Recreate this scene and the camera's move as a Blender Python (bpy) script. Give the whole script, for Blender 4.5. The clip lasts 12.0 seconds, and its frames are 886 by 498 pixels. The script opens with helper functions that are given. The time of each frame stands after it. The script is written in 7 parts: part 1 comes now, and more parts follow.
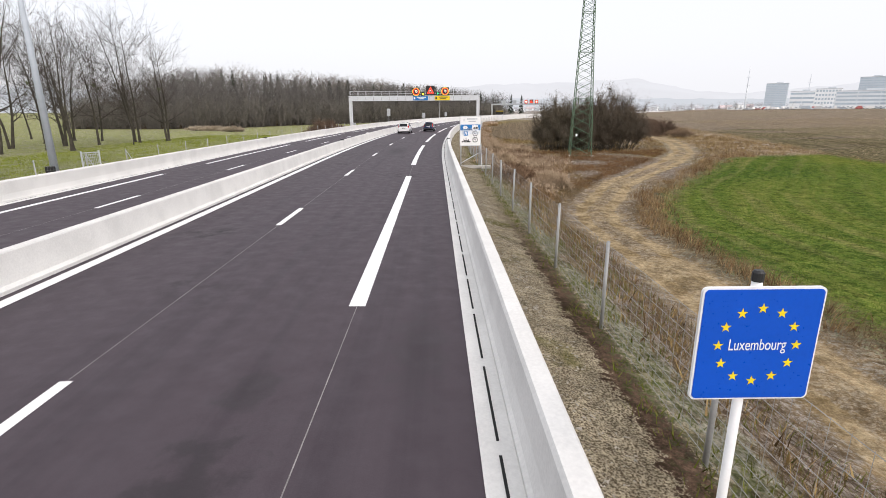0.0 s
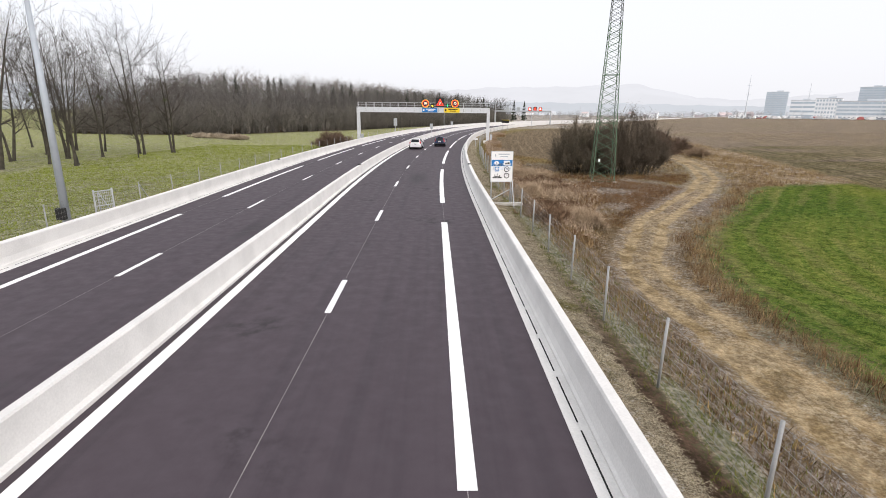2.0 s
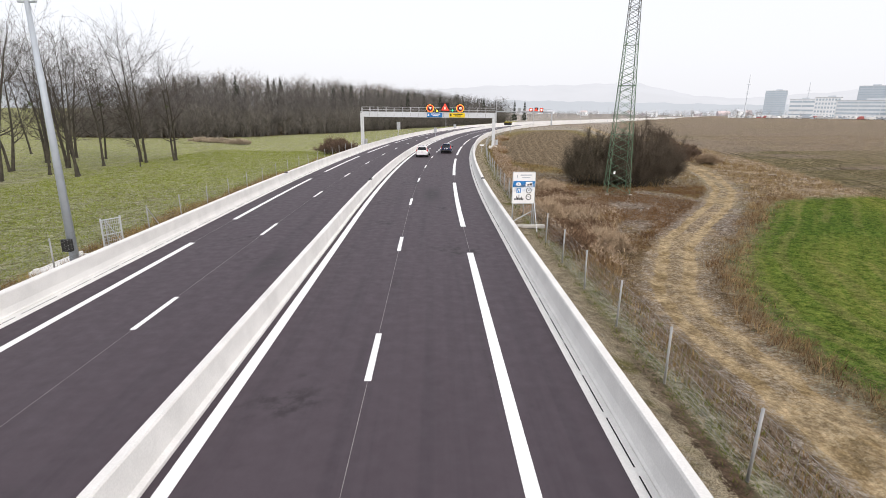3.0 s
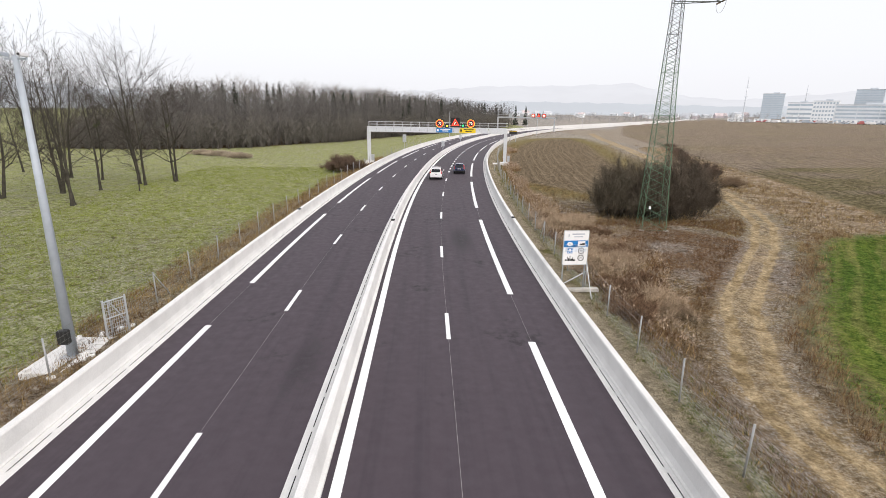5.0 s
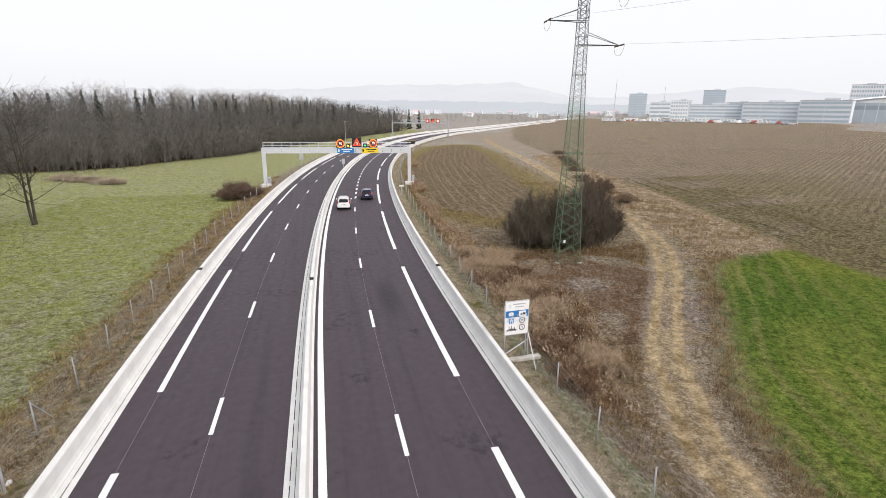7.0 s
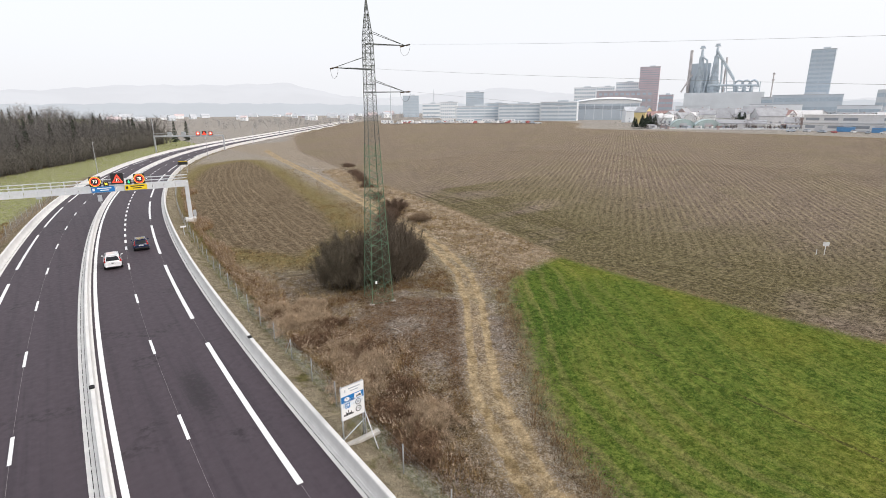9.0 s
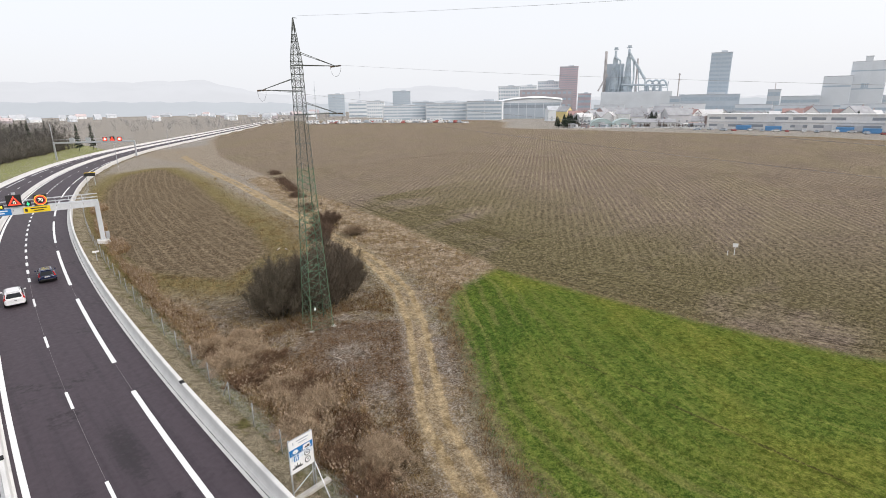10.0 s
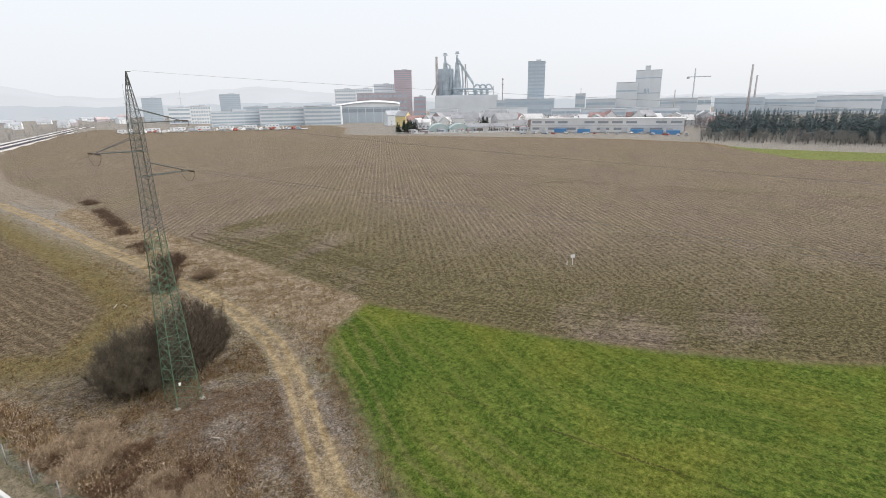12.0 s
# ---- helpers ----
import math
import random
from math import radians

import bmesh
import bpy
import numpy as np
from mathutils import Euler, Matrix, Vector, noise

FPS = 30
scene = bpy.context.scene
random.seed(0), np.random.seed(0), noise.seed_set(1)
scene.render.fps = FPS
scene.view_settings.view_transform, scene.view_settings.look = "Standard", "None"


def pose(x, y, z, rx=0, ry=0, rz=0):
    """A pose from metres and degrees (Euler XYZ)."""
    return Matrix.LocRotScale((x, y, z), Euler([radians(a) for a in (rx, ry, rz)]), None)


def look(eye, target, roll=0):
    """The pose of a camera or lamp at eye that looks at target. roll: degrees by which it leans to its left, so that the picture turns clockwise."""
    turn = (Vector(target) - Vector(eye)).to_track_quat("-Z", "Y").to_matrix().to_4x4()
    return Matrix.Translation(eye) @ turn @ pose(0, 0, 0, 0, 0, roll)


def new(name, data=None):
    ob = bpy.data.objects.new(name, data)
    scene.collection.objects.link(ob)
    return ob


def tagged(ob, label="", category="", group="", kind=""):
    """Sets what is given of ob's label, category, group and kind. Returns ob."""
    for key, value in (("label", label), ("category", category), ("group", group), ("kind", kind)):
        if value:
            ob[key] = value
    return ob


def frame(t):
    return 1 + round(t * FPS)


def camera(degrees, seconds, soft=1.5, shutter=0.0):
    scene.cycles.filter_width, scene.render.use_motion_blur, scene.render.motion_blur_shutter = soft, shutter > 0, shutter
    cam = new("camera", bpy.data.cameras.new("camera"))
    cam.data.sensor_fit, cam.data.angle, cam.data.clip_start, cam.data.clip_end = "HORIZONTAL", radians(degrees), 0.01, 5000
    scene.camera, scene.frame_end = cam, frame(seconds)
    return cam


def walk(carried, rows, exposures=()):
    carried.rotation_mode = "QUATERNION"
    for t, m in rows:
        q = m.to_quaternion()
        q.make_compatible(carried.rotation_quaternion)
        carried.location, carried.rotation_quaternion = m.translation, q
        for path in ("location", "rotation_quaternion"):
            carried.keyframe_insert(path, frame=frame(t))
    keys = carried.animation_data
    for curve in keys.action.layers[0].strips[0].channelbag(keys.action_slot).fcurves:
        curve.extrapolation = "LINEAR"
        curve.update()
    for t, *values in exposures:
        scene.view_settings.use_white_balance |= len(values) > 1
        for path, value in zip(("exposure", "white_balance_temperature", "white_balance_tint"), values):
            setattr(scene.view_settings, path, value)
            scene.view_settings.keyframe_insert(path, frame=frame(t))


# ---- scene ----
cam = camera(81.80, 12.0, soft=0.75)
PATH = [
    (0.0, -0.283, 1.082, 3.657, -0.748, -15.263, -0.265),
    (0.5, -0.704, 1.676, 4.003, -0.851, -14.956, 0.239),
    (1.0, -1.201, 2.271, 4.475, -0.787, -14.864, 0.521),
    (1.5, -1.760, 2.893, 5.052, -0.879, -14.943, 0.639),
    (2.0, -2.374, 3.573, 5.736, -1.075, -15.078, 0.634),
    (2.5, -3.042, 4.344, 6.457, -1.163, -15.225, 0.566),
    (3.0, -3.764, 5.279, 7.038, -1.295, -15.279, 0.619),
    (5.0, -6.417, 9.764, 9.846, -1.778, -15.288, 0.803),
    (5.5, -6.922, 10.782, 10.712, -3.176, -15.346, 0.894),
    (6.0, -7.404, 11.631, 11.684, -5.726, -15.362, 0.817),
    (6.5, -7.860, 12.339, 12.636, -9.022, -15.431, 0.668),
    (8.5, -8.997, 14.427, 16.840, -31.482, -15.239, -0.410),
    (9.0, -8.942, 14.992, 17.861, -37.000, -15.415, -0.450),
    (9.5, -8.868, 15.570, 18.936, -40.902, -15.601, -0.511),
    (10.0, -8.911, 16.128, 20.064, -44.854, -15.757, -0.636),
    (10.5, -9.121, 16.653, 21.190, -49.171, -15.904, -0.734),
    (11.0, -9.410, 17.151, 22.345, -53.106, -15.978, -0.830),
    (11.5, -9.663, 17.650, 23.519, -57.589, -15.994, -0.910),
    (12.0, -9.896, 18.159, 24.701, -62.248, -15.962, -1.000),
]
walk(cam, [(t, pose(x, y, z, 90 + pitch, 0, yaw) @ pose(0, 0, 0, 0, 0, roll)) for t, x, y, z, yaw, pitch, roll in PATH], exposures=[(0.0, 0.13, 6500, 14), (8.0, 0.12, 6500, 13), (10.5, 0.05, 6460, 12), (12.0, 0.03, 6420, 11)])

# ---- light: an overcast winter sky with a weak, wide sun behind the cloud ----
world = bpy.data.worlds.new("world")
scene.world = world
world.use_nodes = True
wn, wl = world.node_tree.nodes, world.node_tree.links
sky = wn.new("ShaderNodeTexSky")
sky.sky_type, sky.sun_disc = "NISHITA", False
sky.sun_elevation, sky.sun_rotation = radians(40), radians(150)
sky.air_density, sky.dust_density = 1.0, 6.0
SKY_STRENGTH, CLOUD = 0.10, (0.95, 0.975, 1.0, 1)
sky_bg, cloud_bg, sky_sum = wn["Background"], wn.new("ShaderNodeBackground"), wn.new("ShaderNodeAddShader")
wl.new(sky.outputs[0], sky_bg.inputs[0])
sky_bg.inputs[1].default_value = SKY_STRENGTH * 0.35
cloud_bg.inputs[0].default_value, cloud_bg.inputs[1].default_value = CLOUD, 0.86
wl.new(sky_bg.outputs[0], sky_sum.inputs[0])
wl.new(cloud_bg.outputs[0], sky_sum.inputs[1])
wl.new(sky_sum.outputs[0], wn["World Output"].inputs[0])
sun = new("sun", bpy.data.lights.new("sun", "SUN"))
sun.data.energy, sun.data.angle, sun.data.color = 1.5, radians(30), (1.0, 0.97, 0.93)
sun.matrix_world = look((0, 0, 60), (0 - 60 * math.sin(radians(150)) / math.tan(radians(40)), 0 - 60 * math.cos(radians(150)) / math.tan(radians(40)), 0))


# ---- material tools ----
class Nodes:
    """Short ways to wire a material."""

    def __init__(self, name, rough=0.8, metal=0.0, spec=0.4):
        self.mat = bpy.data.materials.new(name)
        self.mat.use_nodes = True
        self.tree = self.mat.node_tree
        self.bsdf = self.tree.nodes["Principled BSDF"]
        self.put("Roughness", rough)
        self.put("Metallic", metal)
        self.put("Specular IOR Level", spec)

    def put(self, key, value):
        socket = self.bsdf.inputs[key]
        if isinstance(value, bpy.types.NodeSocket):
            self.tree.links.new(value, socket)
        elif isinstance(value, tuple) and len(value) == 3:
            socket.default_value = (*value, 1)
        else:
            socket.default_value = value
        return self

    def node(self, kind, **inputs):
        n = self.tree.nodes.new(kind)
        return n

    def feed(self, socket, value):
        if isinstance(value, bpy.types.NodeSocket):
            self.tree.links.new(value, socket)
        elif isinstance(value, tuple) and len(value) == 3 and socket.type == "RGBA":
            socket.default_value = (*value, 1)
        else:
            socket.default_value = value

    def coords(self, stretch=(1, 1, 1), turn=0.0, kind="Object"):
        tc, mp = self.node("ShaderNodeTexCoord"), self.node("ShaderNodeMapping")
        self.tree.links.new(tc.outputs[kind], mp.inputs[0])
        mp.inputs["Rotation"].default_value = (0, 0, radians(turn))
        sc = self.node("ShaderNodeMapping")
        self.tree.links.new(mp.outputs[0], sc.inputs[0])
        sc.inputs["Scale"].default_value = stretch
        return sc.outputs[0]

    def attr(self, name):
        n = self.node("ShaderNodeAttribute")
        n.attribute_name = name
        return n.outputs["Fac"]

    def noise(self, scale, detail=3.0, rough=0.55, at=None, distort=0.0):
        n = self.node("ShaderNodeTexNoise")
        n.inputs["Scale"].default_value, n.inputs["Detail"].default_value = scale, detail
        n.inputs["Roughness"].default_value, n.inputs["Distortion"].default_value = rough, distort
        self.tree.links.new(at or self.coords(), n.inputs["Vector"])
        return n.outputs["Fac"]

    def math(self, op, a, b=0.0, c=0.0):
        n = self.node("ShaderNodeMath")
        n.operation = op
        for k, v in enumerate((a, b, c)):
            self.feed(n.inputs[k], v)
        return n.outputs[0]

    def step(self, value, lo, hi):
        n = self.node("ShaderNodeMapRange")
        n.interpolation_type = "SMOOTHSTEP"
        self.feed(n.inputs["Value"], value)
        n.inputs["From Min"].default_value, n.inputs["From Max"].default_value = lo, hi
        return n.outputs[0]

    def span(self, value, lo, hi, a, b):
        n = self.node("ShaderNodeMapRange")
        self.feed(n.inputs["Value"], value)
        for k, v in zip(("From Min", "From Max", "To Min", "To Max"), (lo, hi, a, b)):
            n.inputs[k].default_value = v
        return n.outputs[0]

    def mix(self, fac, a, b, how="MIX"):
        n = self.node("ShaderNodeMix")
        n.data_type, n.blend_type = "RGBA", how
        self.feed(n.inputs[0], fac)
        self.feed(n.inputs[6], a)
        self.feed(n.inputs[7], b)
        return n.outputs[2]

    def random(self):
        return self.node("ShaderNodeObjectInfo").outputs["Random"]

    def island(self):
        return self.node("ShaderNodeNewGeometry").outputs["Random Per Island"]

    def bump(self, height, strength=0.3, distance=0.02):
        n = self.node("ShaderNodeBump")
        n.inputs["Strength"].default_value, n.inputs["Distance"].default_value = strength, distance
        self.tree.links.new(height, n.inputs["Height"])
        self.tree.links.new(n.outputs[0], self.bsdf.inputs["Normal"])
        return self

    def base(self, value):
        return self.put("Base Color", value)


def plain(name, colour, rough=0.7, metal=0.0, vary=0.25, scale=3.0, fine=40.0, bump=0.15, spec=0.4, per="none"):
    """A surface of one colour with wear at two scales."""
    m = Nodes(name, rough, metal, spec)
    at = m.coords()
    big, small = m.noise(scale, 4, at=at), m.noise(fine, 3, at=at)
    both = m.math("MULTIPLY_ADD", small, 0.4, m.math("MULTIPLY", big, 0.6))
    dark = tuple(c * (1 - vary) for c in colour)
    light = tuple(min(1, c * (1 + vary)) for c in colour)
    col = m.mix(m.step(both, 0.3, 0.7), dark, light)
    if per != "none":
        r = m.random() if per == "object" else m.island()
        col = m.mix(1.0, col, m.mix(r, (0.72, 0.72, 0.72), (1.0, 1.0, 1.0)), "MULTIPLY")
    m.base(col)
    m.put("Roughness", m.span(small, 0.3, 0.7, max(0.02, rough - 0.08), min(1, rough + 0.08)))
    if bump:
        m.bump(small, bump, 0.01)
    return m.mat


def glass(name, colour=(0.02, 0.025, 0.03), rough=0.05, spec=0.6):
    m = Nodes(name, rough, 0.0, spec)
    return m.base(m.mix(m.noise(0.7), colour, tuple(c * 1.6 for c in colour))).mat


# ---- mesh tools ----
class Geo:
    """Collects corners and faces, then makes one mesh of them."""

    def __init__(self):
        self.v, self.f, self.m = [], [], []

    def add(self, verts, faces, mat=0):
        k = len(self.v)
        self.v += [tuple(p) for p in verts]
        self.f += [tuple(k + i for i in f) for f in faces]
        self.m += [mat] * len(faces)
        return self

    def box(self, size, at=(0, 0, 0), m=None, mat=0, bevel=0.0, taper=1.0):
        sx, sy, sz = (s / 2 for s in size)
        if bevel <= 0:
            vs = [(x * sx * (taper if z > 0 else 1), y * sy * (taper if z > 0 else 1), z * sz) for z in (-1, 1) for y in (-1, 1) for x in (-1, 1)]
            fs = [(0, 2, 3, 1), (4, 5, 7, 6), (0, 1, 5, 4), (2, 6, 7, 3), (0, 4, 6, 2), (1, 3, 7, 5)]
        else:
            b = min(bevel, sx * 0.9, sy * 0.9, sz * 0.9)
            vs, fs = [], []
            for z, i in ((-sz, b), (-sz + b, 0), (sz - b, 0), (sz, b)):
                k = taper if z > 0 else 1
                x, y = (sx - i) * k, (sy - i) * k
                c = b * 0.6
                vs += [(-x + c, -y, z), (x - c, -y, z), (x, -y + c, z), (x, y - c, z), (x - c, y, z), (-x + c, y, z), (-x, y - c, z), (-x, -y + c, z)]
            fs = [tuple(range(7, -1, -1)), tuple(range(24, 32))]
            for r in range(3):
                fs += [(r * 8 + k, r * 8 + (k + 1) % 8, r * 8 + 8 + (k + 1) % 8, r * 8 + 8 + k) for k in range(8)]
        mw = (m or Matrix()) @ Matrix.Translation(at)
        return self.add([mw @ Vector(p) for p in vs], fs, mat)

    def tube(self, a, b, r0, r1=None, n=6, mat=0, caps=True):
        a, b = Vector(a), Vector(b)
        r1 = r0 if r1 is None else r1
        d = (b - a)
        if d.length < 1e-6:
            return self
        q = d.to_track_quat("Z", "Y")
        ring = [q @ Vector((math.cos(2 * math.pi * k / n), math.sin(2 * math.pi * k / n), 0)) for k in range(n)]
        vs = [a + p * r0 for p in ring] + [b + p * r1 for p in ring]
        fs = [(k, (k + 1) % n, n + (k + 1) % n, n + k) for k in range(n)]
        if caps:
            fs += [tuple(range(n - 1, -1, -1)), tuple(range(n, 2 * n))]
        return self.add(vs, fs, mat)

    def path(self, pts, r, n=5, mat=0):
        """One round skin along a line of points."""
        pts = [Vector(p) for p in pts]
        rows, up = [], None
        for k, p in enumerate(pts):
            d = (pts[min(k + 1, len(pts) - 1)] - pts[max(k - 1, 0)]).normalized()
            if up is None:
                up = d.orthogonal()
            up = (up - up.project(d)).normalized()
            side = d.cross(up)
            rows.append([p + (up * math.cos(2 * math.pi * j / n) + side * math.sin(2 * math.pi * j / n)) * r for j in range(n)])
        return self.sheet(rows, mat, True)

    def sheet(self, rows, mat=0, closed=False):
        """A skin over rows of corners, all of one length."""
        n = len(rows[0])
        vs = [p for row in rows for p in row]
        fs = []
        for r in range(len(rows) - 1):
            for k in range(n if closed else n - 1):
                j = (k + 1) % n
                fs.append((r * n + k, r * n + j, (r + 1) * n + j, (r + 1) * n + k))
        return self.add(vs, fs, mat)

    def disc(self, centre, r, n=24, m=None, mat=0, hole=0.0, thick=0.0):
        mw = m or Matrix()
        c = Vector(centre)
        out = [mw @ (c + Vector((r * math.cos(2 * math.pi * k / n), 0, r * math.sin(2 * math.pi * k / n)))) for k in range(n)]
        if hole:
            inn = [mw @ (c + Vector((hole * math.cos(2 * math.pi * k / n), 0, hole * math.sin(2 * math.pi * k / n)))) for k in range(n)]
            return self.add(out + inn, [(k, (k + 1) % n, n + (k + 1) % n, n + k) for k in range(n)], mat)
        return self.add(out, [tuple(range(n))], mat)

    def mesh(self, name, mats, smooth=False):
        me = bpy.data.meshes.new(name)
        me.from_pydata(self.v, [], self.f)
        for mt in (mats if isinstance(mats, (list, tuple)) else [mats]):
            me.materials.append(mt)
        if any(self.m):
            me.polygons.foreach_set("material_index", self.m)
        if smooth:
            me.polygons.foreach_set("use_smooth", [True] * len(me.polygons))
        me.update()
        return me


def thing(name, label, category, at=(0, 0, 0), turn=0.0, group="", kind=""):
    """An empty at a thing's base, to which its parts are tied."""
    ob = new(name)
    ob.empty_display_size = 0.1
    ob.matrix_world = pose(*at, 0, 0, turn)
    return tagged(ob, label, category, group, kind)


def part(name, geo, mats, parent=None, label="", smooth=False, m=None, kind=""):
    ob = new(name, geo.mesh(name, mats, smooth) if isinstance(geo, Geo) else geo)
    if parent:
        ob.parent = parent
    if m is not None:
        ob.matrix_basis = m
    return tagged(ob, label, "", "", kind)


def solo(name, geo, mats, label, category, kind="", group="", smooth=False, m=None):
    ob = part(name, geo, mats, None, "", smooth, m)
    return tagged(ob, label, category, group, kind)


# ---- materials ----
M_CONCRETE = plain("concrete", (0.67, 0.66, 0.635), 0.85, vary=0.10, scale=0.9, fine=22, bump=0.25)
M_CONCRETE_OLD = plain("old_concrete", (0.42, 0.40, 0.36), 0.9, vary=0.3, scale=2, fine=30)
M_DARK = plain("dark_gap", (0.015, 0.015, 0.015), 0.9, bump=0)
M_PAINT = plain("road_paint", (0.80, 0.80, 0.79), 0.6, vary=0.08, scale=4, fine=60)
M_SEAM = plain("sealed_seam", (0.24, 0.225, 0.22), 0.7, vary=0.4, scale=1.5)
M_GALV = plain("galvanised_steel", (0.52, 0.54, 0.56), 0.45, 0.55, vary=0.12)
M_MAST = plain("mast_grey_paint", (0.40, 0.44, 0.48), 0.5, 0.2, vary=0.08)
M_WIRE = plain("fence_wire", (0.30, 0.30, 0.29), 0.6, 0.4)
M_PYLON = plain("pylon_green_paint", (0.115, 0.185, 0.115), 0.6, 0.1, vary=0.25, scale=1.2)
M_PYLON_TOP = plain("pylon_dark_steel", (0.13, 0.14, 0.13), 0.6, 0.3)
M_BLUE = plain("sign_blue", (0.002, 0.080, 0.52), 0.35, vary=0.06, bump=0.03)
M_LBLUE = plain("sign_light_blue", (0.02, 0.19, 0.50), 0.4, vary=0.06, bump=0.03)
M_YELLOW = plain("sign_yellow", (0.85, 0.62, 0.02), 0.4, vary=0.05, bump=0.03)
M_WHITE = plain("sign_white", (0.80, 0.80, 0.80), 0.4, vary=0.04, bump=0.03)
M_RED = plain("sign_red", (0.62, 0.03, 0.03), 0.4, vary=0.06, bump=0.03)
M_BLACK = plain("black", (0.02, 0.02, 0.02), 0.5, vary=0.2, bump=0.03)
M_BARK = plain("bark", (0.060, 0.053, 0.040), 0.95, vary=0.45, scale=1.5, fine=18, bump=0.4)
M_TWIG = plain("twigs", (0.055, 0.045, 0.036), 0.95, vary=0.3, per="island")


def lamp_face(name, colour, power):
    m = Nodes(name, 0.5)
    m.base(colour)
    m.put("Emission Color", colour)
    m.put("Emission Strength", power)
    return m.mat


M_LED_RED = lamp_face("led_red", (0.9, 0.06, 0.03), 1.0)
M_LED_WHITE = lamp_face("led_white", (0.95, 0.85, 0.70), 0.9)
M_LED_YELLOW = lamp_face("led_yellow", (0.95, 0.75, 0.05), 0.9)
M_LED_GREEN = lamp_face("led_green", (0.05, 0.75, 0.30), 0.8)

# ---- the plan: the road's line, straight, then a wide bend to the right, then straight ----
X0 = -8.82
ARCS = [(37.5, 112.0, 0.00155), (112.0, 345.0, 0.00215)]     # from, to, bend per metre


def arc_starts():
    """Where each arc begins, and after the last one the straight that follows it."""
    x, y, th, out = X0, ARCS[0][0], 0.0, []
    for a, b, k in ARCS:
        out.append((a, b, k, x, y, th))
        x, y, th = x + (math.cos(th) - math.cos(th + (b - a) * k)) / k, y + (math.sin(th + (b - a) * k) - math.sin(th)) / k, th + (b - a) * k
    out.append((ARCS[-1][1], 1e9, 0.0, x, y, th))
    return out


RUN = arc_starts()


def line(s):
    """Place and heading of the near carriageway's left edge line, s metres along."""
    if s <= RUN[0][0]:
        return X0, s, 0.0
    for a, b, k, x, y, th in RUN:
        if s <= b:
            if k == 0:
                return x + (s - a) * math.sin(th), y + (s - a) * math.cos(th), th
            t2 = th + (s - a) * k
            return x + (math.cos(th) - math.cos(t2)) / k, y + (math.sin(t2) - math.sin(th)) / k, t2


def at(s, off, z=0.0):
    x, y, th = line(s)
    return Vector((x + off * math.cos(th), y - off * math.sin(th), z))


def along(s, off, z=0.0):
    """A pose on the road: x to the right across it, y along it."""
    p, th = at(s, off, z), line(s)[2]
    return Matrix.Translation(p) @ Matrix.Rotation(-th, 4, "Z")


def offset(x, y):
    """For arrays of places: how far along the road, and how far to its right."""
    s, off = np.asarray(y, float) * 1.0, np.asarray(x, float) - X0
    done = y < RUN[0][0]
    for a, b, k, ax, ay, th in RUN:
        if k:
            cx, cy = ax + math.cos(th) / k, ay - math.sin(th) / k
            here = np.arctan2(y - cy, cx - x) - th
            sa, oa = a + here / k, 1 / k - np.hypot(x - cx, y - cy)
        else:
            sa, oa = a + (x - ax) * math.sin(th) + (y - ay) * math.cos(th), (x - ax) * math.cos(th) - (y - ay) * math.sin(th)
        use = ~done & (sa <= b)
        s, off = np.where(use, sa, s), np.where(use, oa, off)
        done = done | use
    return s, off


def smooth(t):
    t = np.clip(t, 0, 1)
    return t * t * (3 - 2 * t)


def wobble(x, y, size, seed=0.0):
    """A cheap smooth unevenness, from -1 to 1."""
    a = np.sin(x / size * 1.9 + 1.3 * np.sin(y / size * 1.1 + seed) + seed)
    b = np.sin(y / size * 2.3 + 1.7 * np.sin(x / size * 0.9 - seed) + 2.1 * seed)
    return 0.5 * (a + b)


def land(x, y):
    """The ground's height."""
    x, y = np.asarray(x, float), np.asarray(y, float)
    s, off = offset(x, y)
    far = np.hypot(x, y - 20)
    right = -2.0 + 1.0 * smooth((y - 30) / 45) + 0.0105 * np.maximum(0, x - 45) + 0.35 * smooth((y - 80) / 60)
    right = np.minimum(right, 2.6 + 0 * x)
    left = -1.25 + 0.9 * smooth((-x - 60) / 120) + 0.12 * wobble(x, y, 17, 1.0)
    z = np.where(off > 0, right + 0.07 * wobble(x, y, 9, 2.0) + 0.03 * wobble(x, y, 2.3, 4.0), left + 0.03 * wobble(x, y, 2.1, 3.0))
    wd = inside(x, y, WOOD)
    z = z + 6.5 * smooth((wd - 4) / 70)
    # the road's bank
    d = np.where(off > 0, off - 9.8, -off - 9.9)
    bank = -0.16 - 0.30 * smooth(d / 1.7)
    z = bank + (z - bank) * smooth((d - 1.6) / 4.5)
    z = np.where(d < 0, -0.16 - 0.5 * smooth(-d / 0.5), z)
    # the track's ruts
    td = track_far(x, y)
    rut = np.exp(-((np.abs(td) - 0.85) / 0.3) ** 2) * 0.10
    z = z - np.where(np.abs(td) < 4, rut * (d > 4), 0)
    return z


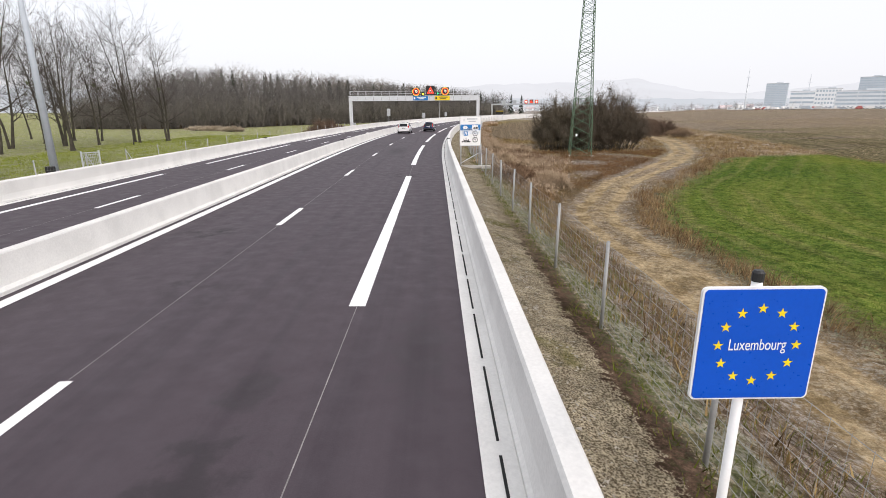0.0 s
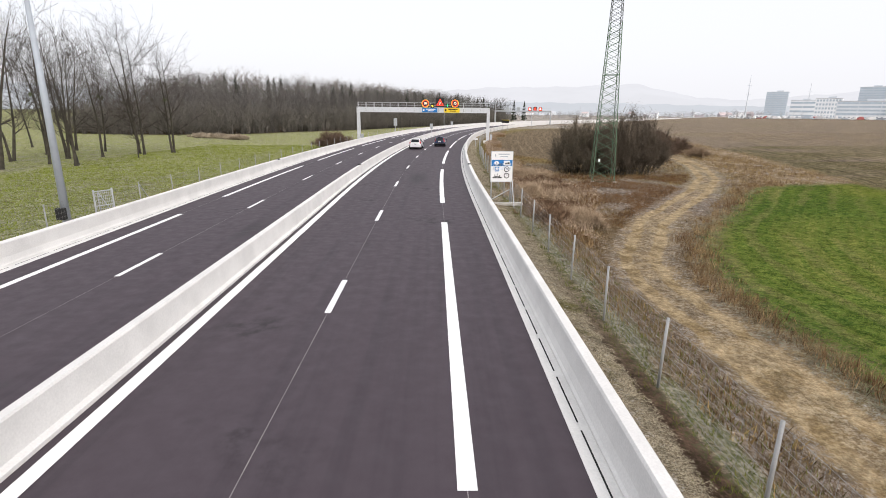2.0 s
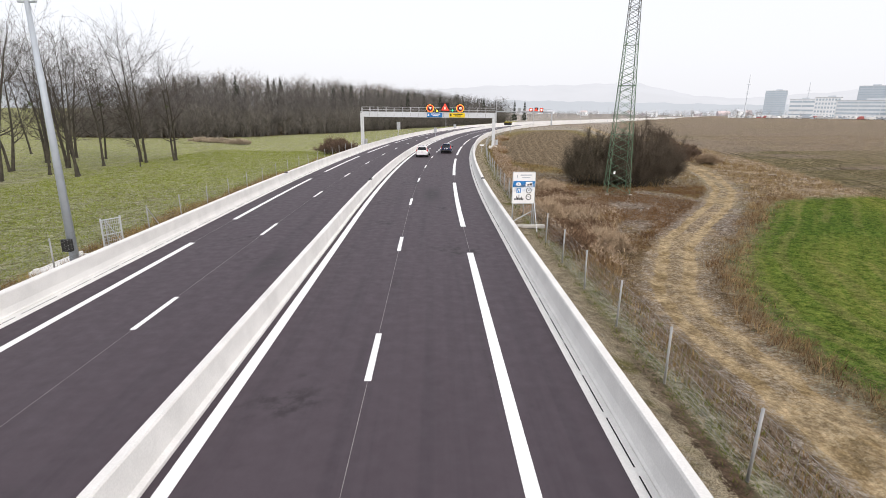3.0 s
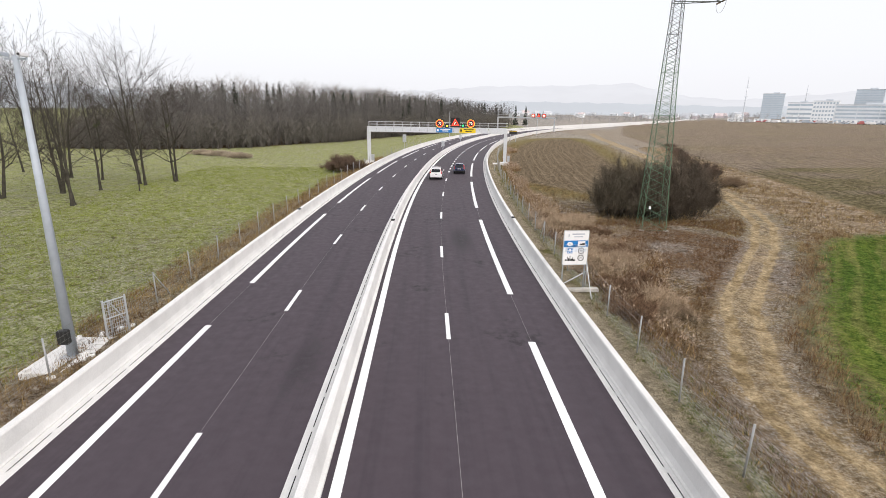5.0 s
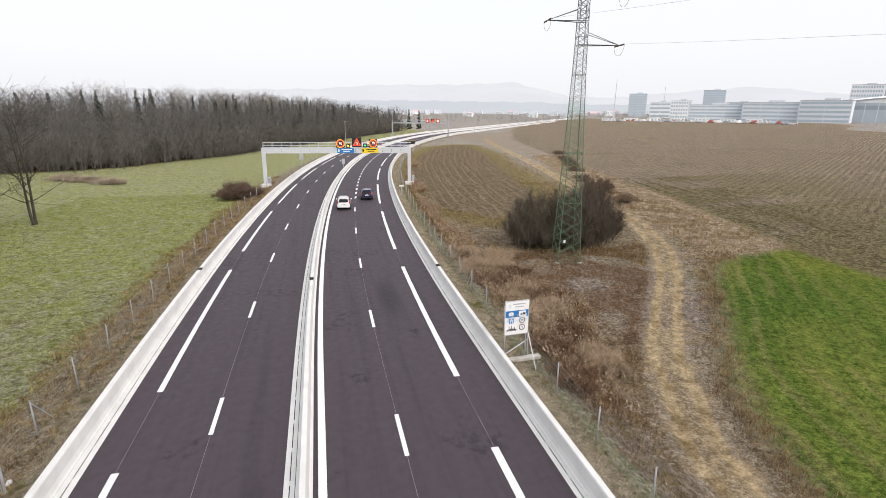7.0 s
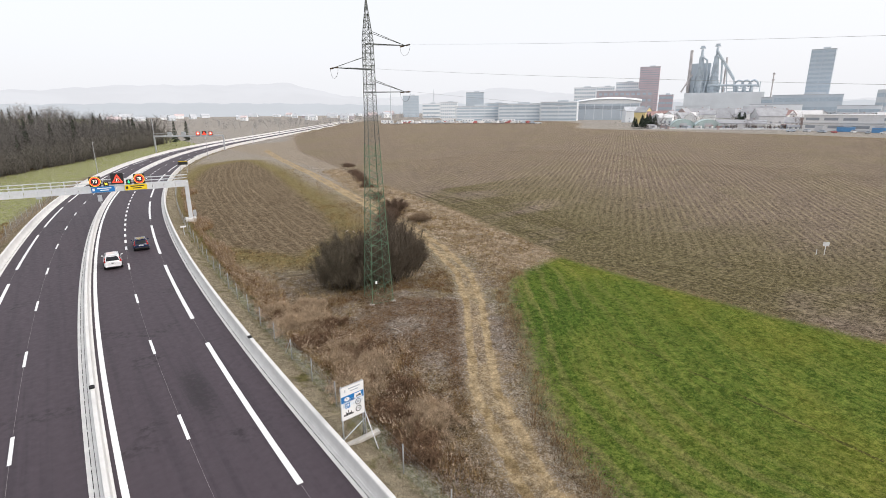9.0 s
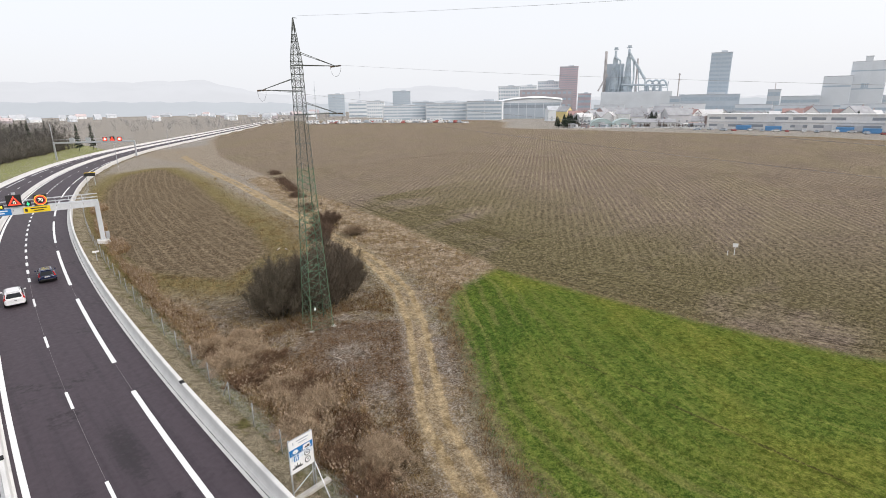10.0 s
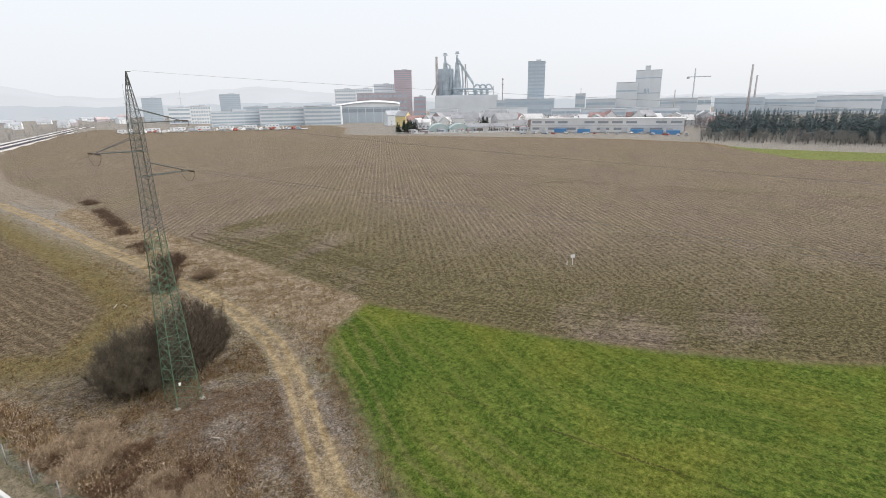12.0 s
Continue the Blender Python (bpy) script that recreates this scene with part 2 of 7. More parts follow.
WOOD = [(-98.3, 142.6), (-77.3, 147.3), (-56.2, 157.2), (-47.2, 170.3), (-36.2, 185.1), (-26.1, 213.1), (-5.3, 250.9), (16.5, 300.8), (49.9, 370.8), (40.3, 480.8), (-237.7, 422.4), (-188.4, 282.2)]
TRACK = [(8.7, -58.9), (8.1, 7.1), (8.2, 18.6), (8.1, 26.2), (9.0, 30.6), (10.9, 34.4), (13.5, 39.7), (18.0, 45.7), (23.0, 52.1), (28.1, 60.1), (32.0, 69.9), (35.7, 83.3), (39.3, 99.1), (44.2, 124.1), (51.7, 160.7), (60.7, 210.9), (70.5, 255.9)]


def track_far(x, y, way=None):
    """Signed distance from the middle of the dirt track, or of another line of corners."""
    best = np.full(np.shape(x), 1e9)
    sign = np.ones(np.shape(x))
    way = way or TRACK
    for (ax, ay), (bx, by) in zip(way, way[1:]):
        dx, dy = bx - ax, by - ay
        t = np.clip(((x - ax) * dx + (y - ay) * dy) / (dx * dx + dy * dy), 0, 1)
        d = np.hypot(x - ax - t * dx, y - ay - t * dy)
        side = np.sign((x - ax) * dy - (y - ay) * dx)
        sign = np.where(d < best, side, sign)
        best = np.minimum(best, d)
    return best * np.where(sign == 0, 1, sign)


def inside(x, y, poly):
    """Signed distance to a closed outline: positive inside."""
    best = np.full(np.shape(x), 1e9)
    odd = np.zeros(np.shape(x), bool)
    for (ax, ay), (bx, by) in zip(poly, poly[1:] + poly[:1]):
        dx, dy = bx - ax, by - ay
        t = np.clip(((x - ax) * dx + (y - ay) * dy) / (dx * dx + dy * dy), 0, 1)
        best = np.minimum(best, np.hypot(x - ax - t * dx, y - ay - t * dy))
        if dy:
            odd ^= ((ay > y) != (by > y)) & (x < ax + dx * (y - ay) / dy)
    return np.where(odd, best, -best)


RUT = [(28.3, 38.0), (28.1, 35.1), (26.8, 23.7), (26.4, 19.4), (26.1, 16.0), (25.6, 8.1)]
FURROW = [(65.7, 83.2), (60.8, 66.3), (60.6, 46.3), (63.4, 34.2), (66.7, 22.9), (73.1, -7.7), (79.1, -40.7)]


MEADOW = [(14.5, -41.6), (11.4, 8.7), (10.9, 16.7), (11.0, 23.7), (12.7, 29.8), (15.2, 35.0), (17.5, 38.2), (21.3, 43.0), (26.3, 49.8), (31.3, 55.2), (38.2, 58.0), (43.2, 57.9), (44.0, 45.9), (45.0, 33.7), (46.8, 21.1), (49.9, 8.1), (54.9, -4.6), (62.9, -41.6)]
FIELD = [(42.8, 58.4), (46.3, 72.9), (49.9, 88.5), (54.9, 118.4), (64.4, 166.9), (80.3, 241.0), (117.5, 341.3), (185.7, 482.0), (322.2, 644.1), (351.2, 486.5), (455.9, 415.7), (408.4, 344.0), (309.0, 272.3), (315.4, 200.7), (314.1, 123.7), (315.5, 25.4), (243.7, -14.3), (242.3, -54.5), (242.3, -152.5), (62, -160), (62.9, -41.6), (54.9, -4.6), (49.9, 8.1), (46.8, 21.1), (45.0, 33.7), (44.0, 45.9)]
RUBBLE = [(32.7, 58.3), (35.7, 57.0), (42.6, 58.4), (46.1, 72.9), (49.7, 88.5), (54.4, 118.3), (63.5, 166.9), (55.6, 160.8), (43.6, 109.0), (36.8, 79.9), (33.6, 67.6)]
PLOUGH = [(8.0, 90.4), (8.1, 108.4), (13.6, 139.1), (23.7, 175.7), (35.4, 205.7), (49.1, 214.8), (45.0, 175.7), (36.6, 137.3), (29.6, 102.9), (24.8, 86.9), (15.1, 78.8)]
PASTURE = [(243.6, -5.9), (315.7, 19.4), (340.7, -7.7), (425.9, -145.3), (241, -160)]


def zone_floor():
    m = Nodes("land", 1.0, 0, 0.02)
    at_ = m.coords()
    n1, n2, n3 = m.noise(0.06, 4, at=at_), m.noise(0.6, 4, at=at_), m.noise(6.0, 4, 0.65, at=at_)
    n4 = m.noise(32.0, 2, 0.6, at=at_)
    n3 = m.step(m.math("MULTIPLY_ADD", m.noise(17.0, 3, 0.7, at=at_), 0.45, m.math("MULTIPLY", n3, 0.55)), 0.38, 0.63)
    ragged = m.math("MULTIPLY_ADD", n3, 1.4, m.math("MULTIPLY_ADD", n2, 1.8, -1.6))

    def mask(name, wide=0.6, amp=1.0):
        return m.step(m.math("MULTIPLY_ADD", ragged, amp, m.attr(name)), -wide, wide)

    # rough winter grass and weeds
    dry = m.mix(n3, (0.143, 0.086, 0.029), (0.435, 0.294, 0.107))
    dry = m.mix(m.step(n2, 0.45, 0.68), dry, m.mix(n3, (0.139, 0.071, 0.023), (0.388, 0.229, 0.080)))
    dry = m.mix(m.step(n1, 0.46, 0.60), dry, m.mix(n3, (0.116, 0.102, 0.024), (0.340, 0.264, 0.077)))
    clump = m.step(m.noise(1.3, 5, 0.75, at=at_), 0.40, 0.60)
    dry = m.mix(m.math("MULTIPLY", clump, 0.6), dry, m.mix(n3, (0.092, 0.057, 0.024), (0.270, 0.182, 0.077)))
    # meadow on the right
    fine = m.noise(3.0, 5, 0.7, at=m.coords((0.35, 1.6, 1), -33))
    place = m.node("ShaderNodeSeparateXYZ")
    m.tree.links.new(at_, place.inputs[0])

    def streaks(name, across, along_, detail=5, rough=0.65):
        """Noise drawn out along a line's run."""
        v = m.node("ShaderNodeCombineXYZ")
        m.tree.links.new(m.math("MULTIPLY", m.attr(name), across), v.inputs[0])
        m.tree.links.new(m.math("MULTIPLY", place.outputs[1], along_), v.inputs[1])
        return m.noise(1.0, detail, rough, at=v.outputs[0])

    mown = streaks("track", 1.1, 0.045)
    tuft = m.noise(2.4, 5, 0.85, at=at_)
    blade = m.step(m.math("MULTIPLY_ADD", m.noise(9.0, 4, 0.95, at=at_), 0.38, m.math("MULTIPLY_ADD", tuft, 0.47, m.math("MULTIPLY", mown, 0.15))), 0.42, 0.59)
    lush = m.mix(blade, (0.038, 0.078, 0.013), (0.190, 0.238, 0.045))
    yellow = m.mix(blade, (0.085, 0.098, 0.020), (0.270, 0.255, 0.075))
    deep = m.mix(blade, (0.023, 0.058, 0.010), (0.115, 0.185, 0.032))
    lush = m.mix(m.math("MULTIPLY", m.step(m.noise(0.05, 3, at=at_), 0.42, 0.60), m.step(m.attr("track"), 18, 8)), lush, deep)
    lush = m.mix(m.math("MULTIPLY", m.step(mown, 0.50, 0.64), 0.42), lush, yellow)
    lush = m.mix(m.math("MULTIPLY", m.step(fine, 0.50, 0.70), 0.5), lush, yellow)
    swath = m.node("ShaderNodeTexWave")
    swath.wave_type = "BANDS"
    sw = m.node("ShaderNodeCombineXYZ")
    m.tree.links.new(m.math("MULTIPLY_ADD", n1, 5.0, m.math("MULTIPLY_ADD", n2, 0.9, m.attr("track"))), sw.inputs[0])
    m.tree.links.new(sw.outputs[0], swath.inputs["Vector"])
    swath.inputs["Scale"].default_value = 0.15
    stripes = m.math("MULTIPLY", m.step(swath.outputs["Fac"], 0.60, 0.95), m.step(m.noise(0.09, 3, at=at_), 0.34, 0.52))
    stripes = m.math("MULTIPLY", stripes, m.step(m.attr("track"), 20, 8))
    lush = m.mix(m.math("MULTIPLY", stripes, 0.5), lush, m.mix(blade, (0.125, 0.115, 0.040), (0.330, 0.300, 0.120)))
    tussock = m.step(m.noise(0.85, 5, 0.75, at=at_), 0.50, 0.64)
    lush = m.mix(m.math("MULTIPLY", tussock, 0.5), lush, m.mix(tuft, (0.022, 0.048, 0.010), (0.120, 0.150, 0.032)))
    lush = m.mix(m.math("MULTIPLY", m.math("MULTIPLY", m.step(m.noise(0.08, 4, 0.6, at=at_), 0.48, 0.66), 0.55), m.step(m.attr("track"), 6, 16)), lush, m.mix(blade, (0.101, 0.120, 0.016), (0.271, 0.256, 0.055)))
    # ploughed and stubble field
    rows = m.node("ShaderNodeTexWave")
    rows.wave_type, rows.bands_direction = "BANDS", "X"
    m.tree.links.new(m.coords((1, 1, 1), 56), rows.inputs["Vector"])
    rows.inputs["Scale"].default_value, rows.inputs["Distortion"].default_value = 0.242, 1.5
    rows.inputs["Detail"].default_value, rows.inputs["Detail Scale"].default_value = 3.0, 0.7
    clods = m.step(m.noise(2.2, 6, 0.9, at=at_), 0.41, 0.59)
    soil = m.mix(clods, (0.080, 0.061, 0.045), (0.340, 0.270, 0.208))
    soil = m.mix(m.math("MULTIPLY", m.step(m.noise(0.045, 5, 0.65, at=m.coords((1, 0.5, 1), 56)), 0.46, 0.62), 0.5), soil, m.mix(clods, (0.092, 0.078, 0.046), (0.330, 0.275, 0.170)))
    inner = m.step(m.math("MULTIPLY_ADD", n2, 4.0, m.attr("margin")), 13, 21)
    straw = m.mix(n3, (0.215, 0.172, 0.110), (0.470, 0.390, 0.265))
    lined = m.math("MULTIPLY", m.step(rows.outputs["Fac"], 0.5, 0.88), m.step(m.noise(0.05, 5, 0.75, at=at_), 0.32, 0.54))
    lined = m.math("MULTIPLY", lined, m.step(m.noise(0.9, 6, 0.8, at=m.coords((1.3, 0.12, 1), 56)), 0.38, 0.57))
    soil = m.mix(m.math("MULTIPLY", m.math("MULTIPLY", lined, 0.9), inner), soil, straw)
    head = streaks("margin", 1.1, 0.035, 6, 0.75)
    outer = m.math("SUBTRACT", 1.0, inner)
    soil = m.mix(m.math("MULTIPLY", m.math("MULTIPLY", m.step(head, 0.52, 0.62), 0.85), outer), soil, straw)
    soil = m.mix(m.math("MULTIPLY", m.math("MULTIPLY", m.step(head, 0.47, 0.38), 0.9), outer), soil, (0.050, 0.038, 0.022))
    weedy = m.math("MULTIPLY", m.step(m.noise(0.05, 5, 0.65, at=m.coords((0.5, 1.2, 1))), 0.34, 0.52), m.step(m.attr("margin"), 62, 6))
    soil = m.mix(m.math("MULTIPLY", weedy, 0.75), soil, m.mix(clods, (0.052, 0.048, 0.020), (0.215, 0.185, 0.082)))
    # track of pale trodden earth
    earth = m.mix(n3, (0.345, 0.250, 0.140), (0.570, 0.450, 0.280))
    earth = m.mix(m.step(n2, 0.48, 0.62), earth, m.mix(n3, (0.235, 0.165, 0.082), (0.390, 0.295, 0.165)))
    # the green field on the left
    olive = m.mix(n3, (0.118, 0.155, 0.016), (0.325, 0.370, 0.056))
    olive = m.mix(m.step(n2, 0.42, 0.60), olive, m.mix(n3, (0.140, 0.185, 0.018), (0.330, 0.385, 0.055)))
    mown_left = streaks("off", 0.55, 0.03)
    olive = m.mix(m.math("MULTIPLY", m.step(m.math("MULTIPLY_ADD", n1, 0.6, m.math("MULTIPLY", mown_left, 0.4)), 0.47, 0.58), 0.38), olive, m.mix(n3, (0.105, 0.090, 0.030), (0.300, 0.245, 0.095)))
    bright = m.mix(n3, (0.215, 0.265, 0.022), (0.385, 0.430, 0.058))
    olive = m.mix(m.step(m.math("MULTIPLY_ADD", mown_left, 45, m.attr("bright")), 14, 40), olive, bright)
    pebble = m.step(n4, 0.36, 0.62)
    gravel = m.mix(pebble, (0.11, 0.085, 0.052), (0.46, 0.395, 0.28))
    gravel = m.mix(m.step(n2, 0.55, 0.70), gravel, m.mix(pebble, (0.09, 0.085, 0.03), (0.22, 0.19, 0.09)))
    strip = m.step(m.math("MULTIPLY_ADD", ragged, 0.22, m.math("ABSOLUTE", m.math("SUBTRACT", m.attr("verge"), 0.28))), 0.34, 0.24)
    strip = m.math("MULTIPLY", strip, m.step(place.outputs[1], 26, 12))
    gravel = m.mix(strip, gravel, m.mix(n3, (0.052, 0.033, 0.023), (0.165, 0.108, 0.074)))

    col = m.mix(m.step(m.math("MULTIPLY_ADD", n2, 0.7, m.attr("litter")), 0.25, 0.75), dry, m.mix(n3, (0.078, 0.042, 0.019), (0.260, 0.152, 0.070)))
    moss = m.math("MULTIPLY", m.step(m.math("MULTIPLY_ADD", n2, 4.0, m.attr("verge")), 0.7, 1.4), m.step(m.attr("verge"), -4.5, -2.0))
    col = m.mix(m.math("MULTIPLY", moss, m.step(m.attr("off"), 8, 10)), col, m.mix(n3, (0.075, 0.092, 0.016), (0.235, 0.245, 0.060)))
    # haze over the distant ground is put into a paler base colour
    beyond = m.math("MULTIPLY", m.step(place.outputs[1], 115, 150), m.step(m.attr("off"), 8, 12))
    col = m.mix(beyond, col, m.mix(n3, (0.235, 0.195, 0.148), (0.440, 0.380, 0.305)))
    col = m.mix(mask("left", 1.5), col, olive)
    col = m.mix(mask("pasture", 1.5), col, m.mix(n3, (0.170, 0.201, 0.064), (0.296, 0.320, 0.122)))
    col = m.mix(mask("yards", 3.0, 2.0), col, m.mix(n3, (0.240, 0.222, 0.195), (0.460, 0.425, 0.380)))
    tyre = m.node("ShaderNodeTexWave")
    tv = m.node("ShaderNodeCombineXYZ")
    m.tree.links.new(m.math("MULTIPLY_ADD", n1, 2.0, m.attr("off")), tv.inputs[0])
    m.tree.links.new(tv.outputs[0], tyre.inputs["Vector"])
    tyre.inputs["Scale"].default_value = 0.19
    worked = m.mix(m.math("MULTIPLY", n3, m.step(clods, 0.2, 0.6)), (0.110, 0.082, 0.052), (0.360, 0.285, 0.190))
    worked = m.mix(m.math("MULTIPLY", m.math("MULTIPLY", m.step(tyre.outputs["Fac"], 0.80, 0.98), 0.32), m.step(m.noise(0.12, 4, 0.7, at=at_), 0.36, 0.52)), worked, m.mix(n3, (0.300, 0.232, 0.145), (0.450, 0.365, 0.245)))
    col = m.mix(m.step(m.math("MULTIPLY_ADD", ragged, 2.0, m.attr("plough")), -9, -2), col, m.mix(n3, (0.120, 0.098, 0.042), (0.330, 0.270, 0.130)))
    col = m.mix(mask("plough", 1.6, 1.4), col, worked)
    fleck = m.step(m.noise(4.5, 4, 0.95, at=at_), 0.60, 0.66)
    soil = m.mix(m.math("MULTIPLY", fleck, 0.9), soil, (0.50, 0.43, 0.31))
    soil = m.mix(m.math("MULTIPLY", m.step(m.noise(3.3, 4, 0.95, at=m.coords((1, 1, 1), 20)), 0.59, 0.66), 0.6), soil, (0.07, 0.05, 0.034))
    col = m.mix(m.math("MULTIPLY", m.step(m.noise(1.4, 6, 0.85, at=at_), 0.52, 0.62), 0.75), col, m.mix(n3, (0.045, 0.030, 0.016), (0.150, 0.100, 0.050)))
    col = m.mix(m.math("MULTIPLY", m.math("MULTIPLY", fleck, 0.5), m.step(m.attr("litter"), 0.3, 0.0)), col, (0.45, 0.34, 0.18))
    lush = m.mix(m.math("MULTIPLY", fleck, 0.45), lush, (0.27, 0.29, 0.08))
    lush = m.mix(m.math("MULTIPLY", m.step(m.noise(5.5, 4, 0.95, at=at_), 0.58, 0.65), 0.55), lush, (0.022, 0.050, 0.008))
    col = m.mix(mask("meadow", 1.3, 1.6), col, lush)
    col = m.mix(mask("field", 0.8, 1.6), col, soil)
    for way, wide in (("rut", 0.15), ("furrow", 0.13)):
        rutted = m.step(m.math("MULTIPLY_ADD", n3, 0.22, m.math("ABSOLUTE", m.math("MULTIPLY_ADD", n2, 0.5, m.math("SUBTRACT", m.attr(way), 0.25)))), wide + 0.14, wide - 0.06)
        col = m.mix(m.math("MULTIPLY", rutted, m.math("MULTIPLY_ADD", m.step(m.noise(0.25, 3, at=at_), 0.40, 0.55), 0.75, 0.1)), col, m.mix(n3, (0.038, 0.035, 0.015), (0.107, 0.083, 0.042)))
    rub = m.mix(m.step(n2, 0.42, 0.60), m.mix(n3, (0.135, 0.098, 0.062), (0.400, 0.310, 0.205)), m.mix(n3, (0.240, 0.178, 0.120), (0.540, 0.435, 0.310)))
    col = m.mix(mask("rubble", 0.8, 1.5), col, rub)
    wide = m.math("MULTIPLY_ADD", m.math("SUBTRACT", n2, 0.5), 0.7, m.math("ABSOLUTE", m.attr("track")))
    wheel = m.step(m.math("MULTIPLY_ADD", m.math("SUBTRACT", n3, 0.5), 0.12, m.math("ABSOLUTE", m.math("SUBTRACT", wide, 0.78))), 0.50, 0.26)
    bare = m.math("MULTIPLY", m.step(m.math("MULTIPLY_ADD", m.math("SUBTRACT", n3, 0.5), 0.9, wide), 1.75, 0.9), m.math("MULTIPLY_ADD", m.step(m.noise(0.22, 3, at=at_), 0.42, 0.60), 0.50, 0.32))
    trod = m.math("MAXIMUM", wheel, bare)
    col = m.mix(trod, col, earth)
    col = m.mix(mask("verge", 0.35, 0.5), col, gravel)
    col = m.mix(mask("wood", 2.0, 1.5), col, m.mix(n3, (0.057, 0.041, 0.023), (0.158, 0.116, 0.066)))
    lump = m.step(m.noise(1.7, 6, 0.88, at=at_), 0.36, 0.64)
    col = m.mix(1.0, col, m.mix(lump, (0.62, 0.62, 0.62), (1.28, 1.28, 1.28)), "MULTIPLY")
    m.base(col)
    m.bump(m.math("MULTIPLY_ADD", n3, 0.6, m.math("MULTIPLY", m.math("MULTIPLY", clods, 0.7), m.step(m.attr("meadow"), 0.5, -0.5))), 0.75, 0.10)
    return m.mat


def spread(lo, hi, fine, a, b, grow=1.12):
    """Grid lines, close between a and b and wider outside."""
    out = list(np.arange(a, b + fine * 0.5, fine))
    step, p = fine, a
    while p > lo:
        step *= grow
        p -= step
        out.insert(0, max(p, lo))
    step, p = fine, out[-1]
    while p < hi:
        step *= grow
        p += step
        out.append(min(p, hi))
    return np.array(out)


def make_ground():
    xs, ys = spread(-4200, 4200, 0.55, -26, 60), spread(-1500, 4400, 0.6, 0, 110)
    gx, gy = np.meshgrid(xs, ys)
    x, y = gx.ravel(), gy.ravel()
    z = land(x, y)
    n, k = len(xs), len(ys)
    idx = np.arange(n * k).reshape(k, n)
    quads = np.stack([idx[:-1, :-1], idx[:-1, 1:], idx[1:, 1:], idx[1:, :-1]], -1).reshape(-1, 4)
    me = bpy.data.meshes.new("ground")
    me.from_pydata(np.stack([x, y, z], -1).tolist(), [], quads.tolist())
    me.polygons.foreach_set("use_smooth", [True] * len(me.polygons))
    s, off = offset(x, y)
    put = {"track": track_far(x, y), "meadow": inside(x, y, MEADOW), "field": inside(x, y, FIELD), "rubble": inside(x, y, RUBBLE), "plough": inside(x, y, PLOUGH),
           "left": np.where(off < 0, -off - 15.0, -20), "bright": np.clip((y - 52) * 0.8, -40, 60),
           "pasture": inside(x, y, PASTURE), "yards": np.where(np.hypot(x + 8.7, y - 21.4) > 300, inside(x, y, FIELD) * -1 - 3.5, -20) * (x > 60),
           "off": off, "margin": np.where((x < 130) & (y < 112), inside(x, y, FIELD), 99), "wood": inside(x, y, WOOD),
           "rut": track_far(x, y, RUT), "furrow": track_far(x, y, FURROW), "litter": np.maximum(1 - np.hypot((x - 16.5) / 8.5, (y - 50.2) / 10.5), np.where((off > 11.8) & (y < 46), 0.55 - np.abs(off - 14.0) / 4.0, -1)),
           "verge": np.where(off > 0, np.where(off > 10.3, 11.8 - off, 1.2), 0.9 - np.abs(off + 10.6))}
    for name, values in put.items():
        me.attributes.new(name, "FLOAT", "POINT").data.foreach_set("value", np.asarray(values, np.float32))
    me.materials.append(zone_floor())
    return tagged(new("ground", me), "uneven winter ground of meadow, dry grass and ploughed field", "ground", kind="structure")


make_ground()


# ---- the road ----
STAINS = [(-2.85, 5.0, 0.62, 1.5, 0.62), (-2.8, 7.3, 0.35, 0.8, 0.45), (-3.8, 48.8, 0.85, 4.2, 0.7), (-11.3, 28.4, 0.6, 2.5, 0.45), (-11.8, 12.6, 0.5, 1.2, 0.4), (-0.6, 8.5, 0.5, 1.6, 0.3)]


def asphalt():
    m = Nodes("asphalt", 0.72, 0, 0.35)
    at_ = m.coords()
    fine, mid, big = m.noise(60, 3, 0.7, at=at_), m.noise(2.2, 5, 0.6, at=at_), m.noise(0.22, 4, at=at_)
    streak = m.noise(1.0, 5, 0.6, at=m.coords((1.6, 0.035, 1)))
    col = m.mix(fine, (0.045, 0.034, 0.041), (0.071, 0.054, 0.064))
    col = m.mix(m.step(streak, 0.45, 0.68), col, m.mix(fine, (0.036, 0.027, 0.033), (0.056, 0.043, 0.052)))
    blots = m.math("MULTIPLY", m.step(mid, 0.38, 0.66), m.step(big, 0.58, 0.68))
    col = m.mix(m.math("MULTIPLY", blots, 0.72), col, (0.020, 0.0165, 0.018))
    xy = m.node("ShaderNodeSeparateXYZ")
    m.tree.links.new(at_, xy.inputs[0])
    for sx, sy, rx, ry, deep in STAINS:                   # old oil and soot stains in the lanes
        dx = m.math("MULTIPLY", m.math("SUBTRACT", xy.outputs[0], sx), 1 / rx)
        dy = m.math("MULTIPLY", m.math("SUBTRACT", xy.outputs[1], sy), 1 / ry)
        rim = m.math("MULTIPLY_ADD", m.math("SUBTRACT", mid, 0.5), 3.2, m.math("SQRT", m.math("ADD", m.math("MULTIPLY", dx, dx), m.math("MULTIPLY", dy, dy))))
        col = m.mix(m.math("MULTIPLY", m.step(rim, 1.15, 0.35), deep), col, (0.018, 0.015, 0.0165))
    specks = m.math("MULTIPLY", m.step(m.noise(1.7, 6, 0.75, at=at_), 0.68, 0.74), 0.35)
    col = m.mix(specks, col, (0.114, 0.106, 0.106))
    m.base(col)
    m.put("Roughness", m.span(mid, 0.3, 0.7, 0.62, 0.82))
    m.bump(fine, 0.25, 0.006)
    return m.mat


M_ASPHALT = asphalt()
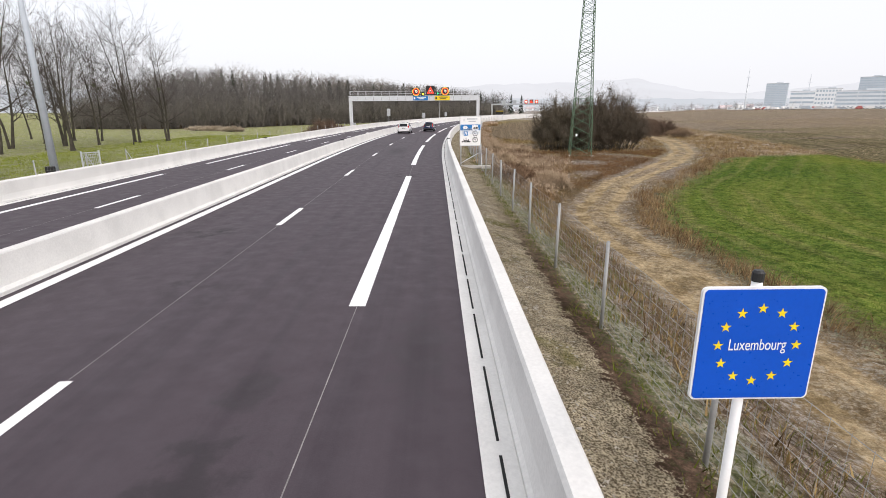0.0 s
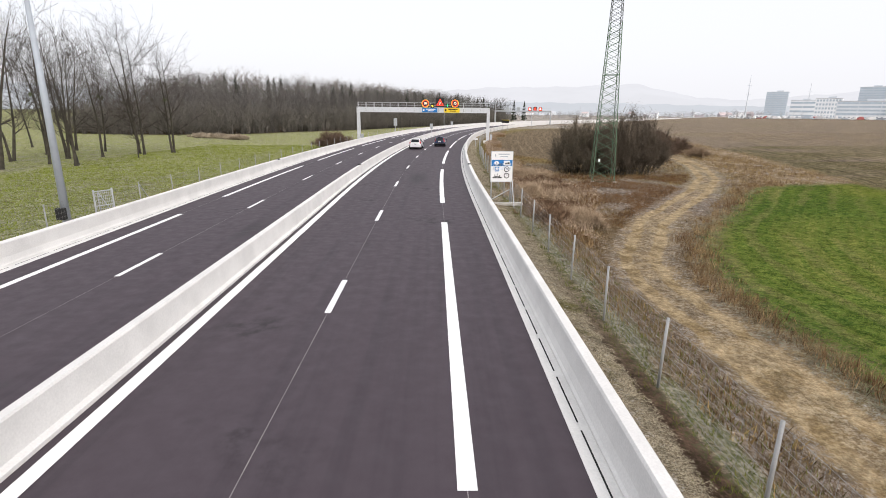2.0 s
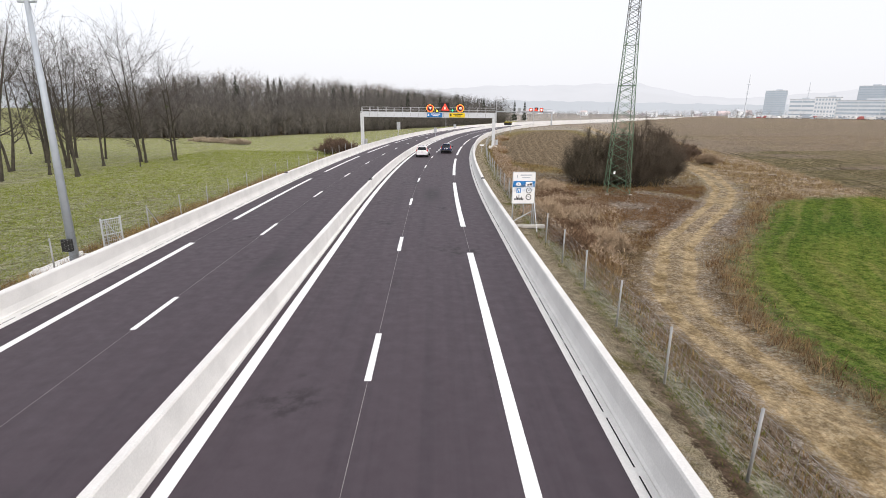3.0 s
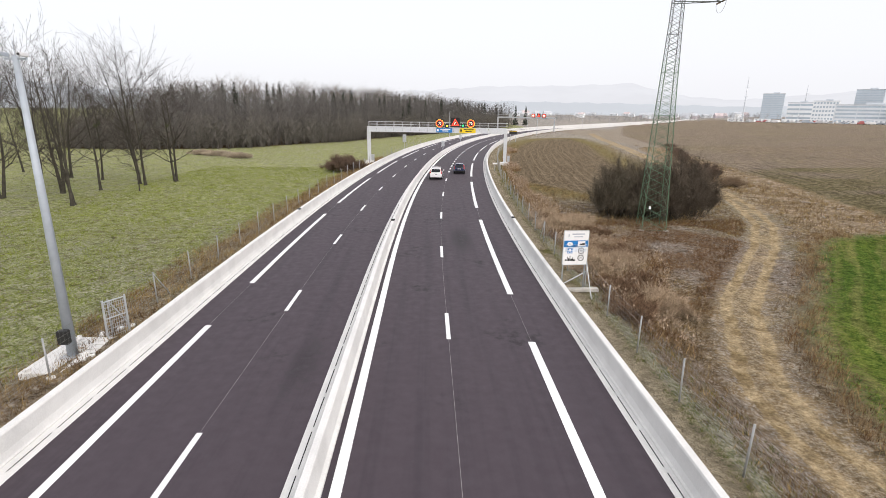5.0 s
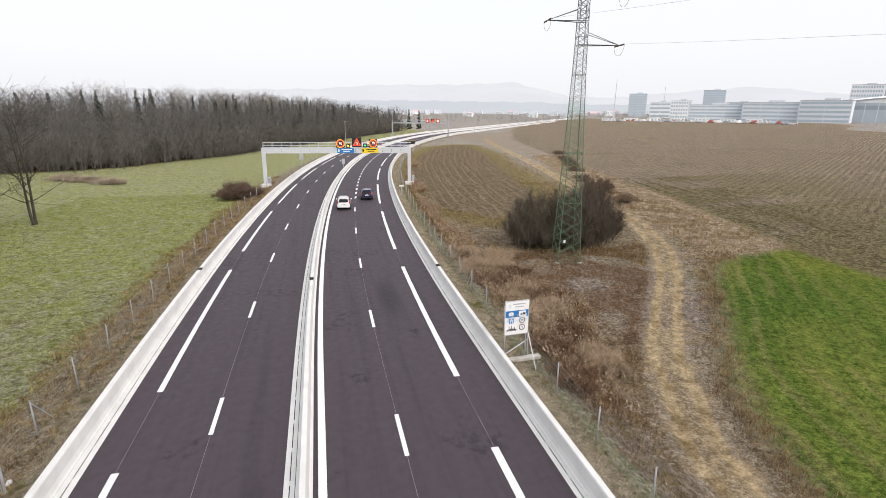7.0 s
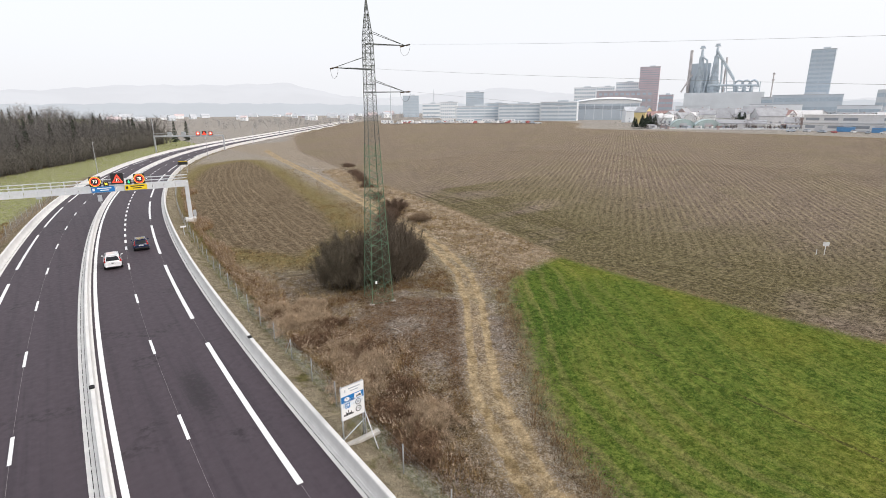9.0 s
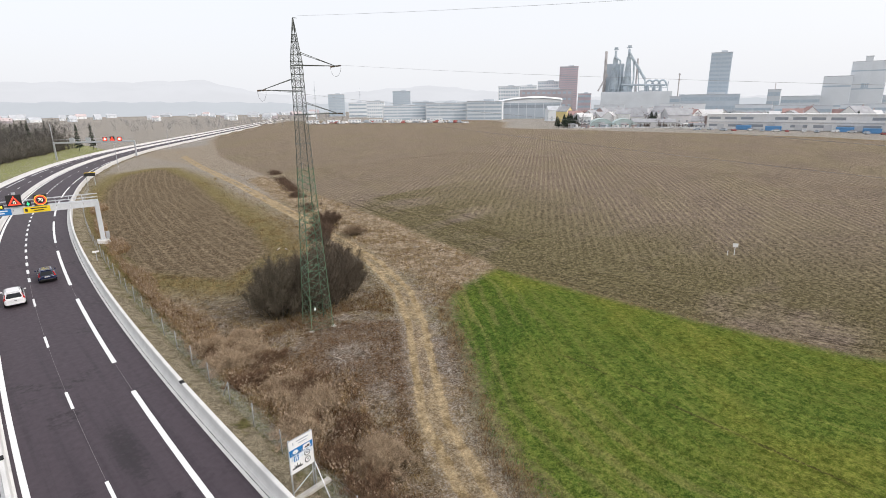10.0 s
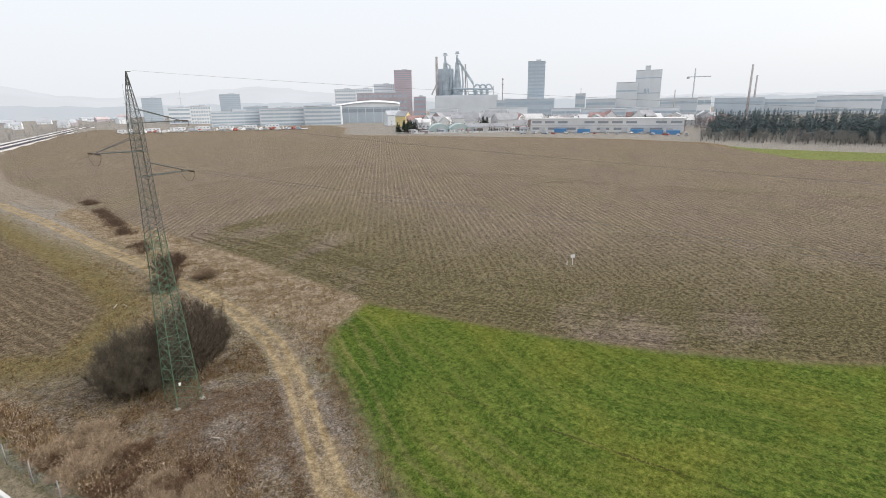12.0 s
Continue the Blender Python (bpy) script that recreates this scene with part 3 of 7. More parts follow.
STATIONS = [-40 + 2.5 * k for k in range(16)] + [2.0 * k for k in range(0, 90)] + [180 + 5 * k for k in range(30)] + [330 + 20 * k for k in range(30)]


def ribbon(profile, stations=STATIONS, mat=0, geo=None):
    """A section of (offset, height) corners drawn along the road."""
    return (geo or Geo()).sheet([[at(s, o, z) for o, z in profile] for s in stations], mat)


road = solo("road", ribbon([(-8.96, -0.3), (-8.95, 0.0), (-4, 0.03), (0, 0.0), (4, 0.02), (9.0, 0.0), (9.01, -0.3)][::-1]), M_ASPHALT, "dark new asphalt motorway with fresh white lines", "road", kind="structure")


def crown(o):
    """The road's own height across it."""
    p = [(-8.95, 0.0), (-4, 0.03), (0, 0.0), (4, 0.02), (9.0, 0.0)]
    return float(np.interp(o, [a for a, _ in p], [b for _, b in p]))


def stripe(s0, s1, off, wide, name, mat=M_PAINT, lift=0.006):
    n = max(1, int((s1 - s0) / 4))
    g = Geo().sheet([[at(s0 + (s1 - s0) * k / n, off + side * wide / 2, crown(off + side * wide / 2) + lift) for side in (1, -1)] for k in range(n + 1)])
    return part(name, g, mat, road)


for k in range(-3, 26):                                   # lane lines: 3 m painted, 10 m open
    s = 17.55 + 13 * k
    if s < 93 or s > 190:
        stripe(s, s + 3, 3.36, 0.19, "lane_dash")
    s = 20.8 + 13 * k
    stripe(s, s + 3, -4.65, 0.19, "lane_dash")
for k in range(24):                                       # short close dashes by the gantry
    s = 93 + 4.33 * k
    stripe(s, s + 2.0, 3.36, 0.28, "lane_dash")
for k in range(-2, 14):                                   # shoulder lines: 20 m painted, 6 m open
    s = 10.3 + 26 * k
    stripe(s, s + (20 if k >= 0 else 18.5), 7.0, 0.32, "shoulder_dash")
    s = 12.05 + 26 * k
    stripe(s, s + 20, -7.75, 0.28, "shoulder_dash")
part("edge_line", ribbon([(0.16, 0.012), (-0.16, 0.012)]), M_PAINT, road, "solid white edge line")
for o in (3.36, 7.0, -4.65, -7.75):
    part("seam", ribbon([(o + 0.008, crown(o) + 0.003), (o - 0.008, crown(o) + 0.003)]), M_SEAM, road, "thin pale sealed joint between asphalt lanes")


def barrier(name, foot, face, label, gutter=None, flip=1):
    """A concrete wall with a toe and a drainage gutter before it."""
    prof = [(foot, -0.35), (foot, 0.05), (foot + 0.05 * flip, 0.09), (foot + 0.10 * flip, 0.30), (foot + 0.115 * flip, 0.80), (foot + 0.15 * flip, 0.85), (foot + 0.36 * flip, 0.85), (foot + 0.39 * flip, 0.82), (foot + 0.45 * flip, -0.4)]
    return solo(name, ribbon(prof if flip < 0 else prof[::-1]), M_CONCRETE, label, "barrier", kind="structure")


barrier("barrier_1", 9.40, 0, "pale grey concrete safety wall along the shoulder")
barrier("barrier_2", -9.45, 0, "pale grey concrete safety wall along the far shoulder", flip=-1)
median = solo("barrier_3", ribbon([(-1.02, -0.3), (-0.98, 0.08), (-0.86, 0.14), (-0.80, 0.78), (-0.77, 0.82), (-0.58, 0.82), (-0.55, 0.78), (-0.48, 0.14), (-0.36, 0.08), (-0.33, -0.3)][::-1]), M_CONCRETE, "pale grey concrete wall between the carriageways", "barrier", kind="structure")


def gutter(name, a, b, label):
    """A flat concrete channel with a long slot, broken at each unit."""
    lo, hi = min(a, b), max(a, b)
    mid = (lo + hi) / 2 + 0.01
    ob = solo(name, ribbon([(lo, -0.3), (lo, 0.012), (lo + 0.03, 0.02), (hi - 0.02, 0.016), (hi, 0.0)][::-1]), M_CONCRETE, label, "drain", kind="structure")
    for k in range(60):
        s = -6 + 2.0 * k + 0.1
        g = Geo().sheet([[at(s + d, mid + w, 0.0235) for w in (0.017, -0.017)] for d in (0.0, 1.75)])
        part("slot", g, M_DARK, ob)
    return ob


gutter("gutter_1", 9.0, 9.41, "pale concrete slot drain along the safety wall")
gutter("gutter_2", -9.46, -8.95, "pale concrete slot drain along the far safety wall")
gutter("gutter_3", -1.42, -1.0, "pale concrete slot drain beside the middle wall")
for s, o in ((53.4, 9.62), (56.0, -9.65), (51.8, -0.68)):
    g = Geo().box((0.30, 0.45, 0.10), (0, 0, 0.86), bevel=0.03)
    solo("cable_box", g, M_DARK, "small dark box set on the concrete safety wall", "box", m=along(s, o, 0.0))

# ---- signs ----
def words(text, size, mat, parent, m, name="lettering", squeeze=1.0):
    """Built-in letters as a mesh, standing upright and facing against y."""
    cu = bpy.data.curves.new(name, "FONT")
    cu.body, cu.size, cu.align_x, cu.align_y = text, size, "CENTER", "CENTER"
    cu.extrude = 0.001
    tmp = bpy.data.objects.new(name, cu)
    scene.collection.objects.link(tmp)
    me = bpy.data.meshes.new_from_object(tmp.evaluated_get(bpy.context.evaluated_depsgraph_get()))
    bpy.data.objects.remove(tmp)
    me.materials.clear()
    me.materials.append(mat)
    me.transform(Matrix.Rotation(math.pi / 2, 4, "X") @ Matrix.Diagonal((squeeze, 1, 1, 1)))
    return part(name, me, None, parent, m=m)


def rounded(w, h, r, y=0.0, n=5):
    pts = []
    for cx, cz, a0 in ((w / 2 - r, h / 2 - r, 0), (-w / 2 + r, h / 2 - r, 90), (-w / 2 + r, -h / 2 + r, 180), (w / 2 - r, -h / 2 + r, 270)):
        pts += [(cx + r * math.cos(radians(a0 + 90 * k / n)), y, cz + r * math.sin(radians(a0 + 90 * k / n))) for k in range(n + 1)]
    return pts


def slab(w, h, r, y0, y1):
    """A board with rounded corners, facing against y."""
    a, b = rounded(w, h, r, y0), rounded(w, h, r, y1)
    n = len(a)
    g = Geo()
    g.add(a + b, [tuple(range(n - 1, -1, -1)), tuple(range(n, 2 * n))] + [(k, (k + 1) % n, n + (k + 1) % n, n + k) for k in range(n)])
    return g


def star(g, x, z, r, y):
    pts = [(x + (r if k % 2 == 0 else r * 0.40) * math.sin(math.pi * k / 5), y, z + (r if k % 2 == 0 else r * 0.40) * math.cos(math.pi * k / 5)) for k in range(10)]
    return g.add(pts + [(x, y, z)], [(k, 10, (k + 1) % 10) for k in range(10)])


def flat(g, x, z, w, h, y, mat=0, slant=0.0):
    return g.add([(x - w / 2 - slant, y, z - h / 2), (x + w / 2 - slant, y, z - h / 2), (x + w / 2 + slant, y, z + h / 2), (x - w / 2 + slant, y, z + h / 2)], [(0, 1, 2, 3)], mat)


def border_sign():
    x, y = 1.71, 3.99
    t = thing("border_sign", "blue square border sign with yellow stars on a white post", "road sign", (x, y, float(land(x, y))), 0)
    h = 2.23 - float(land(x, y))
    part("post", Geo().tube((-0.02, 0.05, -0.3), (-0.02, 0.05, h + 0.45), 0.032, n=14), M_WHITE, t, smooth=True)
    part("cap", Geo().tube((-0.02, 0.05, h + 0.40), (-0.02, 0.05, h + 0.455), 0.036, n=14).tube((-0.02, 0.05, h + 0.455), (-0.02, 0.05, h + 0.47), 0.036, 0.025, n=14), M_BLACK, t, "black plastic cap")
    b = part("board", slab(0.76, 0.76, 0.035, -0.012, 0.012), M_WHITE, t, "white rim of the board", m=pose(0, 0, h))
    part("face", slab(0.735, 0.735, 0.028, -0.0165, -0.0125), M_BLUE, b, "glossy blue face")
    for k in range(12):
        a = math.pi * 2 * k / 12
        part("star", star(Geo(), 0.245 * math.sin(a), 0.245 * math.cos(a), 0.036, -0.0185), M_YELLOW, b)
    words("Luxembourg", 0.108, M_WHITE, b, pose(0, -0.0185, 0.0), squeeze=0.66)
    for z in (-0.22, 0.22):
        part("clamp", Geo().box((0.12, 0.05, 0.04), (-0.02, 0.035, z)), M_GALV, b)


border_sign()


def info_board():
    x, y = 2.18, 38.25
    z0 = float(land(x, y))
    t = thing("border_board", "tall white border board with blue band, pictograms and two steel posts", "road sign", (x, y, z0), 4)
    w, h, zc = 1.52, 2.08, 2.17 - z0
    for sx in (-0.66, 0.66):
        part("post", Geo().tube((sx, 0.06, -0.3), (sx, 0.06, zc + h / 2), 0.045, n=10), M_GALV, t, smooth=True)
    b = part("board", slab(w, h, 0.05, -0.02, 0.02), M_GALV, t, "grey rim of the board", m=pose(0, 0, zc))
    part("face", slab(w - 0.08, h - 0.08, 0.04, -0.026, -0.0205), M_WHITE, b, "white face")
    part("title_panel", slab(w - 0.26, 0.46, 0.03, -0.030, -0.0265), plain("pale_panel", (0.66, 0.70, 0.75), 0.4), b, "pale panel with faint lines")
    g = Geo()
    flat(g, 0.12, 0.10, 0.75, 0.07, -0.032)
    flat(g, 0.12, -0.06, 0.52, 0.06, -0.032)
    flat(g, -0.46, 0.02, 0.05, 0.17, -0.032)
    part("faint_bar", g, plain("faint_grey", (0.42, 0.45, 0.50), 0.5), b, m=pose(0, 0, 0.73))
    bx = part("blue_band", slab(w - 0.10, 0.40, 0.02, -0.030, -0.0265), M_LBLUE, b, "blue band", m=pose(0, 0, 0.25))
    part("oval", Geo().add([(0.17 * math.cos(k * math.pi / 12) - 0.36, -0.034, 0.12 * math.sin(k * math.pi / 12)) for k in range(24)], [tuple(range(24))]), M_WHITE, bx, "white oval")
    words("L", 0.16, M_BLACK, bx, pose(-0.36, -0.036, 0))
    part("car_panel", slab(0.44, 0.30, 0.02, -0.034, -0.0305), M_WHITE, bx, "white panel with car and lorry shapes", m=pose(0.33, 0, 0))
    g = Geo()
    flat(g, 0.28, -0.06, 0.14, 0.06, -0.036)
    flat(g, 0.28, -0.015, 0.08, 0.05, -0.036)
    flat(g, 0.44, -0.02, 0.15, 0.13, -0.036)
    part("pictogram", g, M_BLACK, bx)
    mw = part("motorway_panel", slab(0.30, 0.30, 0.02, -0.031, -0.0265), M_LBLUE, b, "blue square motorway pictogram", m=pose(-0.33, 0, -0.17))
    g = Geo()
    flat(g, -0.05, 0, 0.05, 0.24, -0.033, slant=0.025)
    flat(g, 0.05, 0, 0.05, 0.24, -0.033, slant=-0.025)
    flat(g, 0, 0.04, 0.28, 0.03, -0.033)
    part("pictogram", g, M_WHITE, mw)
    for z, text in ((-0.17, "90"), (-0.60, "75")):
        r = part("speed_ring", Geo().disc((0.34, -0.030, z), 0.19, hole=0.14), M_BLACK, b)
        words(text, 0.16, M_BLACK, r, pose(0.34, -0.031, z))
    g = Geo()
    for px, pw, ph in ((-0.55, 0.1, 0.10), (-0.46, 0.04, 0.27), (-0.38, 0.09, 0.16), (-0.30, 0.04, 0.32), (-0.22, 0.10, 0.14), (-0.13, 0.05, 0.22), (-0.05, 0.12, 0.09)):
        flat(g, px, -0.78 + ph / 2, pw, ph, -0.030)
    part("pictogram", g, M_BLACK, b, "black factory skyline")
    beam = solo("concrete_beam", Geo().box((2.5, 0.34, 0.22), bevel=0.03), M_CONCRETE_OLD, "long concrete footing beam lying below the border board", "footing", m=pose(x + 0.25, y - 0.22, z0 + 0.06, 0, 0, 4))


info_board()


# ---- fences ----
M_POST = plain("weathered_galvanised_steel", (0.34, 0.345, 0.34), 0.6, 0.3, vary=0.15, scale=3)

def fence(name, offs, s0, s1, gap, label, height=1.75, skip=()):
    t = thing(name, label, "fence", (0, 0, 0))
    n = int((s1 - s0) / gap)
    feet = []
    for k in range(n + 1):
        p = at(s0 + gap * k, offs)
        z = float(land(p.x, p.y))
        feet.append(Vector((p.x, p.y, z)))
        lean = Vector((random.uniform(-0.05, 0.05), random.uniform(-0.06, 0.06), height))
        if k not in skip:
            part("post", Geo().tube(feet[-1] - Vector((0, 0, 0.3)), feet[-1] + lean, 0.038, 0.036, n=7), M_POST, t, smooth=True)
        feet[-1] = (feet[-1], lean)
    for frac in (0.06, 0.14, 0.22, 0.31, 0.41, 0.52, 0.64, 0.78, 0.96):
        pts = [a + l * frac for a, l in feet]
        part("wire", Geo().path(pts, 0.0045, 3), M_WIRE, t)
    g = Geo()
    for (a, la), (b, lb) in zip(feet, feet[1:]):
        if a.y > 60:
            break
        for k in range(1, int(gap / 0.22)):
            f = k * 0.22 / gap
            p, l = a.lerp(b, f), la.lerp(lb, f)
            g.tube(p + l * 0.04, p + l * 0.97, 0.0028, n=3, caps=False)
    part("wire_mesh", g, M_WIRE, t, "upright wires of the knotted mesh", kind="stuff")
    return t, feet


right_fence, feet = fence("wire_fence", 11.75, 2.3, 180, 4.0, "galvanised wire mesh fence on slender steel posts beside gravel")
left_fence, feet_l = fence("wire_fence", -12.3, -4.7, 160, 4.1, "galvanised wire mesh fence on slender steel posts beside the field")
for (a, b) in ((at(36.9, 11.75, -0.5), at(38.3, 11.75, 1.2)), (at(51.7, 11.75, -0.5), at(50.3, 11.75, 1.2)), (at(33.5, -12.3, -0.5), at(32.2, -12.3, 1.2)), (at(37.7, -12.3, -0.5), at(36.3, -12.3, 1.1))):
    part("brace", Geo().tube(a, b, 0.028, n=6), M_GALV, right_fence if a.x > -5 else left_fence)
part("brace", Geo().tube(at(38.25, 10.3, -0.1), at(38.35, 11.75, 0.7), 0.03, n=6), M_GALV, right_fence, "thin stay towards the board")


# ---- lattice pylon ----
PYLON, LINE_WAY = (15.9, 59.2), Vector((0.10, -0.995, 0.0))


def pylon():
    x, y = PYLON
    z0 = float(land(x, y))
    t = thing("lattice_pylon", "tall green-painted steel lattice pylon with three dark arms", "pylon", (x, y, z0), -8.5)
    top = 27.45 - z0

    def half(z):
        return float(np.interp(z, [0, 6.2, 13.0, 19.2, 25.2, top], [1.16, 0.92, 0.66, 0.47, 0.40, 0.03]))

    corners = ((-1, -1), (1, -1), (1, 1), (-1, 1))
    levels = [0.0]
    while levels[-1] < top - 0.9:
        levels.append(levels[-1] + max(0.55, half(levels[-1]) * 0.95))
    levels = levels[:-1] + [top - 0.4]
    split = [z for z in levels if z > 15.5][0]
    for cx, cy in corners:
        for lo, hi, mat, nm in ((-0.3, split, M_PYLON, "leg"), (split, top, M_PYLON_TOP, "leg")):
            g = Geo()
            zs = [lo] + [z for z in levels if lo < z < hi] + [hi]
            for a, b in zip(zs, zs[1:]):
                ha, hb = half(max(a, 0)), half(b)
                th = 0.060 if lo < 1 else 0.042
                q0, q1 = Vector((cx * ha, cy * ha, a)), Vector((cx * hb, cy * hb, b))
                g.add([q0, q0 - Vector((cx * th, 0, 0)), q1 - Vector((cx * th, 0, 0)), q1], [(0, 1, 2, 3)])
                g.add([q0, q0 - Vector((0, cy * th, 0)), q1 - Vector((0, cy * th, 0)), q1], [(0, 1, 2, 3)])
                g.tube(q0, q1, 0.02, n=4)
            part(nm, g, mat, t)
    for k, (za, zb) in enumerate(zip(levels, levels[1:])):
        for side in range(4):
            a, b = corners[side], corners[(side + 1) % 4]
            ha, hb = half(za) - 0.01, half(zb) - 0.01
            p = [Vector((a[0] * ha, a[1] * ha, za)), Vector((b[0] * ha, b[1] * ha, za)), Vector((b[0] * hb, b[1] * hb, zb)), Vector((a[0] * hb, a[1] * hb, zb))]
            r = 0.021 if za < 12 else 0.017
            g = Geo()
            if za > 9:
                g.tube(p[0], p[2], r, n=4)
                g.tube(p[1], p[3], r, n=4)
            else:
                g.tube(p[0] if (k + side) % 2 else p[1], p[2] if (k + side) % 2 else p[3], r, n=4)
                g.tube(p[1] if (k + side) % 2 else p[0], (p[1] + p[2]) / 2 if (k + side) % 2 else (p[0] + p[3]) / 2, r * 0.8, n=4)
                g.tube(p[1] if (k + side) % 2 else p[0], p[3] if (k + side) % 2 else p[2], r * 0.8, n=4)
            if k % 6 == 0 or za > 23:
                g.tube(p[0], p[1], r * 1.2, n=4)
            part("brace", g, M_PYLON if za < split else M_PYLON_TOP, t)
    ends = []
    for z, side, reach in ((23.57 - z0, 1, 3.75), (21.38 - z0, -1, 3.3), (19.35 - z0, 1, 3.65)):
        h = half(z)
        g = Geo()
        tip = Vector((side * reach, 0, z + 0.05))
        for cy in (-1, 1):
            g.tube((-side * h, cy * h, z), (side * h, cy * h, z), 0.036, n=4)
            g.tube((side * h, cy * h, z), tip, 0.038, n=4)
            g.tube((side * half(z + 1.0), cy * half(z + 1.0), z + 1.05), tip, 0.026, n=4)
        for f in (0.25, 0.5, 0.75):
            g.tube(Vector((side * h, -h, z)).lerp(tip, f), Vector((side * h, h, z)).lerp(tip, f), 0.025, n=4)
        g.tube(tip - Vector((0, 0.25, 0)), tip + Vector((0, 0.25, 0)), 0.05, n=5)
        arm = part("arm", g, M_PYLON_TOP, t, "dark steel cross arm")
        for sy in (-1, 1):
            ins = Geo()
            for j in range(7):
                ins.tube(tip + Vector((0.0, sy * (0.25 + 0.13 * j), -0.02)), tip + Vector((0.0, sy * (0.32 + 0.13 * j), -0.02)), 0.075, 0.045, n=8)
            part("insulator", ins, glass("insulator_brown", (0.10, 0.07, 0.05), 0.25), arm)
        loop = [tip + Vector((0, 1.15 * math.cos(a), -0.02 - 0.9 * math.sin(a))) for a in (math.pi * k / 10 for k in range(11))]
        part("jumper", Geo().path(loop, 0.012, 4), M_BLACK, arm)
        ends.append(tip)
    ends.append(Vector((0.0, 0, top)))
    part("plate", Geo().box((0.2, 0.02, 0.28), (-0.6, -half(2.2) - 0.02, 2.2)), M_WHITE, t, "small pale warning plate")
    part("tip_bar", Geo().tube((-0.05, 0, top), (0.35, 0, top), 0.03, n=5), M_PYLON_TOP, t)
    for cx, cy in corners:
        part("foot", Geo().box((0.45, 0.45, 0.4), (cx * 1.16, cy * 1.16, -0.18), bevel=0.04), M_CONCRETE_OLD, t)
    mw = t.matrix_world.copy()
    span, sag = 230.0, 5.2
    for e in ends:
        base = mw @ (e - Vector((0, 1.15, 0)))
        dirn = LINE_WAY
        pts = [base + dirn * (span * f) + Vector((0, 0, -4 * sag * f * (1 - f))) for f in (k / 60 for k in range(61))]
        solo("power_line", Geo().path(pts, 0.008, 4), M_WIRE, "thin dark overhead power line hung from the pylon", "cable", group="power lines")
    far = Vector((x, y, 0)) + LINE_WAY * (span + 1.15)
    return far


far_foot = pylon()


def stand_in_mast(p):
    z0 = float(land(p.x, p.y))
    t = thing("lattice_pylon", "green-painted steel lattice pylon far along the line", "pylon", (p.x, p.y, z0), -8.5)
    top = 27.45 - z0
    for cx, cy in ((-1, -1), (1, -1), (1, 1), (-1, 1)):
        part("leg", Geo().tube((cx * 1.1, cy * 1.1, -0.3), (cx * 0.05, cy * 0.05, top), 0.06, n=5), M_PYLON, t)
    for k in range(18):
        z = top * k / 18
        h, h2 = 1.1 - 1.05 * k / 18, 1.1 - 1.05 * (k + 1) / 18
        g = Geo()
        for a, b in (((-1, -1), (1, -1)), ((1, -1), (1, 1)), ((1, 1), (-1, 1)), ((-1, 1), (-1, -1))):
            g.tube((a[0] * h, a[1] * h, z), (b[0] * h2, b[1] * h2, z + top / 18), 0.03, n=4)
        part("brace", g, M_PYLON, t)
    for z, side, reach in ((23.57 - z0, 1, 3.75), (21.38 - z0, -1, 3.3), (19.35 - z0, 1, 3.65)):
        part("arm", Geo().tube((0, 0, z), (side * reach, 0, z), 0.06, n=4).tube((0, 0, z + 1), (side * reach, 0, z), 0.04, n=4), M_PYLON_TOP, t)


stand_in_mast(far_foot)


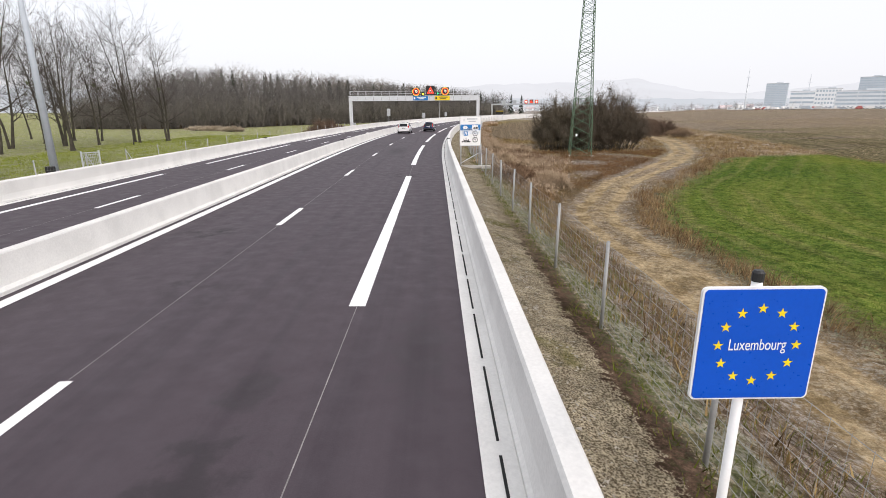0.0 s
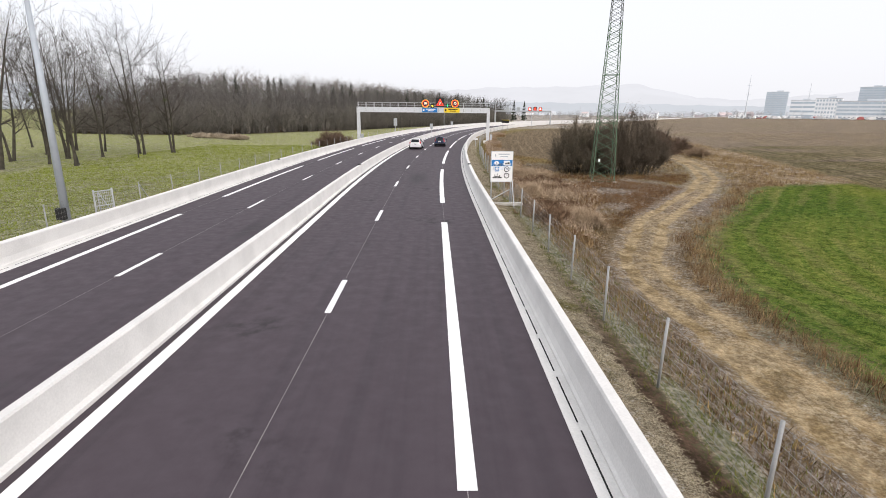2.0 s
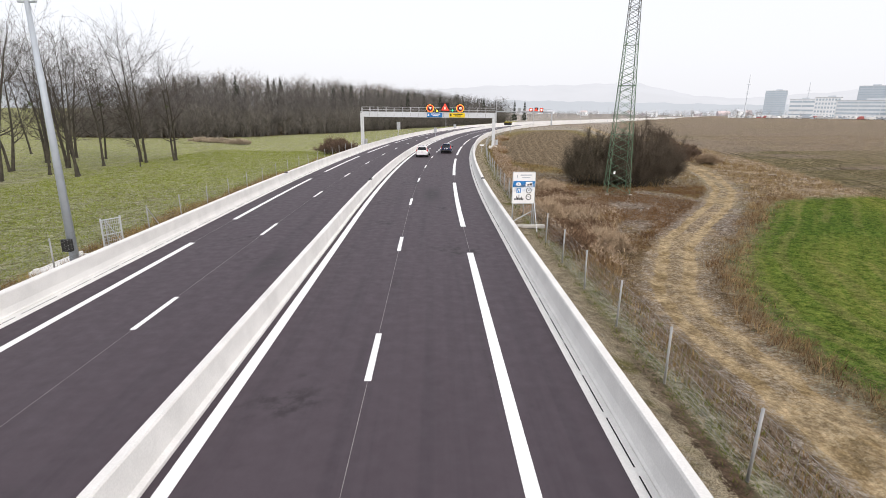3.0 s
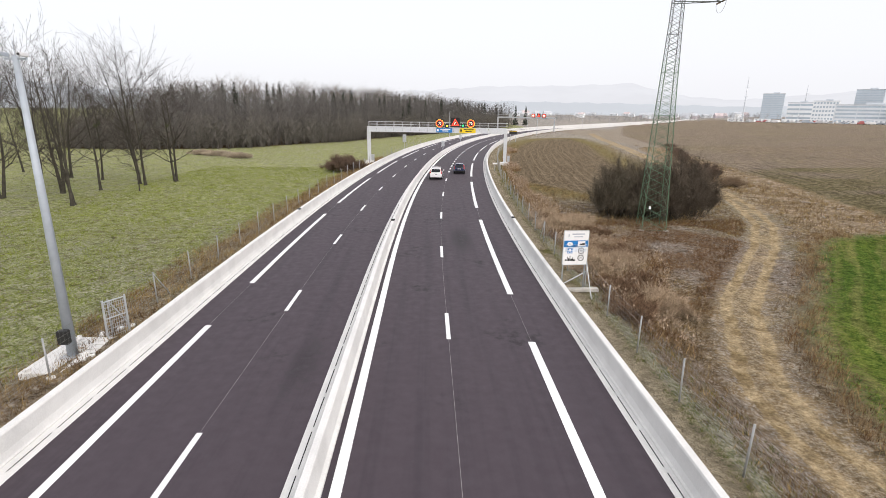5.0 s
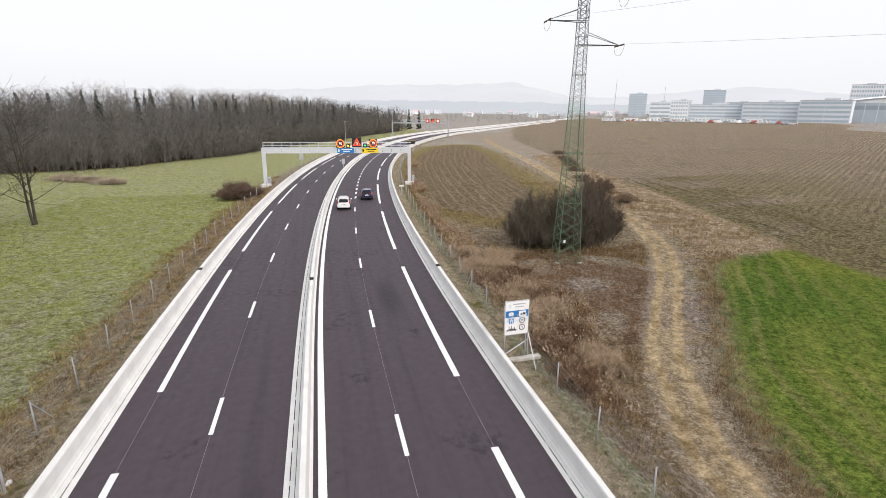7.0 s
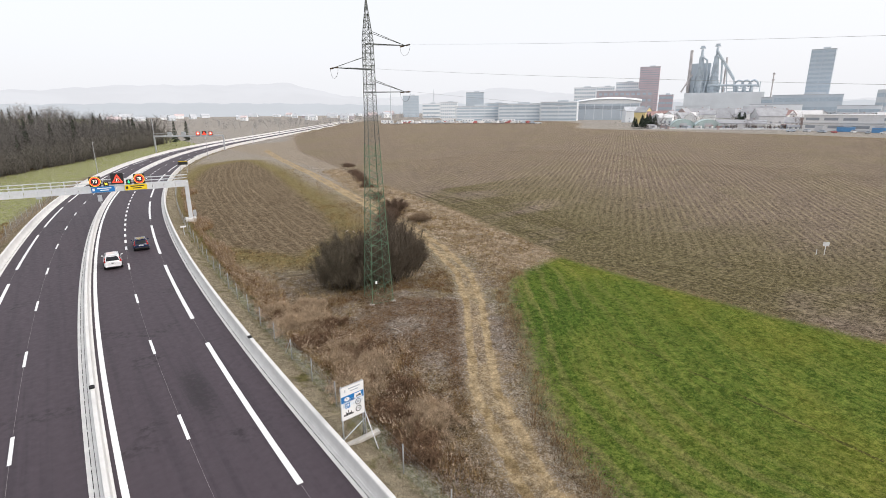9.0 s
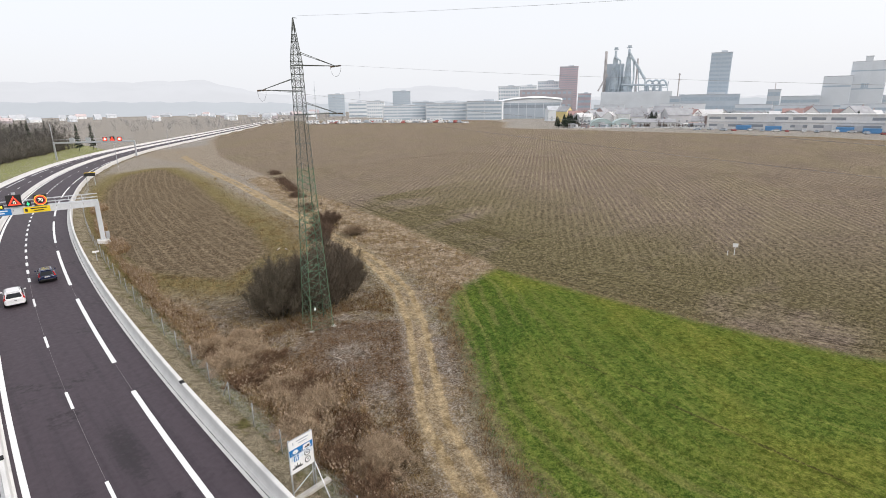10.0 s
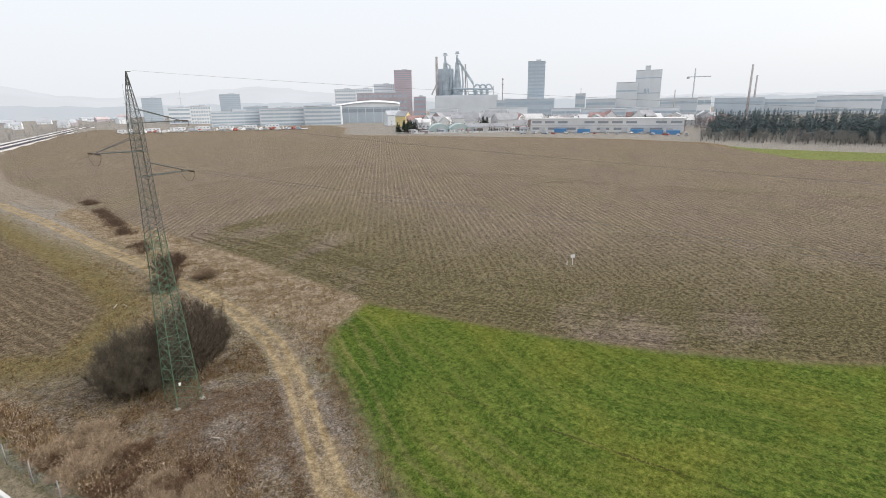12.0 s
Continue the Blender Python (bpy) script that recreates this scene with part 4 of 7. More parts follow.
# ---- camera mast, gate and footing on the left ----
def camera_mast():
    x, y = -21.7, 30.3
    z0 = float(land(x, y))
    t = thing("camera_mast", "tall tapered grey steel mast with small cameras on top", "mast", (x, y, z0))
    h = 11.55 - z0
    part("pole", Geo().tube((0, 0, 0), (0, 0, h), 0.21, 0.10, n=12), M_MAST, t, smooth=True)
    part("base_plate", Geo().box((0.75, 0.75, 0.06), (0, 0, 0.03), bevel=0.01), M_GALV, t)
    for k in range(4):
        a = math.pi / 4 + k * math.pi / 2
        part("bolt", Geo().tube((0.42 * math.cos(a), 0.42 * math.sin(a), 0.05), (0.42 * math.cos(a), 0.42 * math.sin(a), 0.14), 0.025, n=6), M_GALV, t)
    part("control_box", Geo().box((0.42, 0.28, 0.62), (0.02, -0.36, 1.05), bevel=0.03), M_BLACK, t, "dark grey control box")
    part("bracket", Geo().box((0.8, 0.08, 0.08), (0, 0, h - 0.12)), M_MAST, t)
    for sx in (-0.36, 0.36):
        c = part("camera_housing", Geo().box((0.16, 0.42, 0.15), (sx, -0.1, h + 0.03), bevel=0.02), M_WHITE if sx > 0 else M_MAST, t)
        part("lens", Geo().tube((sx, -0.31, h + 0.03), (sx, -0.335, h + 0.03), 0.05, n=10), M_BLACK, c)
    part("whip", Geo().tube((0, 0, h), (0, 0, h + 0.5), 0.015, n=5), M_MAST, t)
    g = Geo().box((1.9, 3.4, 0.35), (0, 0, -0.02), bevel=0.04)
    solo("footing", g, M_CONCRETE, "pale concrete footing slab under the mast", "footing", m=pose(x - 0.25, y + 0.15, z0 - 0.12))
    st = thing("concrete_steps", "small flight of pale concrete steps beside the footing", "steps", (x + 0.85, y - 1.9, z0 - 0.05), 8)
    for k in range(9):
        part("step", Geo().box((0.55, 0.34, 0.24), (0.02 * k, 0.40 * k, 0.05 + 0.012 * k), bevel=0.015), M_CONCRETE, st)
    gt = thing("mesh_gate", "narrow galvanised steel mesh gate in the fence", "gate", (x + 1.0, y + 1.7, z0), 62)
    for px in (-0.5, 0.5):
        part("gate_post", Geo().tube((px, 0, -0.2), (px, 0, 2.05), 0.05, n=8), M_GALV, gt)
    for z in (0.15, 1.15, 1.95):
        part("rail", Geo().tube((-0.46, 0, z), (0.46, 0, z), 0.03, n=6), M_GALV, gt)
    for k in range(9):
        part("bar", Geo().tube((-0.4 + 0.1 * k, 0, 0.15), (-0.4 + 0.1 * k, 0, 1.95), 0.010, n=4), M_GALV, gt)
    for k in range(10):
        part("bar", Geo().tube((-0.45, 0.012, 0.3 + 0.17 * k), (0.45, 0.012, 0.3 + 0.17 * k), 0.010, n=4), M_GALV, gt)
    for k in range(14):
        a = Geo().box((random.uniform(0.15, 0.35), random.uniform(0.15, 0.3), random.uniform(0.1, 0.2)), bevel=0.03)
        px, py = x + random.uniform(-0.9, 1.2), y + random.uniform(-2.2, 3.0)
        solo("rubble_stone", a, M_CONCRETE, "broken pale concrete lump beside the footing", "stone", group="rubble by the footing", m=pose(px, py, max(float(land(px, py)) + 0.04, z0 + 0.1 if abs(px - x + 0.25) < 0.9 and abs(py - y) < 1.7 else -9), random.uniform(-20, 20), 0, random.uniform(0, 90)))


camera_mast()


# ---- gantries ----
def speed_sign(t, x, z, size=1.55, name="speed_display"):
    s = part(name, Geo().box((size, 0.22, size), bevel=0.03), M_BLACK, t, "black matrix display with red ring and white figures", m=pose(x, -0.55, z))
    part("ring", Geo().disc((0, -0.115, 0), size * 0.46, 28, hole=size * 0.34), M_LED_RED, s)
    part("glow_ring", Geo().disc((0, -0.114, 0), size * 0.49, 28, hole=size * 0.46), M_LED_YELLOW, s)
    part("disc", Geo().disc((0, -0.113, 0), size * 0.335, 28), M_BLACK, s)
    words("70", size * 0.46, M_LED_WHITE, s, pose(0, -0.118, 0), squeeze=0.85)


def arrow(t, x, z, mat, turn):
    s = part("lane_display", Geo().box((0.72, 0.18, 0.72), bevel=0.02), M_BLACK, t, "small black lane display with a lit arrow", m=pose(x, -0.5, z))
    g = Geo().add([(-0.05, -0.095, 0.28), (-0.05, -0.095, -0.02), (-0.24, -0.095, 0.02), (0, -0.095, -0.28), (0.24, -0.095, 0.02), (0.05, -0.095, -0.02), (0.05, -0.095, 0.28)], [(0, 1, 5, 6), (2, 3, 4), (1, 3, 5)])
    part("arrow", g, mat, s, m=pose(0, 0, 0, 0, turn, 0))


def gantry():
    m = along(112.0, 0)
    t = thing("sign_gantry", "white steel sign gantry across the motorway with lit displays", "gantry")
    t.matrix_world = m
    lo, hi = -13.7, 13.1
    M_G = plain("gantry_white", (0.62, 0.64, 0.66), 0.45, 0.15, vary=0.08)
    for x, nm in ((lo, "left"), (hi, "right")):
        w = m @ Vector((x, 0, 0))
        z0 = float(land(w.x, w.y))
        p = part("post", Geo().box((0.62, 0.62, 6.2 - z0), (x, 0, (6.2 + z0) / 2), bevel=0.05), M_G, t)
        part("flange", Geo().box((0.95, 0.95, 0.10), (x, 0, z0 + 0.55), bevel=0.02), M_GALV, p)
        part("plinth", Geo().box((1.7, 1.7, 1.1), (x, 0, z0 + 0.05), bevel=0.06), M_CONCRETE, p)
        part("cabinet", Geo().box((0.5, 0.4, 1.1), (x + 0.7, -0.1, z0 + 1.3), bevel=0.03), M_GALV, p)
    for y in (-0.35, 0.35):
        for z in (5.5, 6.35):
            part("chord", Geo().box((hi - lo + 0.6, 0.16, 0.16), ((lo + hi) / 2, y, z), bevel=0.01), M_G, t)
    n = 16
    for k in range(n):
        x0, x1 = lo + (hi - lo) * k / n, lo + (hi - lo) * (k + 1) / n
        part("panel", Geo().box((x1 - x0 - 0.05, 0.05, 0.72), ((x0 + x1) / 2, -0.38, 5.93)), M_G, t)
        part("baluster", Geo().tube((x0, -0.35, 6.4), (x0, -0.35, 7.35), 0.03, n=5), M_G, t)
        part("baluster", Geo().tube((x0, 0.35, 6.4), (x0, 0.35, 7.35), 0.03, n=5), M_G, t)
    for y in (-0.35, 0.35):
        for z in (6.85, 7.35):
            part("rail", Geo().tube((lo, y, z), (hi + 0.3, y, z), 0.035, n=6), M_G, t)
    part("walkway", Geo().box((hi - lo, 0.62, 0.05), ((lo + hi) / 2, 0, 6.44)), M_GALV, t)
    speed_sign(t, 0.35, 7.2)
    speed_sign(t, 6.35, 7.25)
    w = part("warning_display", Geo().box((1.75, 0.22, 1.75), bevel=0.03), M_BLACK, t, "black matrix display with a red warning triangle", m=pose(3.35, -0.55, 7.45))
    tri = [(0, -0.115, 0.72), (-0.76, -0.115, -0.62), (0.76, -0.115, -0.62)]
    inn = [(0, -0.116, 0.36), (-0.46, -0.116, -0.44), (0.46, -0.116, -0.44)]
    part("triangle", Geo().add(tri, [(0, 1, 2)]), M_LED_RED, w)
    part("triangle_field", Geo().add(inn, [(0, 1, 2)]), M_BLACK, w)
    g = Geo()
    flat(g, -0.11, -0.20, 0.06, 0.46, -0.118, slant=0.04)
    flat(g, 0.11, -0.20, 0.06, 0.46, -0.118, slant=-0.04)
    part("pictogram", g, M_LED_WHITE, w)
    arrow(t, 1.75, 6.75, M_LED_YELLOW, 135 - 180)
    arrow(t, 4.85, 6.85, M_LED_GREEN, 0)
    for x, mat, ink, nm in ((1.25, M_LBLUE, M_WHITE, "blue direction panel"), (5.75, M_YELLOW, M_BLACK, "yellow direction panel")):
        s = part("direction_panel", slab(3.1, 0.86, 0.06, -0.06, 0.0), mat, t, nm, m=pose(x, -0.5, 5.93))
        for k, (bw, bz) in enumerate(((1.9, 0.17), (1.2, -0.14))):
            part("text_bar", flat(Geo(), 0.2, bz, bw, 0.16, -0.065), ink, s)
        part("symbol", flat(Geo(), -1.25, 0.0, 0.3, 0.42, -0.065), ink, s)


gantry()


def far_gantry():
    t = thing("sign_gantry", "distant grey sign gantry with red lit displays", "gantry")
    t.matrix_world = along(288.0, 0)
    M_G = M_GALV
    lo, hi = -20.0, 10.4
    for x in (lo, hi):
        part("post", Geo().box((0.6, 0.6, 7.4), (x, 0, 2.7), bevel=0.05), M_G, t)
    part("beam", Geo().box((hi - lo, 0.8, 0.7), ((lo + hi) / 2, 0, 6.2), bevel=0.05), M_G, t)
    part("rail", Geo().tube((lo, 0, 7.5), (hi, 0, 7.5), 0.06, n=5), M_G, t)
    part("antenna", Geo().tube((lo, 0, 6), (lo, 0, 14), 0.12, n=6), M_G, t)
    for x in (-13, -7):
        part("display_back", Geo().box((1.9, 0.3, 1.7), (x, -0.2, 7.3), bevel=0.03), M_G, t)
    d = part("warning_display", Geo().box((1.8, 0.3, 1.8), (2.2, -0.5, 7.5), bevel=0.03), M_BLACK, t)
    part("triangle", Geo().add([(2.2, -0.66, 8.35), (1.3, -0.66, 6.7), (3.1, -0.66, 6.7)], [(0, 1, 2)]), M_LED_RED, d)
    for x in (-0.6, 5.0):
        d = part("speed_display", Geo().box((1.7, 0.3, 1.7), (x, -0.5, 7.3), bevel=0.03), M_BLACK, t)
        part("ring", Geo().disc((x, -0.66, 7.3), 0.8, hole=0.45), M_LED_RED, d)
        part("disc", Geo().disc((x, -0.66, 7.3), 0.44), M_LED_WHITE, d)


far_gantry()


def message_board():
    t = thing("message_board", "dark variable message board with yellow rim on two posts", "road sign")
    t.matrix_world = along(191.0, 11.5)
    for x in (-0.9, 0.9):
        part("post", Geo().tube((x, 0, -1), (x, 0, 2.2), 0.08, n=8), M_GALV, t)
    b = part("display", Geo().box((2.6, 0.3, 1.05), (0, -0.2, 2.55), bevel=0.03), M_BLACK, t)
    part("rim", Geo().box((2.6, 0.05, 0.14), (0, -0.38, 3.02)), M_YELLOW, b)


message_board()


def small_sign(s, off, h, w, hh, label, mat):
    t = thing("road_sign", label, "road sign")
    t.matrix_world = along(s, off)
    part("post", Geo().tube((0, 0, -0.6), (0, 0, h + hh / 2), 0.05, n=6), M_GALV, t)
    part("board", slab(w, hh, 0.05, -0.08, -0.05), mat, t, m=pose(0, 0, h))


small_sign(134, -10.8, 3.0, 0.9, 1.8, "grey back of a tall double road sign", M_GALV)
small_sign(128, -0.68, 2.3, 0.7, 1.2, "grey back of a road sign on the middle wall", M_GALV)
small_sign(160, -0.68, 2.3, 0.7, 1.1, "grey back of a road sign on the middle wall", M_GALV)
small_sign(100, 11.0, 0.9, 0.8, 0.25, "low white marker board behind the safety wall", M_WHITE)
for s_, o_, h_ in ((196, -12, 9), (240, 13, 8), (330, 14, 9), (380, 15, 9), (430, 16, 9), (340, -24, 10)):
    t = thing("lamp_mast", "slim grey steel mast beside the distant road", "mast")
    t.matrix_world = along(s_, o_)
    part("pole", Geo().tube((0, 0, -1), (0, 0, h_), 0.12, 0.07, n=6), M_GALV, t)
    part("head", Geo().box((0.5, 0.25, 0.12), (0.2, 0, h_)), M_GALV, t)


# ---- cars ----
def car(name, label, at_, turn, paint, tall=1.0, long=4.6, wide=0.94, rails=True):
    t = thing(name, label, "car", at_, turn)
    g = Geo()
    secs = [(0.0, 0.74, 0.50, 0.90), (0.05, 0.84, 0.38, 0.97), (0.25, 0.93, 0.30, 1.01), (0.7, 0.98, 0.27, 1.03), (1.5, 1.0, 0.25, 1.03), (2.6, 1.0, 0.25, 1.01), (3.3, 1.0, 0.25, 0.99), (3.75, 0.99, 0.27, 0.95), (4.2, 0.94, 0.30, 0.87), (4.48, 0.84, 0.34, 0.76), (4.6, 0.66, 0.42, 0.64)]
    k = long / 4.6
    rows = []
    for y, w, zb, zt in secs:
        w *= wide
        zt *= tall
        half = [(0, zb), (w * 0.86, zb), (w * 0.97, zb + 0.10), (w, zb + 0.30 * (zt - zb)), (w * 0.985, zb + 0.62 * (zt - zb)), (w * 0.95, zt - 0.06), (w * 0.89, zt - 0.005), (w * 0.5, zt + 0.025), (0, zt + 0.03)]
        ring = half + [(-x, z) for x, z in half[-2:0:-1]]
        rows.append([(x, y * k, z) for x, z in ring])
    g.sheet(rows, closed=True)
    n = len(rows[0])
    g.add(rows[0], [tuple(range(n - 1, -1, -1))])
    g.add(rows[-1], [tuple(range(n))])
    body = part("body", g, paint, t, smooth=True)
    # cabin
    H = 1.67 * tall
    lv = [(1.00 * tall, 0.10, 3.50, 0.90), (1.14 * tall, 0.14, 3.25, 0.875), (1.50 * tall, 0.42, 2.62, 0.735), (H - 0.07, 0.56, 2.40, 0.69), (H - 0.015, 0.68, 2.25, 0.63), (H, 0.85, 2.05, 0.50)]
    c, rows = Geo(), []
    for z, y0, y1, w in lv:
        w *= wide
        y0, y1 = y0 * k, y1 * k
        r = 0.13
        rows.append([(-w + r, y0, z), (-w * 0.4, y0 - 0.035, z), (w * 0.4, y0 - 0.035, z), (w - r, y0, z), (w, y0 + r, z), (w * 1.01, (y0 + y1) / 2, z), (w, y1 - r, z), (w - r, y1, z), (w * 0.4, y1 + 0.05, z), (-w * 0.4, y1 + 0.05, z), (-w + r, y1, z), (-w, y1 - r, z), (-w * 1.01, (y0 + y1) / 2, z), (-w, y0 + r, z)])
    c.sheet(rows, closed=True)
    c.add(rows[-1], [tuple(range(14))])
    part("cabin", c, paint, t, smooth=True)
    # panes lie just outside the cabin's skin
    def on(z, yf, side):
        w = np.interp(z, [a[0] for a in lv], [a[3] for a in lv]) * wide
        return Vector((side * (w * 1.01 + 0.006), yf * k, z))

    M_P = glass("car_window", (0.010, 0.012, 0.014), 0.25, 0.25)
    levels = [a[0] for a in lv]
    za, zb = 1.06 * tall, 1.50 * tall
    zs = [za, 1.14 * tall, 1.32 * tall, zb]
    for side in (-1, 1):
        for nm, lo0, lo1, hi0, hi1 in (("rear_side_window", 0.42, 0.95, 0.62, 1.05), ("side_window", 1.0, 1.82, 1.1, 1.80), ("side_window", 1.88, 2.95, 1.86, 2.36)):
            rows = []
            for z in zs:
                f = (z - za) / (zb - za)
                pair = [on(z, lo0 + (hi0 - lo0) * f, side), on(z, lo1 + (hi1 - lo1) * f, side)]
                rows.append([pair[0], pair[0].lerp(pair[1], 0.5) + Vector((side * 0.004, 0, 0)), pair[1]])
            part(nm, Geo().sheet(rows), M_P, t)
    rows = []
    for z in (1.08 * tall, 1.14 * tall, 1.32 * tall, 1.50 * tall):
        y0 = np.interp(z, levels, [a[1] for a in lv]) * k
        w = np.interp(z, levels, [a[3] for a in lv]) * wide - 0.16
        rows.append([(-w, y0 - 0.022, z), (-w * 0.5, y0 - 0.05, z), (0, y0 - 0.052, z), (w * 0.5, y0 - 0.05, z), (w, y0 - 0.022, z)])
    part("rear_window", Geo().sheet(rows), M_P, t)
    ya, yb = np.interp(1.06 * tall, [a[0] for a in lv], [a[2] for a in lv]) * k, np.interp(1.53 * tall, [a[0] for a in lv], [a[2] for a in lv]) * k
    part("windscreen", Geo().sheet([[(0.70 * wide, ya + 0.02, 1.06 * tall), (0.3, ya + 0.068, 1.06 * tall), (-0.3, ya + 0.068, 1.06 * tall), (-0.70 * wide, ya + 0.02, 1.06 * tall)], [(0.56 * wide, yb + 0.02, 1.53 * tall), (0.3, yb + 0.066, 1.53 * tall), (-0.3, yb + 0.066, 1.53 * tall), (-0.56 * wide, yb + 0.02, 1.53 * tall)]]), M_P, t)
    part("spoiler", Geo().box((1.15 * wide, 0.22, 0.04), (0, 0.50 * k, H - 0.03), bevel=0.012), paint, t)
    M_TL = plain("tail_light_red", (0.45, 0.01, 0.01), 0.2, bump=0)
    for side in (-1, 1):
        part("tail_light", Geo().sheet([[(side * 0.70 * wide, 0.03, 0.86 * tall), (side * 0.93 * wide, 0.22, 0.84 * tall)], [(side * 0.70 * wide, 0.015, 0.97 * tall), (side * 0.95 * wide, 0.24, 0.98 * tall)], [(side * 0.80 * wide, 0.09, 1.14 * tall), (side * 0.885 * wide, 0.24, 1.16 * tall)], [(side * 0.70 * wide, 0.30, 1.46 * tall), (side * 0.755 * wide, 0.42, 1.46 * tall)]]), M_TL, t, "red tail light")
        part("mirror", Geo().box((0.20, 0.12, 0.16), (side * (wide + 0.08), 2.95 * k, 1.10 * tall), bevel=0.03), paint, t)
        if rails:
            part("roof_rail", Geo().path([(side * 0.60 * wide, 0.75 * k, H + 0.0), (side * 0.62 * wide, 1.0 * k, H + 0.045), (side * 0.62 * wide, 1.9 * k, H + 0.045), (side * 0.60 * wide, 2.2 * k, H)], 0.018, 5), M_BLACK, t)
        part("head_light", Geo().box((0.30, 0.20, 0.16), (side * 0.62 * wide, 4.40 * k, 0.70), bevel=0.03), M_WHITE, t)
        for y in (0.85, 3.62):
            wgeo = Geo().tube((side * (wide - 0.20), y * k, 0.34), (side * (wide + 0.012), y * k, 0.34), 0.34, n=22)
            wh = part("wheel", wgeo, plain("tyre_rubber", (0.02, 0.02, 0.02), 0.85), t)
            part("rim", Geo().tube((side * (wide + 0.0), y * k, 0.34), (side * (wide + 0.02), y * k, 0.34), 0.23, 0.20, n=16), M_GALV, wh)
            part("arch", Geo().path([(side * (wide + 0.002), y * k + 0.40 * math.cos(a), 0.33 + 0.40 * math.sin(a)) for a in (math.pi * j / 10 for j in range(11))], 0.03, 5), M_BLACK if rails else paint, t)
    part("bumper", Geo().box((1.62 * wide, 0.12, 0.18), (0, 0.02, 0.46), bevel=0.04), M_BLACK if not rails else paint, t)
    pl = part("number_plate", Geo().box((0.52, 0.015, 0.11), (0, -0.045 if rails else -0.03, 0.80), bevel=0.003), M_WHITE, t)
    part("plate_bar", flat(Geo(), 0.03, 0.80, 0.36, 0.05, -0.0545 if rails else -0.0395), M_BLACK, pl)
    part("badge_bar", flat(Geo(), 0, 0.93, 0.34, 0.03, -0.03), M_GALV, t)
    part("underbody", Geo().box((1.5 * wide, 3.9 * k, 0.12), (0, 2.25 * k, 0.27)), M_BLACK, t)
    return t


def car_paint(name, colour):
    m = Nodes(name, 0.22, 0.0, 0.5)
    m.base(m.mix(m.noise(1.5), tuple(c * 0.92 for c in colour), colour))
    m.put("Coat Weight", 0.7)
    return m.mat


white = along(83.5, 1.85, 0.02)
car("white_car", "white sport utility car seen driving away on the road", tuple(white.translation), math.degrees(-line(83.5)[2]), car_paint("white_paint", (0.80, 0.80, 0.80)))
blue = along(91.0, 5.1, 0.02)
car("blue_car", "dark blue family car seen driving away on the road", tuple(blue.translation), math.degrees(-line(91.0)[2]), car_paint("dark_blue_paint", (0.012, 0.02, 0.06)), tall=0.92, long=4.4, wide=0.89, rails=False)

# ---- plants ----
def ground_z(x, y):
    return float(land(x, y))


def limb(g, p, d, r, length, level, most, rnd, spread_, up=0.12, thick=None):
    """A bent limb with side limbs, down to twigs. Stout limbs go to thick."""
    steps = 5 if level <= 1 else 3
    seg = length / steps
    for k in range(steps):
        d = (d + Vector((rnd.gauss(0, 0.13), rnd.gauss(0, 0.13), (up * 0.4 if level < 2 else 0.02) + rnd.gauss(0, 0.09))) * (0.5 if level == 0 else 1.1)).normalized()
        q = p + d * seg
        r2 = r * (0.86 if level == 0 else 0.74)
        (thick if thick and level <= 1 else g).tube(p, q, max(r, 0.011), max(r2, 0.007), 7 if level == 0 else (5 if level == 1 else 3), 0, False)
        p, r = q, r2
        if level < most and (level > 0 or k >= 1):
            for _ in range(rnd.choice((1, 1, 2)) if level < 2 else 1):
                turn = Vector((rnd.gauss(0, 1), rnd.gauss(0, 1), rnd.gauss(0, 0.35)))
                side = (turn - turn.project(d)).normalized()
                limb(g, p - d * seg * rnd.uniform(0, 0.8), (d * (1 - spread_) + side * spread_ + Vector((0, 0, up * 0.6))).normalized(), r * rnd.uniform(0.45, 0.62), length * rnd.uniform(0.36, 0.56), level + 1, most, rnd, spread_, up, thick)
    if level < most:
        limb(g, p, d, r * 0.8, length * 0.62, level + 1, most, rnd, spread_, up, thick)


